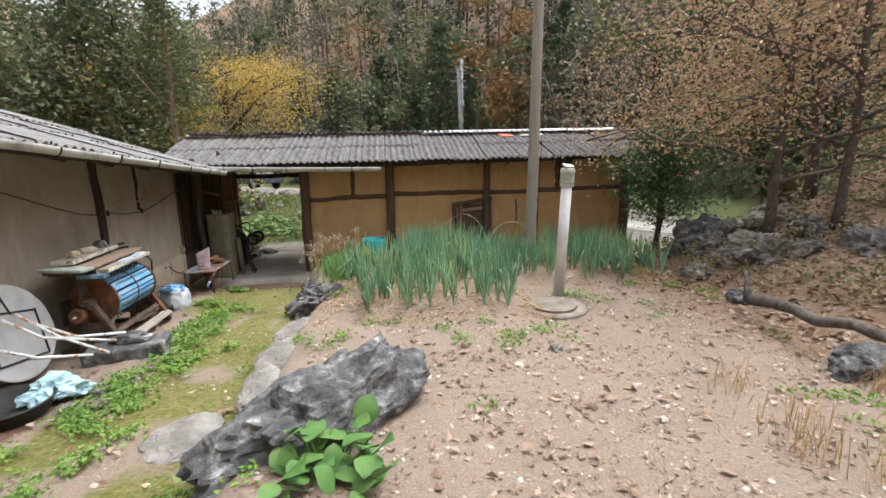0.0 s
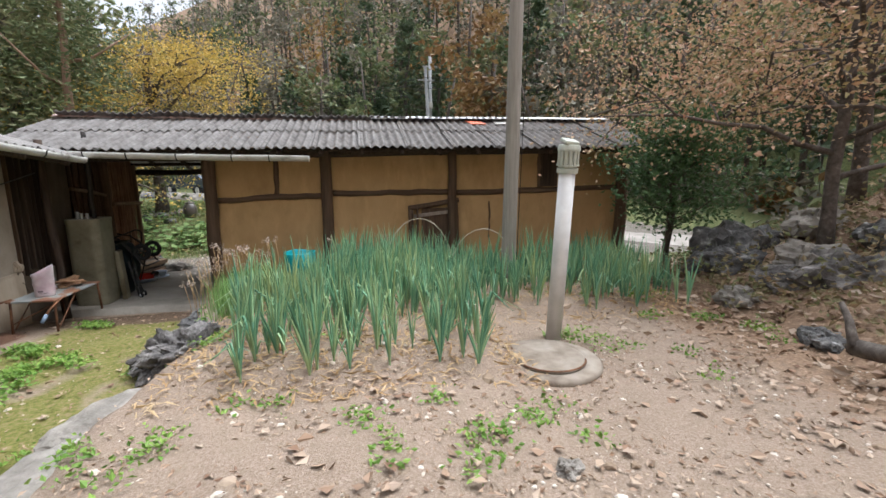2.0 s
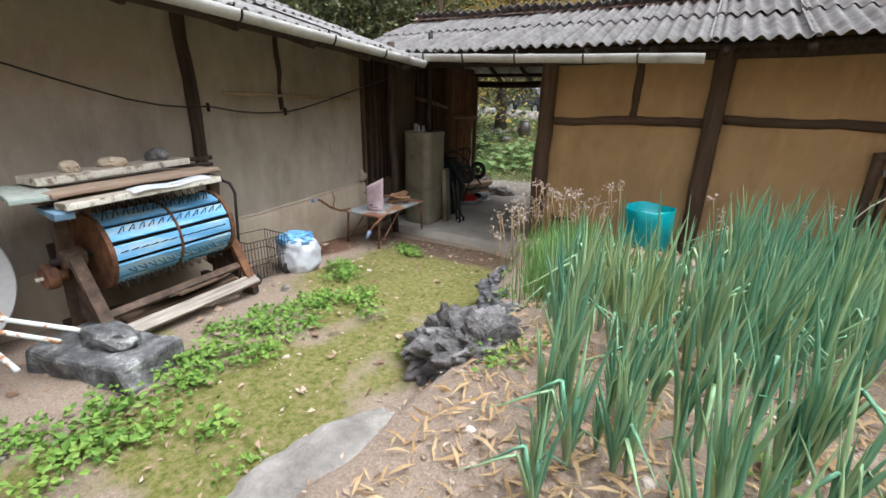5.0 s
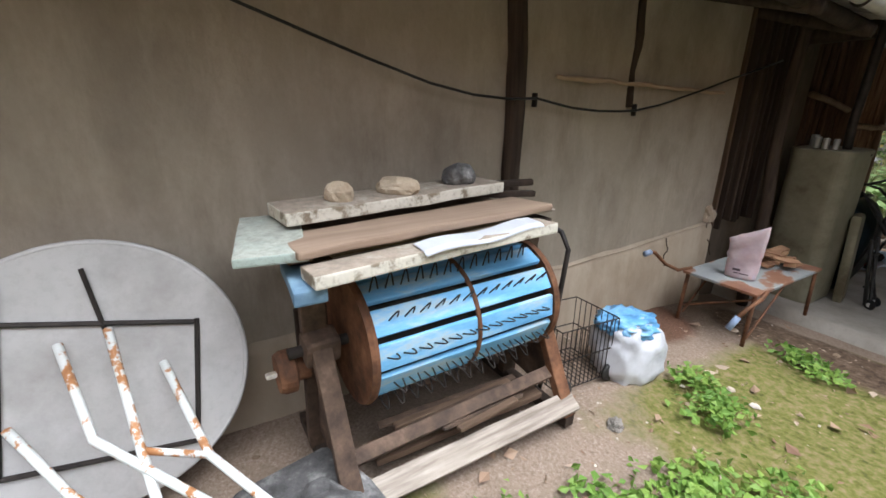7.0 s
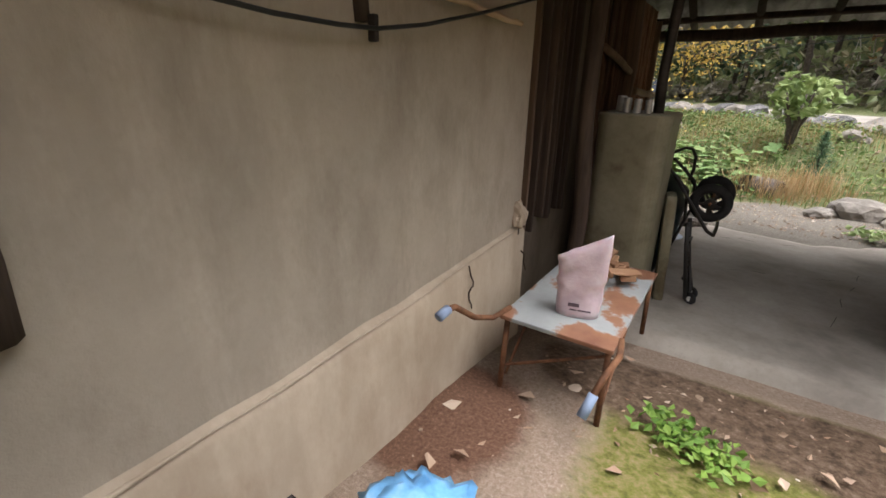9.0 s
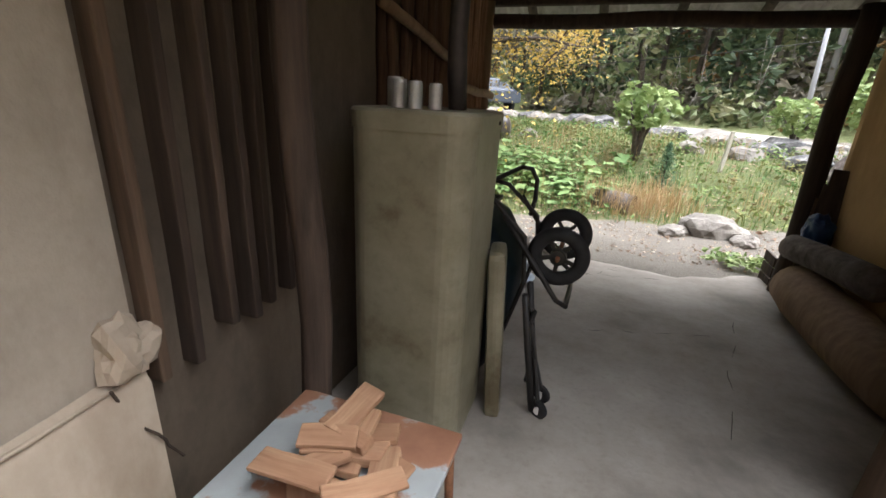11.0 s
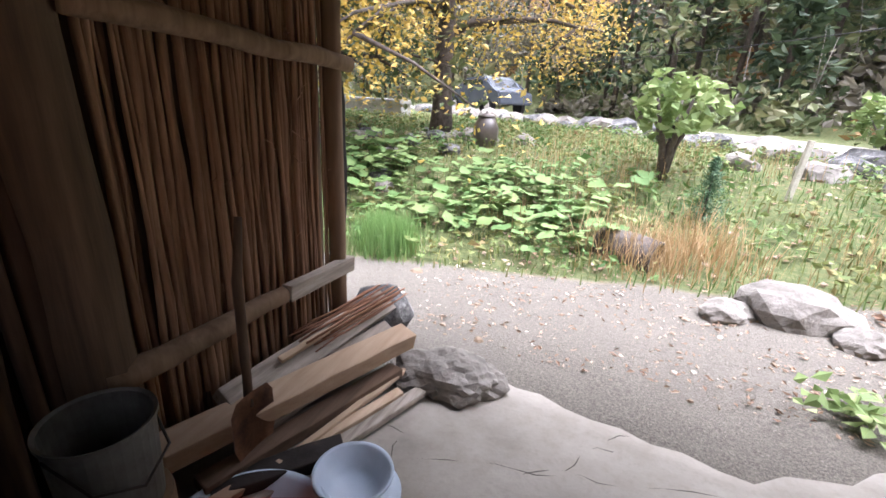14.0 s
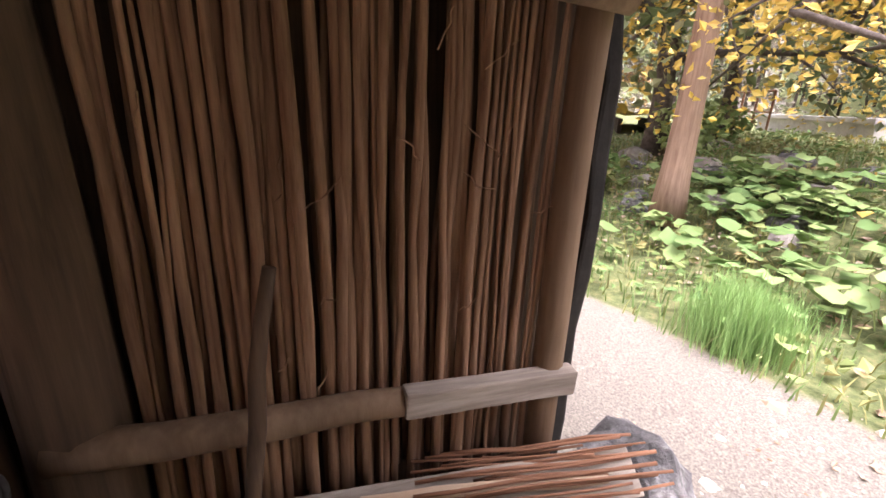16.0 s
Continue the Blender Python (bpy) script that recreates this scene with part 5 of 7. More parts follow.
for y in (-0.19, 0.2):
    wheel = part("wheel", lathe([(0.03, -0.025), (0.038, -0.025), (0.038, 0.025), (0.03, 0.025), (0.012, 0.03), (0.012, -0.03), (0.03, -0.025)], 18, pose(WX, y, WZ, 90, 0, 0)), BLACK_PAINT, wb, "black spoked wheel")
    tyre = lathe([(0.108 + 0.034 * math.cos(a * math.pi / 6), 0.033 * math.sin(a * math.pi / 6)) for a in range(13)], 40, pose(WX, y, WZ, 90, 0, 0))
    part("tyre", tyre, TYRE, wheel, "dusty black tyre", smooth=True)
    part("rim", lathe([(0.083, -0.02), (0.095, -0.026), (0.095, 0.026), (0.083, 0.02), (0.083, -0.02)], 36, pose(WX, y, WZ, 90, 0, 0)), BLACK_PAINT, wheel, smooth=True)
    for k in range(5):
        a = 2 * math.pi * k / 5 + 0.4
        part("spoke", add_box(bmesh.new(), (0.062, 0.014, 0.02), pose(WX, y, WZ) @ pose(0, 0, 0, 0, math.degrees(a), 0) @ pose(0.058, 0, 0), 0.005), BLACK_PAINT, wheel)
    part("frame_tube", tube([(0.03, y * 1.1, 0.2), (0.14, y * 1.15, 0.6), (0.12, y * 1.1, 0.82), (-0.05, y, 0.98), (-0.25, y, 1.02)], 0.012, 8), BLACK_PAINT, wb, smooth=True)
part("axle", tube([(WX, -0.25, WZ), (WX, 0.26, WZ)], 0.01, 8), RUST, wb, smooth=True)
part("leg_loop", tube([(0.02, -0.24, 0.92), (0.30, -0.25, 0.55), (0.345, -0.23, 0.52), (0.35, 0.0, 0.515), (0.345, 0.23, 0.52), (0.30, 0.25, 0.55), (0.02, 0.24, 0.92)], 0.0125, 8), BLACK_PAINT, wb, smooth=True)
part("handle_loop", tube([(-0.3, -0.05, 0.95), (-0.1, 0.15, 1.02), (0.0, 0.28, 1.07), (0.05, 0.31, 1.06), (0.085, 0.31, 1.0), (0.09, 0.28, 0.9), (0.08, 0.22, 0.82)], 0.013, 8), BLACK_PAINT, wb, smooth=True)

tr = thing("hand_trolley", "small black folding hand trolley with white-hubbed wheels", "trolley", (-3.03, 9.99, -0.54))
for y in (-0.06, 0.06):
    w_ = part("wheel", lathe([(0, -0.014), (0.035, -0.014), (0.045, -0.008), (0.045, 0.008), (0.035, 0.014), (0, 0.014)], 22, pose(0.03, y, 0.055, 0, 90, 60)), TYRE, tr)
    part("hub", lathe([(0, 0), (0.02, 0), (0.02, 0.018), (0, 0.018)], 16, pose(0.03, y, 0.055, 90, 0, 0)), WHITE_METAL, w_, "white plastic hub")
    part("side_tube", tube([(0.0, y, 0.04), (-0.05, y * 1.1, 0.35), (-0.09, y * 1.2, 0.62)], 0.015, 8), BLACK_PAINT, tr, smooth=True)
for z in (0.2, 0.34, 0.48):
    part("cross_bar", tube([(-0.03 - 0.05 * z, -0.07, z), (-0.03 - 0.05 * z, 0.07, z)], 0.012, 6), BLACK_PAINT, tr)
part("strut", tube([(0.03, -0.06, 0.06), (-0.07, 0.06, 0.5)], 0.011, 6), BLACK_PAINT, tr)
part("strut", tube([(0.03, 0.06, 0.06), (-0.07, -0.06, 0.5)], 0.011, 6), BLACK_PAINT, tr)

# bucket, basins, red basket
ENAMEL = speckled("dirty_white_enamel", ((0.3, (0.05, 0.045, 0.038)), (0.5, (0.11, 0.108, 0.1)), (0.8, (0.18, 0.18, 0.172))), 5, 0.5, fine=30)
bk = thing("paint_bucket", "dirty white metal bucket standing on a wooden stump", "bucket", (-3.79, 11.16, -0.25))
part("pail", lathe([(0, 0.01), (0.10, 0.01), (0.105, 0), (0.115, 0.24), (0.122, 0.245), (0.122, 0.255), (0.112, 0.25), (0.1, 0.02), (0, 0.02)], 32), ENAMEL, bk, smooth=False)
part("bail", tube([(0.0, -0.12, 0.23), (0.1, -0.09, 0.15), (0.13, 0.0, 0.11), (0.1, 0.09, 0.15), (0, 0.12, 0.23)], 0.004, 5), DARK_IRON, bk, "thin wire bail", smooth=True)
solo("stump", tube([(-3.79, 11.16, -0.62), (-3.79, 11.16, -0.45), (-3.79, 11.16, -0.252)], [0.135, 0.128, 0.125], 18), POLE_WOOD, "low wooden stump under the bucket", "stump", smooth=False)
BOWL_BLUE = speckled("pale_blue_enamel", ((0.3, (0.40, 0.47, 0.56)), (0.7, (0.54, 0.61, 0.70))), 4, 0.35, fine=20, bump=0.04)
for name, at, r, lab in (("basin", (-3.42, 11.66, -0.575), 0.145, "pale blue enamel basin on the floor"),):
    ob = solo(name, lathe([(0, 0.004), (r * 0.75, 0.004), (r * 1.12, 0.02), (r * 1.14, 0.028), (r * 0.8, 0.03), (0, 0.03)], 40), BOWL_BLUE, "pale blue enamel saucer-shaped basin on the floor", "basin", smooth=True)
    ob.matrix_basis = pose(*at)
    ob = solo("bowl", lathe([(0, 0), (r * 0.6, 0), (r * 0.68, 0.01), (r * 0.88, 0.075), (r * 0.96, 0.085), (r * 0.94, 0.092), (r * 0.85, 0.085), (r * 0.6, 0.014), (0, 0.012)], 40), BOWL_BLUE, "pale blue enamel bowl standing in the basin", "bowl", smooth=True)
    ob.matrix_basis = pose(at[0], at[1], at[2] + 0.031)
ob = solo("basin", lathe([(0, 0), (0.2, 0), (0.26, 0.07), (0.275, 0.08), (0.27, 0.09), (0.25, 0.075), (0.19, 0.012), (0, 0.012)], 40), BOWL_BLUE, "wide grey-blue basin holding the red basket", "basin", smooth=True)
ob.matrix_basis = pose(-3.58, 11.33, -0.575)
RED = speckled("red_plastic", ((0.3, (0.42, 0.02, 0.015)), (0.7, (0.62, 0.05, 0.035))), 4, 0.4, bump=0.05)
rb = thing("red_basket", "bright red plastic basket inside the basin", "basket", (-3.58, 11.33, -0.56), turn=25)
for w, d, x, y, sx, sy in (("w", 0, 0, -0.11, 0.34, 0.008), ("w", 0, 0, 0.11, 0.34, 0.008), ("w", 0, -0.17, 0, 0.008, 0.22), ("w", 0, 0.17, 0, 0.008, 0.22)):
    part("side", add_box(bmesh.new(), (sx, sy, 0.1), pose(x, y, 0.07), 0.003), RED, rb)
part("base", add_box(bmesh.new(), (0.33, 0.21, 0.01), pose(0, 0, 0.022), 0.003), RED, rb)
part("divider", add_box(bmesh.new(), (0.006, 0.21, 0.08), pose(-0.05, 0, 0.066), 0.002), RED, rb)
ob = solo("rag", crumpled((0.07, 0.05, 0.05), 9, 0.9, 0.4), MATT_BLACK, "crumpled black rag on the basin rim", "rag", smooth=True)
ob.matrix_basis = pose(-3.42, 11.46, -0.45)

# planks, split wood and stones by the stick wall
WOODPILE = "planks by the stick wall"
for a, b, w, t_, mt, roll, lab in (
        ((-3.97, 11.38, -0.375), (-3.60, 12.42, -0.37), 0.115, 0.085, PALE_TIMBER_Y, 10, "long pale sawn beam lying by the stick wall"),
        ((-3.94, 11.62, -0.34), (-3.84, 12.62, -0.325), 0.13, 0.07, GREY_TIMBER_Y, 38, "grey split plank lying by the stick wall"),
        ((-3.89, 11.64, -0.44), (-3.74, 12.5, -0.425), 0.13, 0.06, GREY_TIMBER_Y, 30, "grey split plank lying by the stick wall"),
        ((-3.98, 11.8, -0.39), (-3.95, 12.58, -0.4), 0.09, 0.06, BROWN_TIMBER_Y, 20, "dark brown plank lying by the stick wall"),
        ((-3.9, 11.86, -0.275), (-3.8, 12.5, -0.27), 0.03, 0.02, PALE_TIMBER_Y, 15, "pale split lath lying on the planks"),
        ((-3.78, 11.38, -0.50), (-3.52, 12.2, -0.535), 0.045, 0.03, PALE_TIMBER_Y, 10, "pale split lath lying on the floor"),
        ((-3.72, 11.42, -0.54), (-3.45, 12.28, -0.555), 0.06, 0.03, GREY_TIMBER_Y, 0, "pale split lath lying on the floor"),
        ((-3.7, 11.6, -0.5), (-3.56, 12.35, -0.51), 0.03, 0.022, PALE_TIMBER_Y, 0, "pale split lath lying on the floor"),
        ((-3.86, 11.42, -0.5), (-3.6, 12.3, -0.5), 0.09, 0.05, BROWN_TIMBER_Y, 0, "dark brown plank lying on the floor"),
        ((-3.83, 11.44, -0.52), (-3.54, 11.78, -0.5), 0.1, 0.05, DARK_IRON, 0, "blackened plank lying on the floor")):
    ob = plank("plank", a, b, w, t_, mt, None, roll, 0.006, lab, 0.008)
    tagged(ob, category="plank", group=WOODPILE)
RED_TWIG = timber("red_brown_twigs", (0.28, 0.14, 0.08), (0.12, 0.055, 0.03), along="y")
rnd = random.Random(12)
for k in range(22):
    x = -4.0 + 0.009 * k
    ob = solo("kindling", tube(bent((x, 11.98 + rnd.uniform(0, 0.25), -0.285 + 0.01 * (k % 4)), (x + 0.09, 12.64 + rnd.uniform(-0.15, 0.05), -0.265 + 0.009 * (k % 4)), 5, 0.02, k), rnd.uniform(0.003, 0.006), 6), RED_TWIG, "thin red-brown kindling stick on the planks", "kindling", group="kindling", smooth=True)
ob = solo("rock", boulder((0.29, 0.19, 0.13), 71, 4, 0.26, freq=1.2), PALE_ROCK, "broken grey rock set in the passage floor", "rock")
ob.matrix_basis = pose(-3.38, 12.45, -0.57, 0, 0, 15)
ob = solo("rock", boulder((0.2, 0.16, 0.2), 72, 3, 0.3), ROCK, "dark grey stone at the end of the stick wall", "rock")
ob.matrix_basis = pose(-3.92, 12.72, -0.48, 0, 0, 60)
sh = thing("shovel", "old shovel with a dark wooden shaft leaning on the rail", "shovel", (-3.82, 11.62, -0.5))
part("shaft", tube(bent((0.0, 0.0, 0.2), (-0.06, 0.09, 0.86), 6, 0.02, 2), [0.016, 0.016, 0.017, 0.018, 0.017, 0.015, 0.013], 9), BROWN_TIMBER, sh, smooth=True)
bm = bmesh.new()
rows = [[bm.verts.new((0.01 + 0.008 * (u * u), u * w, z)) for u in (-1, -0.5, 0, 0.5, 1)] for z, w in ((0.26, 0.07), (0.22, 0.095), (0.08, 0.095), (0.0, 0.07), (-0.03, 0.02))]
for r_, s_ in zip(rows, rows[1:]):
    for k in range(4):
        bm.faces.new((r_[k], r_[k + 1], s_[k + 1], s_[k]))
bmesh.ops.solidify(bm, geom=bm.faces[:], thickness=0.004)
part("blade", bm, RUST, sh, "rusty blade", smooth=True)

# right of the passage: logs, box, boards, blue bag
solo("log", tube(bent((-1.36, 11.95, -0.37), (-1.35, 10.55, -0.37), 6, 0.03, 1), [0.17, 0.19, 0.18, 0.19, 0.18, 0.17, 0.16], 16), POLE_WOOD, "thick peeled log lying along the passage", "log", smooth=True)
solo("log", tube(bent((-1.38, 12.15, -0.12), (-1.28, 11.2, -0.05), 5, 0.02, 4), 0.1, 14), BARK, "dark log on top of the pile", "log", smooth=True)
cr = thing("wooden_crate", "rough brown wooden crate standing on edge", "crate", (-1.5, 10.05, -0.53), turn=-14)
for k in range(4):
    plank("slat", (-0.02, -0.22, 0.05 + 0.1 * k), (-0.02, 0.26, 0.05 + 0.1 * k), 0.09, 0.02, BROWN_TIMBER if k % 2 else PALE_TIMBER_Y, cr, 90)
for y in (-0.2, 0.24):
    plank("end_board", (-0.02, y, 0.2), (0.25, y, 0.2), 0.36, 0.02, BROWN_TIMBER, cr, 90)
for k in range(3):
    ob = plank("board", (-1.24 - 0.03 * k, 12.2 - 0.1 * k, -0.6), (-1.2, 12.28 - 0.06 * k, 0.25 + 0.12 * k), 0.16, 0.025, DARK_TIMBER if k else BROWN_TIMBER, None, 10, 0.004, "dark board leaning beside the passage mouth")
    tagged(ob, category="board", group="boards at the passage mouth")
ob = solo("plastic_bag", crumpled((0.09, 0.1, 0.13), 14, 0.8, 0.35), speckled("navy_plastic", ((0.3, (0.015, 0.03, 0.09)), (0.7, (0.04, 0.09, 0.2))), 6, 0.35), "dark blue plastic bag on the boards", "bag", smooth=True)
ob.matrix_basis = pose(-1.27, 12.12, 0.03)
ob = thing("crate", "dark wooden box at the passage mouth", "crate", (-1.22, 12.62, -0.62))
for k in range(3):
    plank("slat", (-0.1, -0.1, 0.05 + 0.1 * k), (0.12, -0.1, 0.05 + 0.1 * k), 0.09, 0.02, DARK_TIMBER, ob, 90)
    plank("slat", (-0.1, -0.1, 0.05 + 0.1 * k), (-0.1, 0.15, 0.05 + 0.1 * k), 0.09, 0.02, DARK_TIMBER, ob, 90)

# cables along the grey wall
CABLE = speckled("black_cable", ((0.3, (0.012, 0.012, 0.012)), (0.7, (0.03, 0.03, 0.03))), 6, 0.5)
pts = [(-3.86, 3.6, 1.95), (-3.86, 4.6, 1.72), (-3.86, 5.1, 1.57), (-3.86, 5.51, 1.43), (-3.86, 5.72, 1.36), (-3.86, 6.03, 1.265), (-3.86, 6.28, 1.215), (-3.84, 6.5, 1.195), (-3.84, 6.68, 1.2), (-3.86, 6.98, 1.147), (-3.86, 7.2, 1.128), (-3.86, 7.41, 1.124), (-3.86, 7.56, 1.128), (-3.86, 7.8, 1.162), (-3.86, 8.22, 1.25), (-3.86, 8.6, 1.34), (-3.85, 9.3, 1.5)]
solo("cable", tube(pts, 0.007, 6), CABLE, "sagging black cable along the grey wall", "cable", smooth=True)
pts = bent((-3.885, 6.86, 1.315), (-3.885, 8.6, 1.245), 30, 0.02, 3)
solo("lath", tube(pts, [0.012 + 0.01 * abs(noise.noise(Vector((i * 0.9, 2, 5)))) for i in range(31)], 6), PALE_TIMBER_Y, "broken pale lath showing through the plaster", "lath", "structure", smooth=True)
pts = [(WALL_X + 0.036 + 0.006 * noise.noise(Vector((0, 5.6 + 0.09 * i, 4)) * 3), 5.6 + 0.09 * i, 0.1 + 0.01 * (0.6 + 0.09 * i) + 0.045 * max(0, 0.09 * i - 1.9) + 0.012 * noise.noise(Vector((3, 0.27 * i, 0)))) for i in range(36)]
solo("plinth_lip", tube(pts, [0.004 + 0.009 * abs(noise.noise(Vector((0, i * 0.8, 1)))) for i in range(36)], 6), PLINTH_PLASTER, "chipped pale plaster lip along the plinth", "trim", "structure", smooth=True)
for k, (a, b) in enumerate((((8.16, 0.16), (8.2, -0.08)), ((8.72, 0.2), (8.86, -0.1)))):
    solo("crack", tube(bent((WALL_X + 0.052, a[0], a[1]), (WALL_X + 0.056, b[0], b[1]), 9, 0.03, k + 3.3), 0.004, 5), DARK_TIMBER, "dark crack in the wall's plinth", "crack", "structure")
bm = boulder((0.05, 0.07, 0.09), 63, 3, 0.5)
ob = solo("broken_plaster", bm, PLINTH_PLASTER, "broken lump of orange-tan earth plaster at the wall's corner", "wall", "structure")
ob.matrix_basis = pose(WALL_X + 0.01, 8.8, 0.24)
for y, z in ((6.70, 1.19), (7.56, 1.13)):
    solo("cable_clip", add_box(bmesh.new(), (0.03, 0.02, 0.075), pose(WALL_X + 0.045, y, z), 0.006), DARK_IRON, "dark iron cable hook on the wall", "hook")

# hairline cracks in the passage floor
CRACK = speckled("dark_crack", ((0.3, (0.03, 0.026, 0.022)), (0.7, (0.07, 0.06, 0.05))), 20, 0.95)
for k, (a, b) in enumerate((((-3.35, 11.85), (-3.62, 12.3)), ((-3.35, 11.9), (-2.2, 12.25)), ((-2.9, 12.0), (-2.5, 12.45)), ((-2.2, 10.0), (-1.8, 11.6)), ((-2.9, 10.9), (-2.0, 11.2)))):
    pts = bent((a[0], a[1], 0), (b[0], b[1], 0), 12, 0.09, k * 2.1)
    pts = [(p.x, p.y, -0.502 - 0.028 * (p.y - 9.1) + 0.012 * noise.noise(Vector((p.x * 1.5, p.y * 1.5, 0)))) for p in pts]
    solo("crack", tube(pts, [0.0014 + 0.001 * (i % 3) for i in range(13)], 5), CRACK, "dark hairline crack in the cement floor", "crack", "structure")
# ---- onion bed ----
L_ONION = leafy("onion_leaf", (0.075, 0.2, 0.125), (0.15, 0.33, 0.2), (0.27, 0.47, 0.27), (0.45, 0.5, 0.22), rough=0.38, through=0.12, patch=1.5)


def onion_plant(rng, base, tall, V, F):
    """One plant: a fan of hollow tapering leaves on a short white neck, some of them folded over."""
    for j in range(rng.integers(5, 10)):
        ang = rng.uniform(0, 6.28)
        out = rng.uniform(0.02, 0.22) * tall
        h = tall * rng.uniform(0.5, 1.0)
        fold = rng.random() < 0.2
        r0 = rng.uniform(0.006, 0.0115)
        segs, first = 7, len(V)
        for k in range(segs + 1):
            u = k / segs
            w = 1.0 if not fold or u < 0.6 else 1 + 2.2 * (u - 0.6)
            px = base[0] + math.cos(ang) * out * u ** 1.5 * w * (1.6 if fold else 1)
            py = base[1] + math.sin(ang) * out * u ** 1.5 * w * (1.6 if fold else 1)
            pz = base[2] + h * (u if not fold or u < 0.6 else 0.6 - (u - 0.6) * 0.7)
            r = r0 * (0.75 + 0.5 * min(1, u * 3)) * (1.0 - 0.94 * u ** 2.6)
            for q in range(5):
                V.append((px + r * math.cos(q * 1.2566), py + r * math.sin(q * 1.2566), pz))
            if k:
                c = first + 5 * (k - 1)
                for q in range(5):
                    F.append((c + q, c + (q + 1) % 5, c + 5 + (q + 1) % 5, c + 5 + q))


def plant_onions():
    rng = np.random.default_rng(4)
    variants = []
    for k in range(10):
        V, F = [], []
        onion_plant(rng, (0, 0, 0), 0.66, V, F)
        variants.append(soup("onion_plant", V, F, L_ONION, True))
    V, F = [], []
    near = 0
    for i in range(660):
        row = round(rng.uniform(0, 11))
        if i < 290:
            x, y = rng.uniform(-0.7, 1.7), 5.3 + 0.27 * row + rng.normal() * 0.045
        else:
            x, y = rng.uniform(-0.6, 4.5), 6.75 + 0.16 * row + rng.normal() * 0.05
        if (x < 0.3 and y > 7.3) or x < -0.3 - 0.25 * (y - 5.3) or (y < 6.4 and rng.random() < 0.3):
            continue
        size = rng.uniform(0.72, 1.25) * (0.85 if y < 5.8 else 1.0)
        z = gz(x, y)
        if y < 6.75:
            ob = tagged(new("onion_plant", variants[near % 10]), "green onion plant with tall hollow blue-green leaves", "onion", "onion plants")
            ob.matrix_basis = pose(x, y, z - 0.01, 0, 0, rng.uniform(0, 360)) @ Matrix.Diagonal((size, size, size, 1))
            near += 1
        else:
            onion_plant(rng, (x, y, z), 0.66 * size, V, F)
    tagged(new("green_onions", soup("green_onions", V, F, L_ONION, True)), "dense bed of tall blue-green onion leaves", "onions", kind="stuff")


plant_onions()
# ---- plants ----
def grow(rng, base, height, radius, limbs, lean=(0, 0), fork=0.35, spread=0.9, droop=0.0, crook=0.12):
    """A trunk with limbs and twigs. Returns the wood's bmesh and the twig tips."""
    bm = bmesh.new()
    tips = []
    top = Vector((lean[0], lean[1], height))
    trunk = [Vector((0, 0, 0)).lerp(top, i / 8) + noise.noise_vector(Vector((i * 0.5, base[0], base[1]))) * crook * min(1, i / 3) for i in range(9)]
    add_tube(bm, trunk, [radius * (1.25 if i == 0 else 1) * (1 - 0.075 * i) for i in range(9)], 12)
    for k in range(limbs):
        u = fork + (1 - fork) * (k + rng.random() * 0.6) / limbs
        i = min(7, int(u * 8))
        p = trunk[i].lerp(trunk[i + 1], u * 8 - i)
        a = k * 2.4 + rng.uniform(-0.5, 0.5)
        length = height * spread * rng.uniform(0.55, 1.0) * (1.15 - 0.55 * u)
        d = Vector((math.cos(a), math.sin(a), rng.uniform(0.25, 0.75)))
        pts = [p]
        for j in range(6):
            d = (d + noise.noise_vector(Vector((k * 3.1, j * 0.9, base[0]))) * 0.5 + Vector((0, 0, -droop * 0.18))).normalized()
            pts.append(pts[-1] + d * length / 6)
        r = radius * 0.5 * (1.1 - 0.6 * u)
        add_tube(bm, pts, [r * (1 - 0.14 * j) for j in range(7)], 7)
        for q in range(5):
            j = rng.randint(2, 6)
            e = Vector((rng.uniform(-1, 1), rng.uniform(-1, 1), rng.uniform(-0.3, 0.8) - droop * 0.6)).normalized()
            l2 = length * rng.uniform(0.2, 0.45)
            tw = [pts[j], pts[j] + e * l2 * 0.5 + Vector((0, 0, 0.03)), pts[j] + e * l2 + Vector((0, 0, -droop * 0.1))]
            add_tube(bm, tw, [r * 0.4, r * 0.25, r * 0.1], 5)
            tips += [tw[1], tw[2], tw[2], pts[j]]
        tips += pts[3:]
    return bm, np.array([list(t) for t in tips])


def tree(name, label, at, height, radius, limbs, leaf_mat, leaves, size, seed, bark=None, cloud=0.28, category="tree", **kw):
    rng = random.Random(seed)
    nr = np.random.default_rng(seed)
    t = thing(name, label, category, at)
    wood, tips = grow(rng, at, height, radius, limbs, **kw)
    part("trunk", wood, bark or BARK, t, smooth=True)
    c = tips[nr.integers(0, len(tips), leaves)] + nr.normal(size=(leaves, 3)) * np.array([cloud, cloud, cloud * 0.75])
    vv, ff = leaf_quads(c, size, nr, 0.35, 0.6)
    part("crown", soup("crown", vv, ff, leaf_mat), None, t, "loose crown of leaves")
    return t


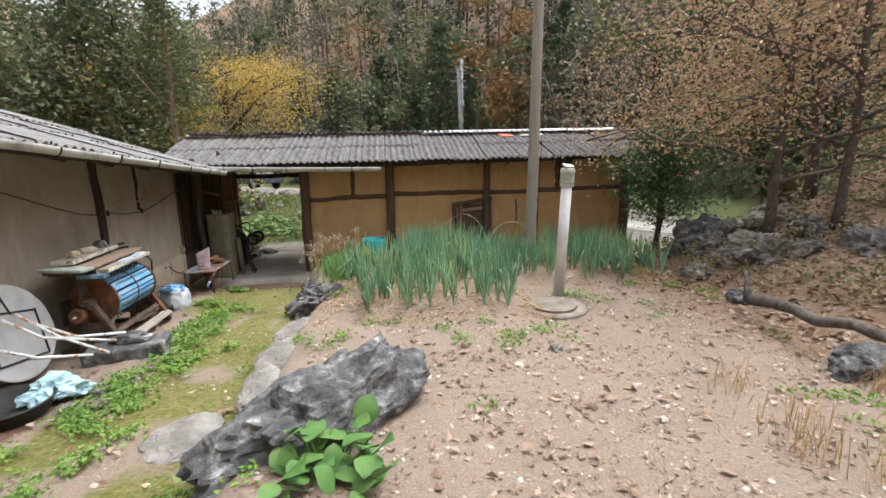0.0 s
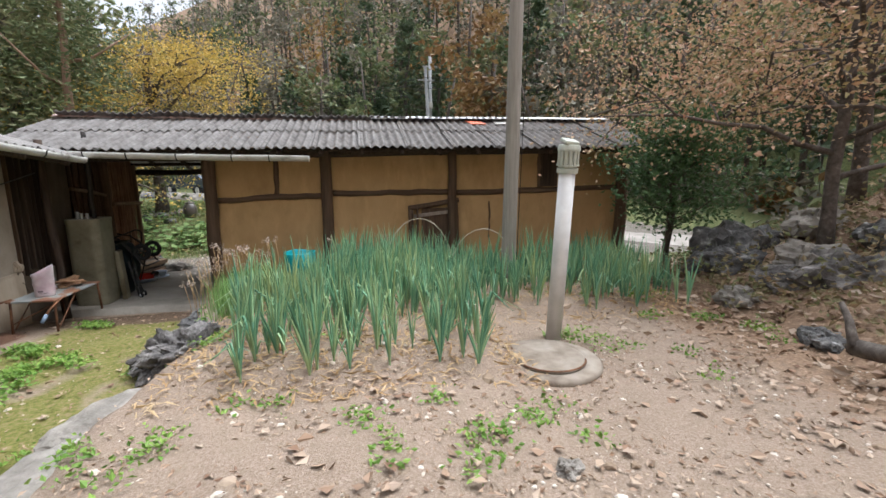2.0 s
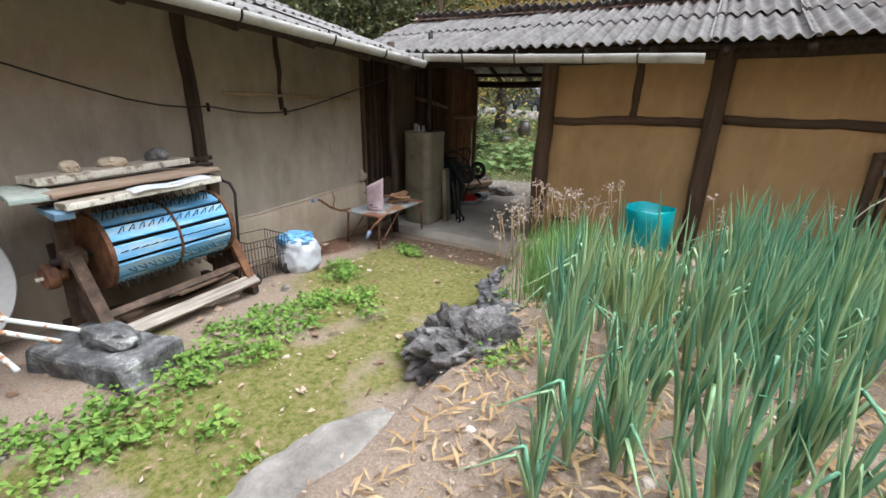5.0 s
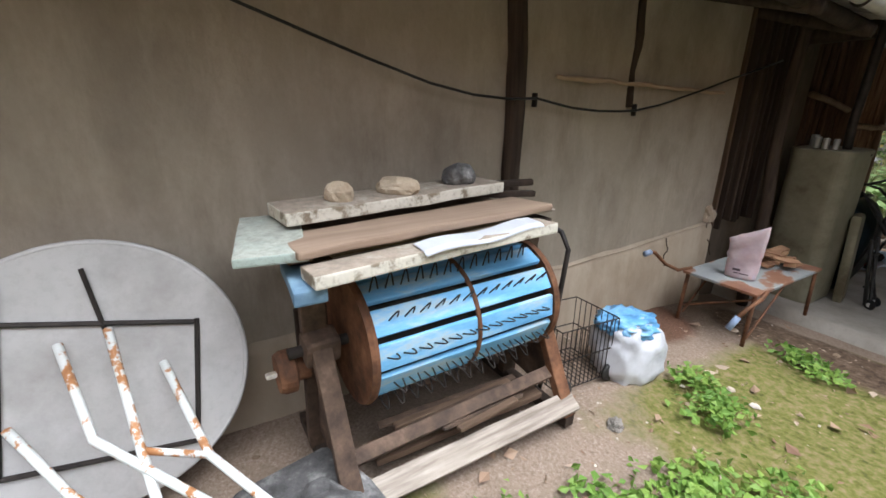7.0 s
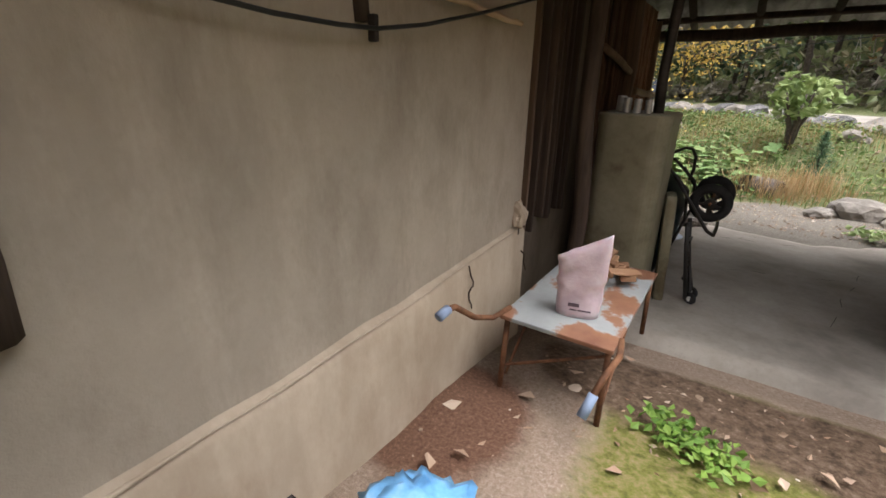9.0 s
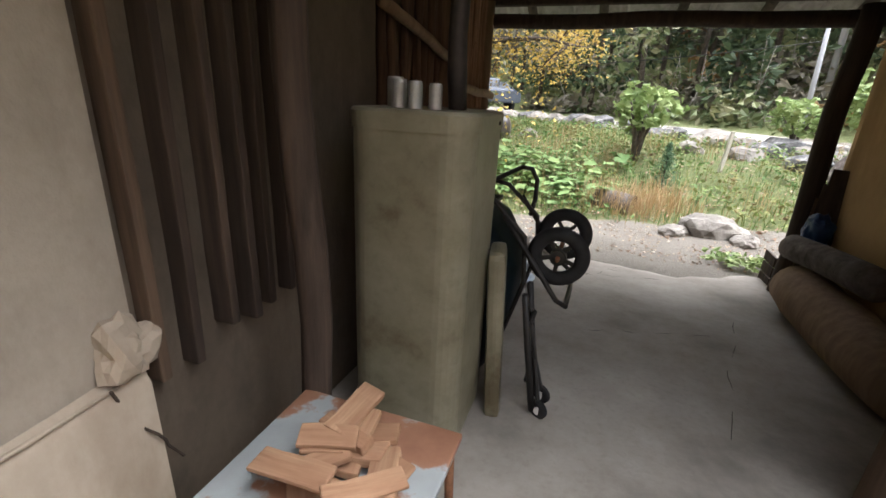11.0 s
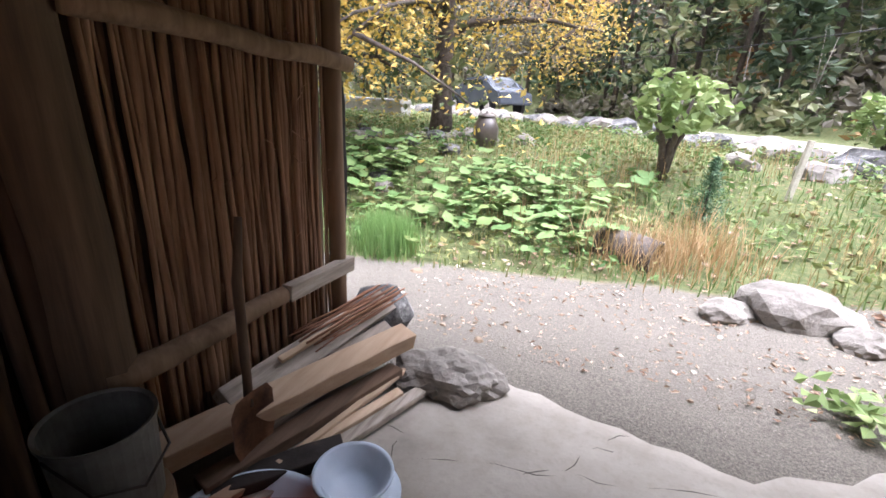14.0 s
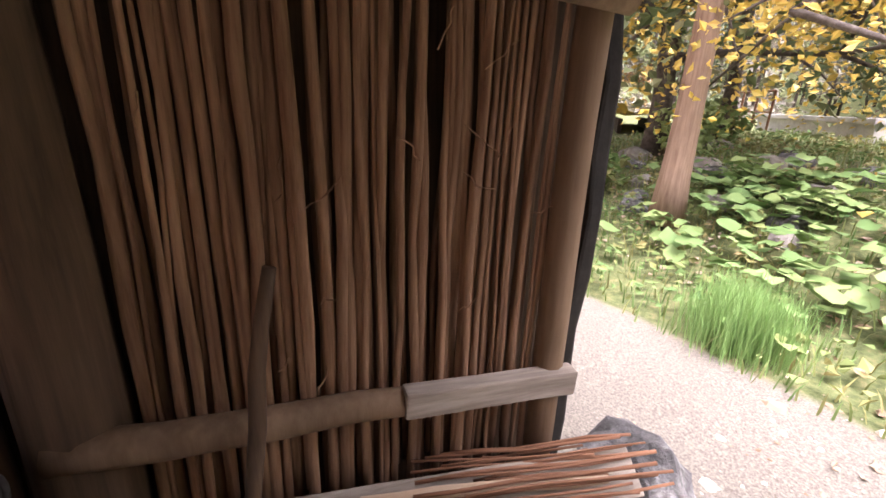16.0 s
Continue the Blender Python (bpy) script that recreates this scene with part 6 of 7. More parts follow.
L_RED = leafy("red_brown_leaves", (0.26, 0.25, 0.11), (0.44, 0.22, 0.13), (0.56, 0.41, 0.29), (0.3, 0.29, 0.11), (0.5, 0.25, 0.18), patch=0.8)
L_EVERGREEN = leafy("evergreen_leaves", (0.04, 0.085, 0.035), (0.085, 0.16, 0.065), (0.16, 0.245, 0.11), rough=0.35, patch=1.2)
L_YELLOW = leafy("yellow_leaves", (0.45, 0.31, 0.06), (0.64, 0.46, 0.09), (0.58, 0.40, 0.13), (0.32, 0.32, 0.09), patch=0.7)
L_GOLD = leafy("golden_leaves", (0.36, 0.24, 0.06), (0.50, 0.33, 0.08), (0.40, 0.30, 0.13), patch=0.6)
L_GREEN = leafy("mid_green_leaves", (0.06, 0.09, 0.04), (0.115, 0.155, 0.07), (0.2, 0.225, 0.1), (0.25, 0.21, 0.13), patch=0.6)
L_LIGHT = leafy("light_green_leaves", (0.15, 0.23, 0.08), (0.26, 0.35, 0.13), (0.38, 0.43, 0.19), patch=1.5)
L_GARDEN = leafy("garden_leaves", (0.055, 0.12, 0.035), (0.1, 0.185, 0.055), (0.17, 0.25, 0.08), (0.26, 0.25, 0.09), (0.25, 0.17, 0.085), patch=1.0, rough=0.7)
L_BLUEGREEN = leafy("blue_green_needles", (0.045, 0.1, 0.055), (0.09, 0.17, 0.09), (0.13, 0.2, 0.1), patch=2)
L_FERN = leafy("feathery_green", (0.13, 0.25, 0.07), (0.25, 0.39, 0.13), patch=2)
L_DRY = leafy("dry_stalks", (0.30, 0.18, 0.08), (0.44, 0.29, 0.14), (0.5, 0.38, 0.22), patch=2)
L_LITTER = leafy("fallen_leaves", (0.15, 0.085, 0.055), (0.27, 0.17, 0.11), (0.38, 0.28, 0.2), (0.48, 0.4, 0.32), patch=2, through=0.05, rough=0.8)
L_PINE = leafy("pine_needles", (0.03, 0.052, 0.028), (0.062, 0.095, 0.048), (0.105, 0.14, 0.07), patch=0.25)
L_WEED = leafy("low_weeds", (0.08, 0.17, 0.03), (0.16, 0.28, 0.05), (0.27, 0.38, 0.08), patch=2)

# trees by the yard
tree("tree", "autumn tree with sparse reddish-brown leaves", (6.3, 6.6, gz(6.3, 6.6) - 0.1), 4.6, 0.085, 17, L_RED, 9000, 0.062, 1, cloud=0.36, fork=0.22, spread=0.85, droop=0.35)
tree("tree", "autumn tree with sparse reddish-brown leaves", (6.75, 5.9, gz(6.75, 5.9) - 0.1), 4.2, 0.075, 12, L_RED, 4600, 0.062, 2, cloud=0.38, fork=0.25, spread=0.85, droop=0.3)
tree("tree", "multi-stemmed tree with brown and green leaves", (8.0, 7.6, gz(8.0, 7.6) - 0.1), 5.2, 0.11, 14, L_RED, 6500, 0.07, 3, cloud=0.45, fork=0.2, spread=0.75, droop=0.3)
tree("tree", "autumn tree with pale dry leaves", (5.6, 8.6, gz(5.6, 8.6) - 0.1), 3.7, 0.06, 9, L_RED, 5000, 0.058, 9, cloud=0.38, fork=0.5, spread=0.8, droop=0.5)
tree("evergreen_shrub", "dense dark green leafy shrub beside the earth house", (5.45, 8.45, gz(5.45, 8.45) - 0.05), 2.3, 0.035, 22, L_EVERGREEN, 7600, 0.075, 4, cloud=0.2, fork=0.3, spread=0.62, category="shrub")
# trees behind the houses
tree("tree", "leafy green tree behind the grey house", (-9.2, 17.5, gz(-9.2, 17.5)), 6.8, 0.17, 20, L_GREEN, 13000, 0.19, 6, cloud=0.6, fork=0.2, spread=0.6)
tree("tree", "leafy green tree behind the grey house", (-12.5, 14.5, gz(-12.5, 14.5)), 7.2, 0.18, 20, L_GREEN, 12000, 0.2, 7, cloud=0.65, fork=0.2, spread=0.6)
tree("tree", "yellow-leaved tree with a forked mossy trunk", (-6.2, 19.0, gz(-6.2, 19.0) - 0.05), 5.6, 0.2, 20, L_YELLOW, 19000, 0.088, 8, cloud=0.42, fork=0.33, spread=0.95, droop=0.75)
tree("tree", "yellow-leaved tree beyond the garden", (-10.5, 20.5, gz(-10.5, 20.5)), 5.2, 0.16, 16, L_YELLOW, 6000, 0.15, 10, cloud=0.5, fork=0.35, spread=0.7, droop=0.4)
# straight red-barked trunk
rt2 = thing("tree", "tall tree with a straight fibrous red-brown trunk", "tree", (-6.75, 15.55, -0.52))
bm = tube(bent((0, 0, 0), (0.12, 0, 7.5), 14, 0.05, 3), [0.2, 0.15, 0.13, 0.12] + [0.115 - 0.006 * i for i in range(11)], 14)
for k, (z, a, l) in enumerate(((2.45, -0.3, 2.2), (2.2, 2.9, 0.35), (3.1, 0.9, 1.8), (3.6, 2.4, 1.8), (4.2, 4.5, 1.6), (4.8, 0.2, 1.5), (5.5, 2.2, 1.3), (6.2, 4.0, 1.0))):
    d = Vector((math.cos(a), math.sin(a), 0.25))
    add_tube(bm, [Vector((0.05, 0, z)), Vector((0.05, 0, z)) + d * l * 0.4, Vector((0.05, 0, z)) + d * l + Vector((0, 0, 0.3 * l))], [0.055, 0.04, 0.012], 8)
part("trunk", bm, RED_BARK, rt2, smooth=True)
nr = np.random.default_rng(31)
n = 3500
zz = nr.uniform(2.6, 7.6, n)
rr = nr.uniform(0.3, 1, n) * (8.2 - zz) * 0.38
aa = nr.uniform(0, 6.28, n)
vv, ff = leaf_quads(np.stack([rr * np.cos(aa), rr * np.sin(aa), zz], 1), 0.17, nr, 0.6, 0.35)
part("crown", soup("crown", vv, ff, L_GREEN), None, rt2, "feathery green crown")

# shrubs in the garden
def shrub(label, at, height, radius, leaves, size, mat, seed, stem=0.03, squash=0.7, aspect=0.75):
    nr = np.random.default_rng(seed)
    s = thing("shrub", label, "shrub", at)
    bm = bmesh.new()
    for k in range(5):
        a = k * 1.3
        add_tube(bm, [(0, 0, 0), (0.08 * math.cos(a), 0.08 * math.sin(a), height * 0.4), (radius * 0.6 * math.cos(a), radius * 0.6 * math.sin(a), height * 0.85)], [stem, stem * 0.7, stem * 0.3], 7)
    part("stem", bm, BARK, s, smooth=True)
    d = nr.normal(size=(leaves, 3))
    d /= np.linalg.norm(d, axis=1)[:, None]
    d *= (nr.uniform(0.35, 1, leaves) ** 0.5)[:, None] * (1 + 0.3 * np.sin(d[:, :1] * 5 + seed) * np.cos(d[:, 1:2] * 4))
    c = d * np.array([radius, radius, radius * squash]) + np.array([0, 0, height * 0.8])
    vv, ff = leaf_quads(c, size, nr, 0.45, aspect)
    part("foliage", soup("foliage", vv, ff, mat), None, s, "large soft leaves")
    return s


shrub("young big-leaved tree with light green leaves", (-2.25, 17.3, gz(-2.25, 17.3) - 0.1), 1.3, 0.55, 340, 0.17, L_LIGHT, 3, 0.055)
shrub("light green leafy bush by the lane", (2.6, 20.5, gz(2.6, 20.5)), 1.3, 0.8, 500, 0.2, L_LIGHT, 4)
shrub("light green leafy bush by the lane", (0.9, 19.5, gz(0.9, 19.5)), 0.9, 0.55, 350, 0.16, L_LIGHT, 5)
shrub("low yellow-green leafy garden bush", (-8.6, 17.6, gz(-8.6, 17.6)), 0.6, 0.5, 350, 0.13, L_LIGHT, 6)
shrub("low green leafy garden bush", (-8.2, 15.6, gz(-8.2, 15.6)), 0.5, 0.45, 350, 0.13, L_GARDEN, 7)
shrub("low green leafy garden bush", (-9.6, 19.4, gz(-9.6, 19.4)), 0.5, 0.5, 300, 0.13, L_GARDEN, 8)
nr = np.random.default_rng(41)
for at, h in (((-1.85, 16.1), 0.75),):
    n = 1500
    zz = nr.uniform(0.05, 1, n)
    rr = nr.uniform(0.05, 1, n) * (1.08 - zz) * 0.36 * (0.6 + 0.4 * np.sin(zz * 26) ** 2)
    aa = nr.uniform(0, 6.28, n)
    s = thing("young_conifer", "small blue-green young conifer in the garden", "conifer", (*at, gz(*at) - 0.03))
    part("stem", tube([(0, 0, 0), (0, 0, h)], [0.02, 0.005], 6), BARK, s)
    vv, ff = leaf_quads(np.stack([rr * np.cos(aa), rr * np.sin(aa), zz * h], 1), 0.075, nr, 0.5, 0.14)
    part("foliage", soup("foliage", vv, ff, L_BLUEGREEN), None, s)

# burdock by the boulder, with large leaves
def big_leaf(size):
    """A broad wavy leaf on its stalk, base at the origin, along +x."""
    bm = bmesh.new()
    rows = []
    for i in range(7):
        u = i / 6
        w = size * 0.42 * math.sin(math.pi * min(1, u * 0.93 + 0.07)) ** 0.7
        rows.append([bm.verts.new((size * u, k * w, 0.12 * size * math.sin(u * 2.6) + 0.1 * abs(k) * w + 0.03 * size * math.sin(7 * u + 3 * k))) for k in (-1, -0.5, 0, 0.5, 1)])
    for r_, s_ in zip(rows, rows[1:]):
        for k in range(4):
            bm.faces.new((r_[k], r_[k + 1], s_[k + 1], s_[k]))
    return bm


BROAD = leafy("broad_green_leaf", (0.055, 0.13, 0.03), (0.10, 0.2, 0.05), (0.2, 0.28, 0.07), patch=6, through=0.12)
bd = thing("broad_leaved_plant", "broad-leaved green plant growing beside the boulder", "plant", (-0.36, 2.3, gz(-0.36, 2.3) - 0.02))
leaf_me = [mesh_of("leaf", big_leaf(s_), BROAD, True) for s_ in (0.12, 0.15, 0.19)]
rnd = random.Random(3)
for k in range(40):
    a = rnd.uniform(0, 360)
    q = Vector((rnd.uniform(-0.28, 0.3), rnd.uniform(-0.3, 0.25), rnd.uniform(0.03, 0.22)))
    lf = new("leaf", leaf_me[k % 3])
    lf.parent, lf.matrix_basis = bd, pose(q.x, q.y, q.z, rnd.uniform(-25, 25), rnd.uniform(-50, 5), a)
    part("stalk", tube([(q.x * 0.3, q.y * 0.3, -0.02), (q.x, q.y, q.z)], 0.005, 5), BROAD, bd)

# ---- scattered growth ----
def blades(points, height, width, rng, lean=0.35):
    """Grass blades: two-part tapered strips."""
    p = np.asarray(points, float)
    n = len(p)
    a = rng.uniform(0, 2 * np.pi, n)
    h = height * rng.uniform(0.5, 1.2, n)
    side = np.stack([np.cos(a), np.sin(a), np.zeros(n)], 1) * width / 2
    out = np.stack([-np.sin(a), np.cos(a), np.zeros(n)], 1) * (h * lean * rng.uniform(-1, 1, n))[:, None]
    up = np.stack([np.zeros(n), np.zeros(n), h], 1)
    v = np.stack([p - side, p + side, p + side * 0.8 + up * 0.6 + out * 0.4, p - side * 0.8 + up * 0.6 + out * 0.4, p + up + out], 1)
    i = np.arange(n)[:, None] * 5
    f = [tuple(r) for r in (i + np.array([0, 1, 2, 3])).tolist()] + [tuple(r) for r in (i + np.array([3, 2, 4])).tolist()]
    return v.reshape(-1, 3), f


def lay(xy, lift=0.0):
    z = ground_parts(xy[:, 0], xy[:, 1])[0]
    return np.column_stack([xy, z + lift])


def scatter(nr, n, x0, x1, y0, y1, keep=None):
    xy = np.column_stack([nr.uniform(x0, x1, n), nr.uniform(y0, y1, n)])
    return xy if keep is None else xy[keep(xy[:, 0], xy[:, 1])]


def clumps(nr, centres, each, radius):
    c = np.repeat(np.asarray(centres, float), each, 0)
    return c + nr.normal(size=c.shape) * radius


nr = np.random.default_rng(77)
# weeds along the moss strip by the machine and the yard's edges
cs = [(-2.55 + 0.3 * nr.normal() * 0.4, y) for y in np.arange(3.6, 6.9, 0.11)] + [(-2.35 + nr.normal() * 0.25, y) for y in np.arange(2.2, 6.8, 0.13)] + [(-2.85, 7.25), (-2.8, 7.1), (-3.05, 7.35), (-2.75, 8.25), (-2.9, 8.35)] * 2
xy = clumps(nr, cs, 60, 0.07)
vv, ff = leaf_quads(lay(xy, 0.02) + np.column_stack([np.zeros((len(xy), 2)), nr.uniform(0, 0.06, len(xy))]), 0.045, nr, 0.6, 0.7)
tagged(new("weeds", soup("weeds", vv, ff, L_WEED)), "low bright green weeds along the moss", "weeds", kind="stuff")
cs = scatter(nr, 120, -1.6, 4.6, 1.5, 8.8, lambda x, y: ((x > 2.6) & (y > 6.0)) | (x < -0.4) | (nr.random(len(x)) < 0.12))
cs = np.vstack([cs, clumps(nr, [(2.6, 5.9), (2.8, 5.75), (4.3, 6.2), (4.6, 5.6), (4.0, 6.9), (3.3, 2.6), (3.6, 2.2), (3.0, 2.0), (1.3, 4.3), (1.7, 4.5), (0.6, 4.4), (-0.6, 4.6)], 4, 0.15)])
xy = clumps(nr, cs, 32, 0.07)
vv, ff = leaf_quads(lay(xy, 0.015) + np.column_stack([np.zeros((len(xy), 2)), nr.uniform(0, 0.05, len(xy))]), 0.04, nr, 0.6, 0.6)
tagged(new("weeds", soup("weeds", vv, ff, L_WEED)), "scattered small green weeds on bare earth", "weeds", kind="stuff")
# grass at the bed's left edge and by the bank
cs = clumps(nr, [(-0.95, 7.9), (-0.8, 7.5), (-0.7, 7.1), (-0.9, 8.2), (-0.75, 7.7), (-0.5, 7.4)], 500, 0.14)
vv, ff = blades(lay(cs), 0.3, 0.008, nr, 0.5)
tagged(new("grass", soup("grass", vv, ff, L_FERN)), "feathery pale green grass at the bed's edge", "grass", kind="stuff")
cs = clumps(nr, np.column_stack([nr.uniform(2.4, 4.4, 18), nr.uniform(1.3, 3.0, 18)]), 40, 0.1)
vv, ff = blades(lay(cs), 0.28, 0.006, nr, 1.0)
tagged(new("grass", soup("grass", vv, ff, L_DRY)), "dry straw-coloured grass stems", "grass", kind="stuff")
# straw and dead leaves in the onion bed
xy = np.vstack([scatter(nr, 3600, -0.9, 2.0, 4.95, 8.5), scatter(nr, 1800, 1.8, 4.6, 6.4, 8.5)])
vv, ff = leaf_quads(lay(xy, 0.02), 0.11, nr, 0.9, 0.12, 0.6)
tagged(new("straw", soup("straw", vv, ff, L_DRY)), "dry straw scattered in the onion bed", "straw", kind="stuff")
# dried flower heads before the passage
V0, F0 = [], []
pts = np.vstack([np.column_stack([nr.uniform(-1.55, -0.55, 42), nr.uniform(8.1, 8.8, 42)]), np.column_stack([nr.uniform(-1.55, -1.1, 12), nr.uniform(7.2, 8.2, 12)]), np.column_stack([nr.uniform(0.2, 1.2, 14), nr.uniform(8.4, 8.8, 14)])])
bm = bmesh.new()
heads = []
for x, y in pts:
    h = nr.uniform(0.3, 0.62)
    e = Vector((x + nr.normal() * 0.06, y + nr.normal() * 0.06, gz(x, y) + h))
    add_tube(bm, [(x, y, gz(x, y)), ((x + e.x) / 2 + 0.01, (y + e.y) / 2, gz(x, y) + h * 0.55), e], 0.0035, 4)
    heads.append(np.array(e) + nr.normal(size=(16, 3)) * 0.026)
vv, ff = leaf_quads(np.vstack(heads), 0.026, nr, 0, 0.6)
DRY_FLOWER = leafy("dried_flower_heads", (0.36, 0.26, 0.2), (0.5, 0.4, 0.33), (0.6, 0.52, 0.45), patch=2)
tagged(new("dried_flower_heads", soup("heads", vv, ff, DRY_FLOWER)), "pinkish-brown dried flower heads", "flowers", kind="stuff")
solo("dried_stalks", bm, L_DRY, "dry pale flower stalks by the passage", "stalks", "stuff", smooth=True)

# fallen leaves
xy = np.vstack([scatter(nr, 1500, 3.2, 8.5, 1.0, 8.5), scatter(nr, 500, 0.2, 4.2, 1.0, 5.2), scatter(nr, 200, -3.8, 0.2, 2.0, 9.0), scatter(nr, 1400, -9, 1, 14.4, 19)])
vv, ff = leaf_quads(lay(xy, 0.025), 0.065, nr, 0.85, 0.7, 0.5)
tagged(new("fallen_leaves", soup("leaves", vv, ff, L_LITTER)), "brown and tan fallen leaves", "leaves", kind="stuff")


xy = np.vstack([scatter(nr, 9000, -0.9, 4.8, 1.0, 6.4), scatter(nr, 1200, -3.6, -1.0, 2.2, 8.9), scatter(nr, 1500, -3.9, -0.6, 12.9, 15.0)])
vv, ff = leaf_quads(lay(xy, 0.012), 0.03, nr, 0.85, 0.45, 0.8)
tagged(new("leaf_crumbs", soup("crumbs", vv, ff, L_LITTER)), "crumbled dry leaf bits on the earth", "leaves", kind="stuff")
cs = clumps(nr, [(-1.38, 12.95), (-1.25, 13.05), (-1.5, 13.1)], 45, 0.09)
vv, ff = leaf_quads(lay(cs, 0.05) + np.column_stack([np.zeros((len(cs), 2)), nr.uniform(0, 0.08, len(cs))]), 0.08, nr, 0.5, 0.7)
tagged(new("weeds", soup("weeds", vv, ff, L_LIGHT)), "light green weeds at the passage mouth", "weeds", kind="stuff")


# undergrowth and deep litter on the bank
cs = scatter(nr, 70, 4.9, 9.0, 3.6, 8.6)
xy = clumps(nr, cs, 70, 0.2)
hh = nr.uniform(0, 1, len(xy)) ** 1.5 * 0.34
vv, ff = leaf_quads(lay(xy, 0.02) + np.column_stack([np.zeros((len(xy), 2)), hh]), 0.075, nr, 0.4, 0.6)
tagged(new("undergrowth", soup("undergrowth", vv, ff, leafy("bank_undergrowth", (0.10, 0.13, 0.05), (0.19, 0.17, 0.08), (0.28, 0.19, 0.12), (0.16, 0.22, 0.08), patch=1.2))), "mixed brown and green undergrowth on the bank", "undergrowth", kind="stuff")
xy = scatter(nr, 2600, 4.2, 9.0, 2.0, 8.5)
vv, ff = leaf_quads(lay(xy, 0.03), 0.095, nr, 0.8, 0.65, 0.5)
tagged(new("fallen_leaves", soup("bank_leaves", vv, ff, L_LITTER)), "deep tan fallen leaves on the bank", "leaves", kind="stuff")
for k, (x, y, s_) in enumerate(((5.9, 6.4, 0.4), (6.6, 6.2, 0.35), (5.0, 6.5, 0.25), (5.7, 7.3, 0.4), (6.9, 7.2, 0.45), (4.75, 5.3, 0.2))):
    rock((s_, s_ * 0.75, s_ * 0.7), (x, y, gz(x, y) + 0.08 * s_), 50 * k, 120 + k, ROCK if k % 2 else PALE_ROCK, "rough grey stone on the littered bank")


# small stones in the earth: one low faceted pebble shape, many times
def pebbles(xy, size, rng, flat=0.5):
    base = np.array([(math.cos(a), math.sin(a), 0) for a in np.arange(5) * 1.2566] + [(0.6 * math.cos(a), 0.6 * math.sin(a), 0.8) for a in np.arange(5) * 1.2566 + 0.6])
    faces = [(k, (k + 1) % 5, 5 + k) for k in range(5)] + [((k + 1) % 5, 5 + (k + 1) % 5, 5 + k) for k in range(5)] + [(5, 6, 7, 8, 9)]
    n = len(xy)
    s = size * rng.lognormal(0, 0.62, n)
    a = rng.uniform(0, 6.28, n)
    c, s_ = np.cos(a)[:, None], np.sin(a)[:, None]
    b = base[None] * (1 + 0.25 * rng.uniform(-1, 1, (n, 10, 1)))
    X = (b[..., 0] * c - b[..., 1] * s_ * 0.7) * s[:, None]
    Y = (b[..., 0] * s_ + b[..., 1] * c * 0.7) * s[:, None]
    Z = b[..., 2] * s[:, None] * flat
    p = lay(np.asarray(xy), -0.003)
    v = np.stack([X + p[:, :1], Y + p[:, 1:2], Z + p[:, 2:3]], -1).reshape(-1, 3)
    f = [tuple(q + 10 * i for q in fc) for i in range(n) for fc in faces]
    return v, f


PEBBLE = Mat("pebbles", 0.9, spec=0.2)
PEBBLE.color(PEBBLE.ramp(PEBBLE.island(), (0.1, (0.17, 0.12, 0.08)), (0.5, (0.34, 0.26, 0.19)), (0.9, (0.55, 0.49, 0.42))))
PEBBLE.bump(PEBBLE.noise(90, 4, 0.6), 0.3, 0.004)
PEBBLE = PEBBLE.m
xy = np.vstack([scatter(nr, 5200, -0.8, 4.6, 0.9, 5.6), scatter(nr, 700, -0.8, 4.6, 5.0, 8.6), scatter(nr, 500, -3.8, -1.0, 2.0, 8.9), scatter(nr, 800, -4.4, 0.5, 12.9, 14.4)])
vv, ff = pebbles(xy, 0.0098, nr)
tagged(new("pebbles", soup("pebbles", vv, ff, PEBBLE)), "small stones trodden into the earth", "stones", kind="stuff")
# ---- garden beyond the passage ----
# broad-leaved cover, on short stems
nr = np.random.default_rng(5)
xy = scatter(nr, 13000, -10.5, 2.5, 13.8, 22.0, lambda x, y: (y > 14.25 + 0.22 * np.clip(x + 3.5, -3, 5)) & (road_side(x, y) < -1.9))
dens = np.array([noise.noise(Vector((x * 0.7, y * 0.7, 0))) for x, y in xy])
low = xy[dens > -0.3]
vv, ff = leaf_quads(lay(low, 0.05) + np.column_stack([np.zeros((len(low), 2)), nr.uniform(0, 0.16, len(low))]), 0.08, nr, 0.7, 0.62, 0.5)
tagged(new("garden_leaves", soup("garden_leaves", vv, ff, L_GARDEN)), "broad green leaves covering the garden", "leaves", kind="stuff")
xy = scatter(nr, 17000, -11, 4, 13.7, 23.5, lambda x, y: (y > 14.1 + 0.22 * np.clip(x + 3.5, -3, 5)) & (road_side(x, y) < -1.6))
vv, ff = blades(lay(xy), 0.15, 0.012, nr, 0.7)
tagged(new("garden_grass", soup("garden_grass", vv, ff, L_GARDEN)), "mixed yellow-green garden grass", "grass", kind="stuff")
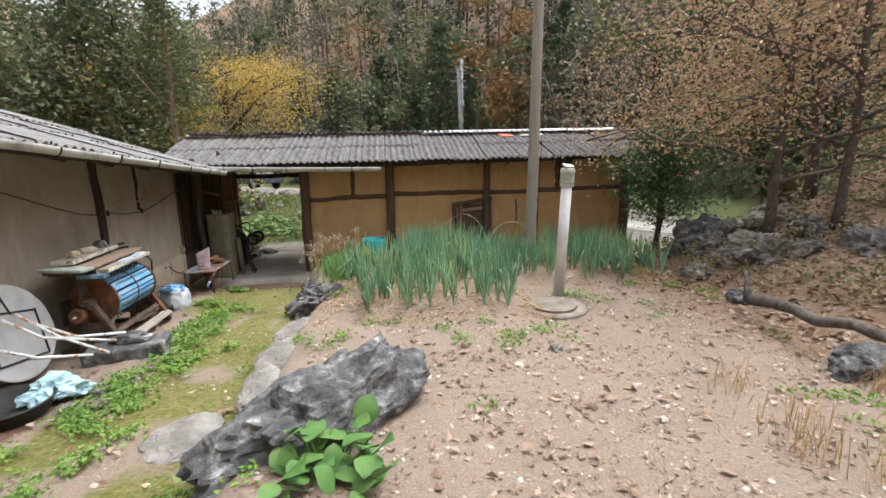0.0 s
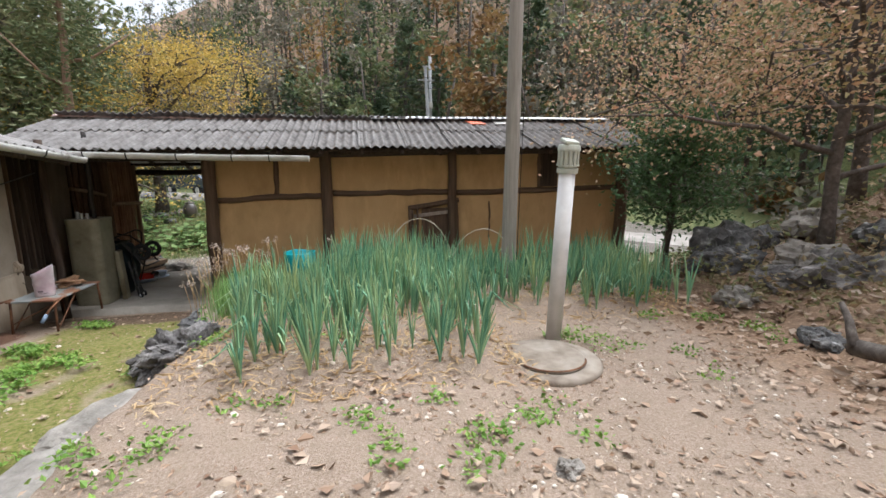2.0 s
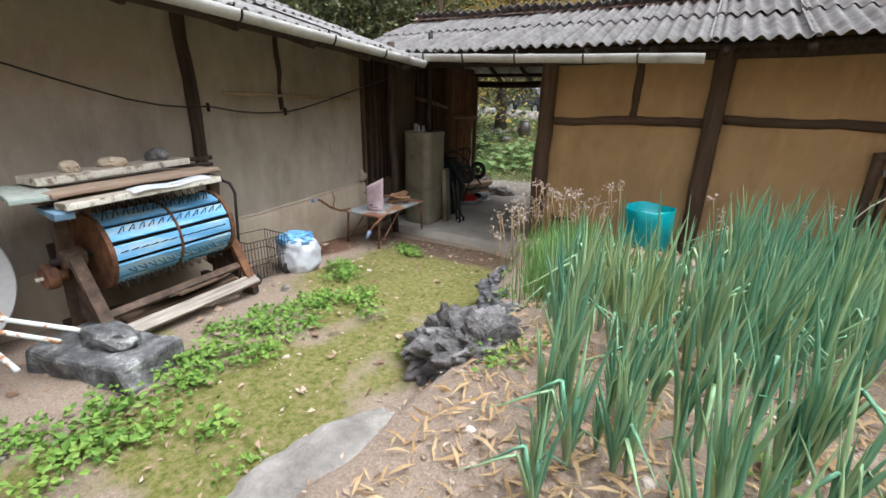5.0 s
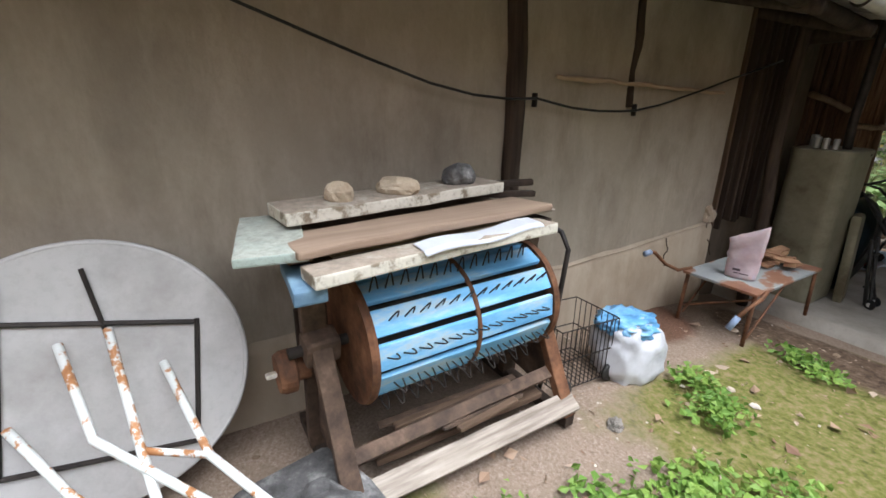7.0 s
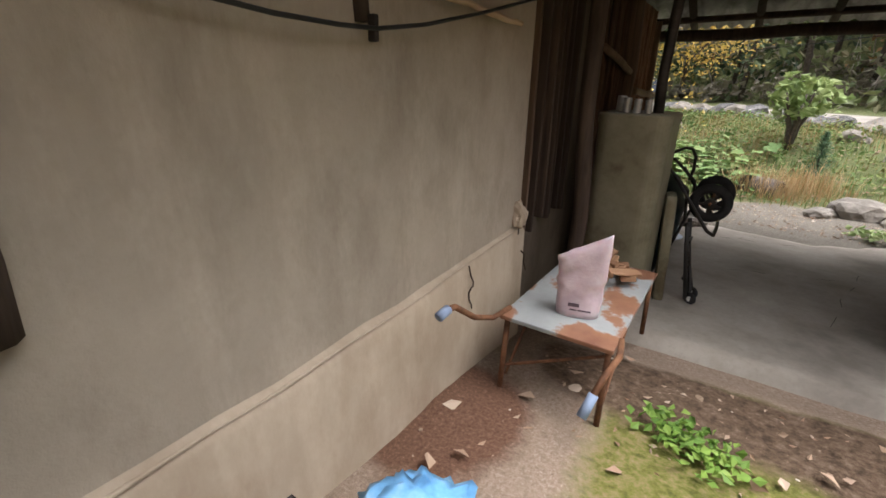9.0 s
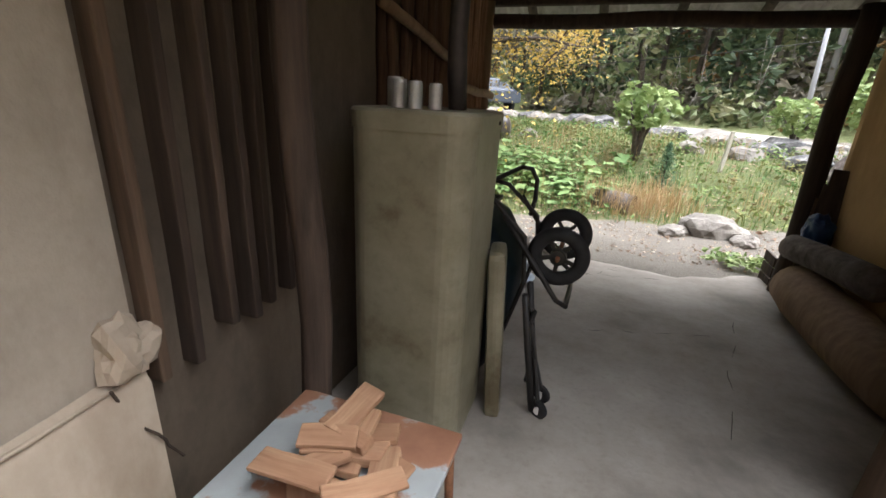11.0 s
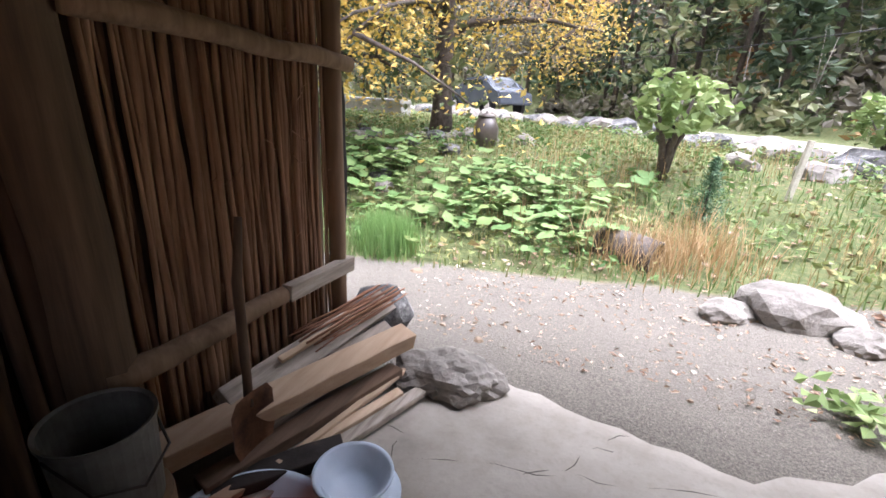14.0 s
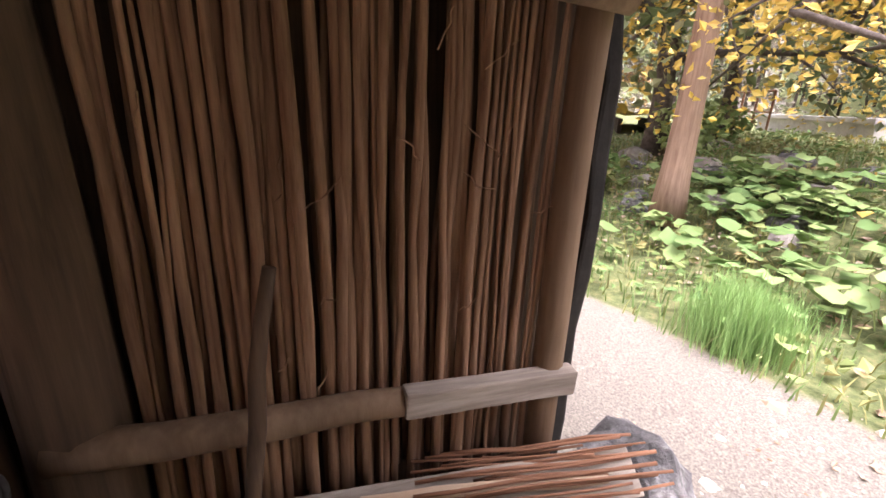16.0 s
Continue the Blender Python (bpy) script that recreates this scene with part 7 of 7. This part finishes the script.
def round_leaves(xy, size, rng):
    """Round wavy leaves, each a shallow eight-sided dish on its stem."""
    n = len(xy)
    p = lay(xy, 0.0) + np.column_stack([np.zeros((n, 2)), rng.uniform(0.12, 0.34, n)])
    r = size * rng.uniform(0.55, 1.15, n)
    tilt = rng.normal(size=(n, 2)) * 0.2
    a0 = rng.uniform(0, 6.28, n)
    rings = [np.column_stack([np.zeros(n), np.zeros(n), -0.12 * r])]
    for k in range(8):
        a = a0 + k * 0.7854
        q = r * (0.62 if k == 0 else 1.0) * rng.uniform(0.88, 1.1, n)
        rings.append(np.column_stack([q * np.cos(a), q * np.sin(a), 0.14 * r * np.sin(3 * a)]))
    v = np.stack(rings, 1)
    v[..., 2] += v[..., 0] * tilt[:, :1] + v[..., 1] * tilt[:, 1:]
    v = v + p[:, None]
    i = np.arange(n)[:, None] * 9
    f = [tuple(q) for k in range(8) for q in (i + np.array([0, 1 + k, 1 + (k + 1) % 8])).tolist()]
    return v.reshape(-1, 3), f


L_BROAD = leafy("butterbur_leaves", (0.075, 0.135, 0.04), (0.12, 0.21, 0.065), (0.19, 0.28, 0.1), (0.2, 0.25, 0.085), patch=1.5, through=0.2, rough=0.65)
cs = clumps(nr, np.column_stack([nr.uniform(-7.2, -2.7, 26), nr.uniform(14.7, 17.4, 26)]), 22, 0.33)
cs = cs[cs[:, 1] > 14.4 + 0.22 * np.clip(cs[:, 0] + 3.5, -3, 5)]
vv, ff = round_leaves(cs, 0.105, nr)
tagged(new("broad_leaves", soup("broad_leaves", vv, ff, L_BROAD, True)), "large round blue-green leaves carpeting the garden", "leaves", kind="stuff")
cs = clumps(nr, [(-4.74, 14.15), (-4.86, 14.3), (-4.62, 14.2)], 900, 0.11)
vv, ff = blades(lay(cs), 0.36, 0.004, nr, 0.4)
tagged(new("fern_clump", soup("fern_clump", vv, ff, L_FERN)), "feathery bright green clump by the path", "plant", kind="stuff")
cs = clumps(nr, [(-2.5, 14.85), (-2.35, 14.9), (-2.2, 15.0), (-2.75, 15.1), (-2.0, 15.3), (-1.8, 15.0)], 110, 0.2)
vv, ff = blades(lay(cs), 0.42, 0.008, nr, 0.8)
tagged(new("dry_grass", soup("dry_grass", vv, ff, L_DRY)), "orange-brown dry stems around the hollow log", "grass", kind="stuff")
cs = clumps(nr, np.column_stack([nr.uniform(-4, 1.5, 26), nr.uniform(15.2, 19, 26)]), 26, 0.22)
vv, ff = blades(lay(cs), 0.42, 0.006, nr, 0.5)
tagged(new("dry_grass", soup("dry_grass", vv, ff, L_DRY)), "tall pale dry stems in the garden", "grass", kind="stuff")

hl = solo("hollow_log", lathe([(0.15, -0.3), (0.18, -0.3), (0.19, 0.0), (0.17, 0.26), (0.145, 0.26), (0.15, 0), (0.15, -0.3)], 20), BARK, "short hollow rotten log lying in dry grass", "log", smooth=True)
hl.matrix_basis = pose(-2.55, 15.02, -0.53, 90, 0, 62)
for k, (x, y, s, mt) in enumerate(((-1.42, 14.35, (0.42, 0.28, 0.22), PALE_ROCK), (-1.85, 14.2, (0.22, 0.16, 0.09), PALE_ROCK), (-1.1, 14.1, (0.2, 0.15, 0.1), PALE_ROCK))):
    ob = solo("rock", boulder(s, 90 + k, 3, 0.28), mt, "pale rounded stone at the edge of the path", "rock", group="path stones")
    ob.matrix_basis = pose(x, y, gz(x, y) + s[2] * 0.2, 0, 0, 35 * k)
rnd = random.Random(21)
me_rocks = [mesh_of("rock", boulder((0.3, 0.24, 0.2), 100 + k, 2, 0.3), PALE_ROCK if k % 2 else ROCK, False) for k in range(6)]
# dry-stone edge below the lane, and stones round the garden
spots = []
for k in range(52):
    x = -9.5 + 0.26 * k
    y = 26.9 - 0.818 * (x + 5.1)
    spots.append((x + 0.633 * -2.4 + rnd.uniform(-0.2, 0.2), y + 0.774 * -2.4 + rnd.uniform(-0.3, 0.3), rnd.uniform(0.8, 1.9)))
for k in range(34):
    spots.append((rnd.uniform(-9.5, -5.0), rnd.uniform(16.2, 19.5), rnd.uniform(0.45, 0.9)))
for x, y, s in [(-7.3, 15.6, 0.7), (-7.6, 15.9, 0.6), (-5.7, 15.9, 0.6), (-5.2, 18.6, 1.0), (-5.6, 18.9, 1.2), (-4.5, 18.8, 1.0), (-1.2, 18.2, 1.1), (-0.3, 18.0, 1.2), (0.6, 17.6, 1.3), (1.3, 17.0, 1.2), (0.2, 18.6, 1.3)] + spots:
    ob = tagged(new("rock", me_rocks[rnd.randrange(6)]), "rough grey garden stone half sunk in the grass", "rock", "garden stones")
    ob.matrix_basis = pose(x, y, gz(x, y) + 0.02, rnd.uniform(-15, 15), rnd.uniform(-15, 15), rnd.uniform(0, 360)) @ Matrix.Diagonal((s, s, s * 0.9, 1))

# glazed jar and stake
GLAZE = speckled("brown_glaze", ((0.3, (0.05, 0.042, 0.036)), (0.7, (0.12, 0.10, 0.085))), 5, 0.3, bump=0.03, spec=0.6)
j = thing("earthen_jar", "dark brown glazed earthen jar with a lid", "jar", (-5.0, 18.1, gz(-5.0, 18.1) - 0.03))
part("body", lathe([(0, 0), (0.13, 0), (0.17, 0.05), (0.215, 0.2), (0.21, 0.34), (0.15, 0.48), (0.12, 0.5), (0, 0.5)], 28), GLAZE, j, smooth=True)
part("lid", lathe([(0, 0.5), (0.15, 0.5), (0.155, 0.52), (0.1, 0.55), (0.03, 0.57), (0.03, 0.6), (0, 0.605)], 28), GLAZE, j, smooth=True)
solo("stake", add_box(bmesh.new(), (0.06, 0.05, 0.75), pose(-0.85, 17.0, gz(-0.85, 17.0) + 0.32, 2, 4, 20), 0.008), WHITE_BOARD, "pale wooden stake in the garden", "stake")
solo("dead_branch", tube(bent((0.55, 16.9, -0.3), (1.25, 17.3, 0.75), 6, 0.12, 4), [0.08, 0.075, 0.07, 0.06, 0.05, 0.035, 0.02], 8), BARK, "dark crooked dead branch in the garden", "branch", smooth=True)

# concrete retaining wall, yellow boat, railing, parked car
RET = speckled("stained_concrete", ((0.3, (0.2, 0.195, 0.19)), (0.5, (0.42, 0.41, 0.4)), (0.75, (0.56, 0.55, 0.54))), 1.5, 0.9, fine=25)
rw = thing("retaining_wall", "pale stained concrete retaining wall by the lane", "wall", (-10.8, 23.6, 0), turn=-28)
part("face", add_box(bmesh.new(), (4.6, 0.35, 1.0), pose(0, 0, 0.05), 0.03, 0.02, 6), RET, rw)
part("coping", add_box(bmesh.new(), (4.7, 0.5, 0.12), pose(0, 0, 0.6), 0.02), RET, rw)
YELLOW = speckled("yellow_paint", ((0.3, (0.5, 0.36, 0.06)), (0.7, (0.68, 0.52, 0.12))), 3, 0.5)
bt = thing("yellow_boat", "yellow-hulled small boat hauled up on the grass", "boat", (-13.5, 20.6, gz(-13.5, 20.6)), turn=-35)
bm = bmesh.new()
rows = []
for i in range(11):
    u = i / 10
    w = 0.75 * math.sin(math.pi * (0.12 + 0.8 * u)) ** 0.5
    rows.append([bm.verts.new((-2.2 + 4.4 * u, k * w, 0.3 + (0.25 if abs(k) == 1 else 0.08 if abs(k) == 0.8 else 0.0) + 0.1 * u)) for k in (-1, -0.8, 0, 0.8, 1)])
for r_, s_ in zip(rows, rows[1:]):
    for k in range(4):
        bm.faces.new((r_[k], r_[k + 1], s_[k + 1], s_[k]))
bmesh.ops.solidify(bm, geom=bm.faces[:], thickness=0.04)
part("hull", bm, YELLOW, bt, smooth=True)
part("deck", add_box(bmesh.new(), (3.6, 1.1, 0.05), pose(-0.1, 0, 0.56), 0.015), TABLE_WHITE, bt, "white deck boards")
for y in (-0.4, 0.4):
    part("skid", add_box(bmesh.new(), (3.4, 0.1, 0.35), pose(0, y, 0.12), 0.02), DARK_TIMBER, bt)
rl = thing("railing", "thin rusty pipe railing beside the lane", "railing", (-11.6, 22.4, gz(-11.6, 22.4)), turn=-30)
for k in range(4):
    part("baluster", tube([(-1.2 + 0.8 * k, 0, 0), (-1.2 + 0.8 * k, 0, 0.95)], 0.025, 6), RUST, rl)
for z in (0.5, 0.95):
    part("rail", tube([(-1.2, 0, z), (1.2, 0, z)], 0.02, 6), RUST, rl)

CAR = speckled("pale_blue_car_paint", ((0.3, (0.07, 0.08, 0.1)), (0.7, (0.11, 0.125, 0.15))), 1.5, 0.25, 0.2, bump=0.0, spec=0.6)
GLASS = Mat("dark_car_glass", 0.08, 0.0, 0.6).color((0.02, 0.025, 0.03)).m
car_at = (-8.6, 29.75)
car = thing("car", "pale blue car parked on the lane", "car", (*car_at, gz(*car_at) + 0.04), turn=-39)
prof = [(-2.0, 0.35), (-2.02, 0.75), (-1.2, 0.9), (-0.75, 1.4), (0.75, 1.45), (1.5, 0.95), (2.02, 0.85), (2.05, 0.4)]
bm = bmesh.new()
rows = [[bm.verts.new((x, y * (0.82 if z < 1.0 else 0.68), z)) for x, z in prof] for y in (-1, 1)]
for k in range(len(prof)):
    bm.faces.new((rows[0][k], rows[0][(k + 1) % len(prof)], rows[1][(k + 1) % len(prof)], rows[1][k]))
bm.faces.new(rows[0][::-1])
bm.faces.new(rows[1])
bmesh.ops.bevel(bm, geom=bm.edges[:], offset=0.06, segments=2, affect="EDGES")
part("body", bm, CAR, car, smooth=False)
for y in (-1, 1):
    part("side_window", add_box(bmesh.new(), (1.5, 0.03, 0.34), pose(0.0, y * 0.755, 1.14, -y * 14, 0, 0), 0.02), GLASS, car, "dark side window")
    for x in (-1.25, 1.3):
        w_ = part("wheel", lathe([(0, -0.1), (0.2, -0.1), (0.3, -0.09), (0.31, 0), (0.3, 0.09), (0.2, 0.1), (0, 0.1)], 24, pose(x, y * 0.74, 0.31, 90, 0, 0)), TYRE, car, "black tyre")
        part("rim", lathe([(0, 0), (0.17, 0), (0.17, 0.02), (0, 0.03)], 20, pose(x, y * 0.85, 0.31, -90 * y, 0, 0)), WHITE_METAL, w_, "silver rim")
part("windscreen", add_box(bmesh.new(), (0.03, 1.2, 0.55), pose(1.14, 0, 1.2, 0, -56, 0), 0.02), GLASS, car, "dark windscreen")
part("rear_window", add_box(bmesh.new(), (0.03, 1.2, 0.5), pose(-1.0, 0, 1.17, 0, 42, 0), 0.02), GLASS, car, "dark rear window")

# concrete utility poles and lines
POLE_C = speckled("pale_concrete_pole", ((0.3, (0.28, 0.29, 0.3)), (0.7, (0.38, 0.39, 0.4))), 2, 0.8)


def mast(at, height, lean, r, arm=True):
    m_ = thing("utility_pole", "slender pale concrete utility pole", "pole", (*at, gz(*at) - 0.2))
    part("shaft", tube([(0, 0, 0), (lean * 0.5, 0, height / 2), (lean, 0, height)], [r, r * 0.85, r * 0.7], 12), POLE_C, m_, smooth=True)
    if arm:
        part("cross_arm", add_box(bmesh.new(), (0.9, 0.08, 0.08), pose(lean * 0.9, 0, height * 0.9), 0.01), POLE_C, m_)
        part("meter_box", add_box(bmesh.new(), (0.22, 0.25, 0.4), pose(lean * 0.6, -0.12, height * 0.6), 0.02), WHITE_METAL, m_)
    return m_


mast((5.0, 30.0), 7.6, 0.0, 0.13)
mast((4.6, 27.2), 7.0, -0.3, 0.11)
mast((2.4, 23.6), 3.0, -0.1, 0.075, False)


def wire(a, b, sag):
    pts = [Vector(a).lerp(Vector(b), i / 16) - Vector((0, 0, sag * 4 * (i / 16) * (1 - i / 16))) for i in range(17)]
    solo("power_line", tube(pts, 0.012, 5), CABLE, "sagging black power line", "cable", group="power lines", smooth=True)


wire((2.72, 8.0, 6.9), (5.0, 30.0, 6.6), 0.5)
for z, dx in ((6.6, 0.3), (6.75, -0.3), (6.2, 0.0)):
    wire((5.0 + dx, 30.0, z), (-26, 40.0, z + 1.0), 0.9)
    wire((4.4 + dx, 27.2, z - 0.2), (28, 18, z + 0.5), 0.7)
    wire((4.4 + dx, 27.2, z - 0.2), (-22, 44, z - 0.5), 0.9)
wire((5.0, 30, 4.2), (-24, 38, 5.0), 0.7)
wire((2.4, 23.6, 2.7), (-20, 36, 3.2), 0.8)

# ---- wooded hillside ----
def woods():
    nr = np.random.default_rng(99)
    tints = ((L_PINE, 0.40), (L_GREEN, 0.25), (leafy("dull_wood_leaves", (0.12, 0.11, 0.085), (0.195, 0.18, 0.135), (0.26, 0.235, 0.18), patch=0.2), 0.27), (leafy("rusty_wood_leaves", (0.15, 0.08, 0.035), (0.26, 0.15, 0.06), (0.3, 0.22, 0.09), patch=0.2), 0.05), (L_GOLD, 0.03))
    pts = []
    tries = 0
    while len(pts) < 640 and tries < 60000:
        tries += 1
        x, y = nr.uniform(-75, 55), nr.uniform(-2, 92)
        h = float(ground_parts(x, y)[5])
        if h < 1.0 or h > 72 or math.hypot(x, y) < 13:
            continue
        if y < 8 and abs(x) < 22 and x < 0:
            continue
        if all((x - a) ** 2 + (y - b) ** 2 > (1.9 + 0.04 * h) ** 2 for a, b in pts):
            pts.append((x, y))
    pick = nr.choice(5, len(pts), p=[t[1] for t in tints])
    stems = bmesh.new()
    clouds = [[] for _ in tints]
    for (x, y), kind in zip(pts, pick):
        z = gz(x, y)
        d = math.hypot(x, y - 8)
        h = nr.uniform(4.5, 9.0) + 0.06 * d
        add_tube(stems, [(x, y, z - 0.3), (x + nr.normal() * 0.15, y, z + h * 0.5), (x + nr.normal() * 0.3, y, z + h * 0.9)], [0.13, 0.1, 0.04], 6)
        n = 520 if d < 34 else 330
        if kind == 0:
            layer = nr.integers(2, 9, n) / 9
            r = (1.05 - layer) * nr.uniform(0.2, 1, n) * h * 0.32
            a = nr.uniform(0, 6.28, n)
            c = np.stack([x + r * np.cos(a), y + r * np.sin(a), z + h * layer + 0.25 * nr.normal(size=n) - 0.15 * r], 1)
        else:
            lumps = nr.normal(size=(9, 3)) * np.array([h * 0.16, h * 0.16, h * 0.2]) + np.array([x, y, z + h * 0.6])
            c = lumps[nr.integers(0, 9, n)] + nr.normal(size=(n, 3)) * 0.5
        clouds[kind].append(c)
    # bushes at the foot and on the slope
    m = 0
    while m < 330:
        x, y = nr.uniform(-40, 34), nr.uniform(10, 50)
        h = float(ground_parts(x, y)[5])
        if 0.2 < h < 22:
            z = gz(x, y)
            s = nr.uniform(0.5, 1.1)
            clouds[[1, 2, 1, 2, 1, 2, 3, 2][m % 8]].append(np.array([x, y, z + 0.5 * s]) + nr.normal(size=(130, 3)) * np.array([0.75, 0.75, 0.5]) * s)
            m += 1
    for (mat, _), cl in zip(tints, clouds):
        if cl:
            vv, ff = leaf_quads(np.vstack(cl), 0.42, nr, 0.35, 0.55, 0.4)
            tagged(new("woods", soup("woods", vv, ff, mat)), "dense mixed autumn woods on the hillside", "woods", kind="stuff")
    solo("wood_trunks", stems, BARK, "dark trunks of the hillside woods", "woods", "stuff", smooth=True)
    # bare grey twigs
    bm = bmesh.new()
    for k in range(420):
        x, y = nr.uniform(-30, 24), nr.uniform(14, 46)
        if 0.5 < float(ground_parts(x, y)[5]) < 20:
            z = gz(x, y)
            e = Vector((nr.normal() * 0.5, nr.normal() * 0.5, nr.uniform(1.2, 3.2)))
            add_tube(bm, [(x, y, z), Vector((x, y, z)) + e * 0.5 + Vector((0.1, 0, 0)), Vector((x, y, z)) + e], [0.03, 0.02, 0.008], 4)
    solo("bare_saplings", bm, POLE_GREY, "bare grey saplings on the hillside", "saplings", "stuff", smooth=True)


woods()
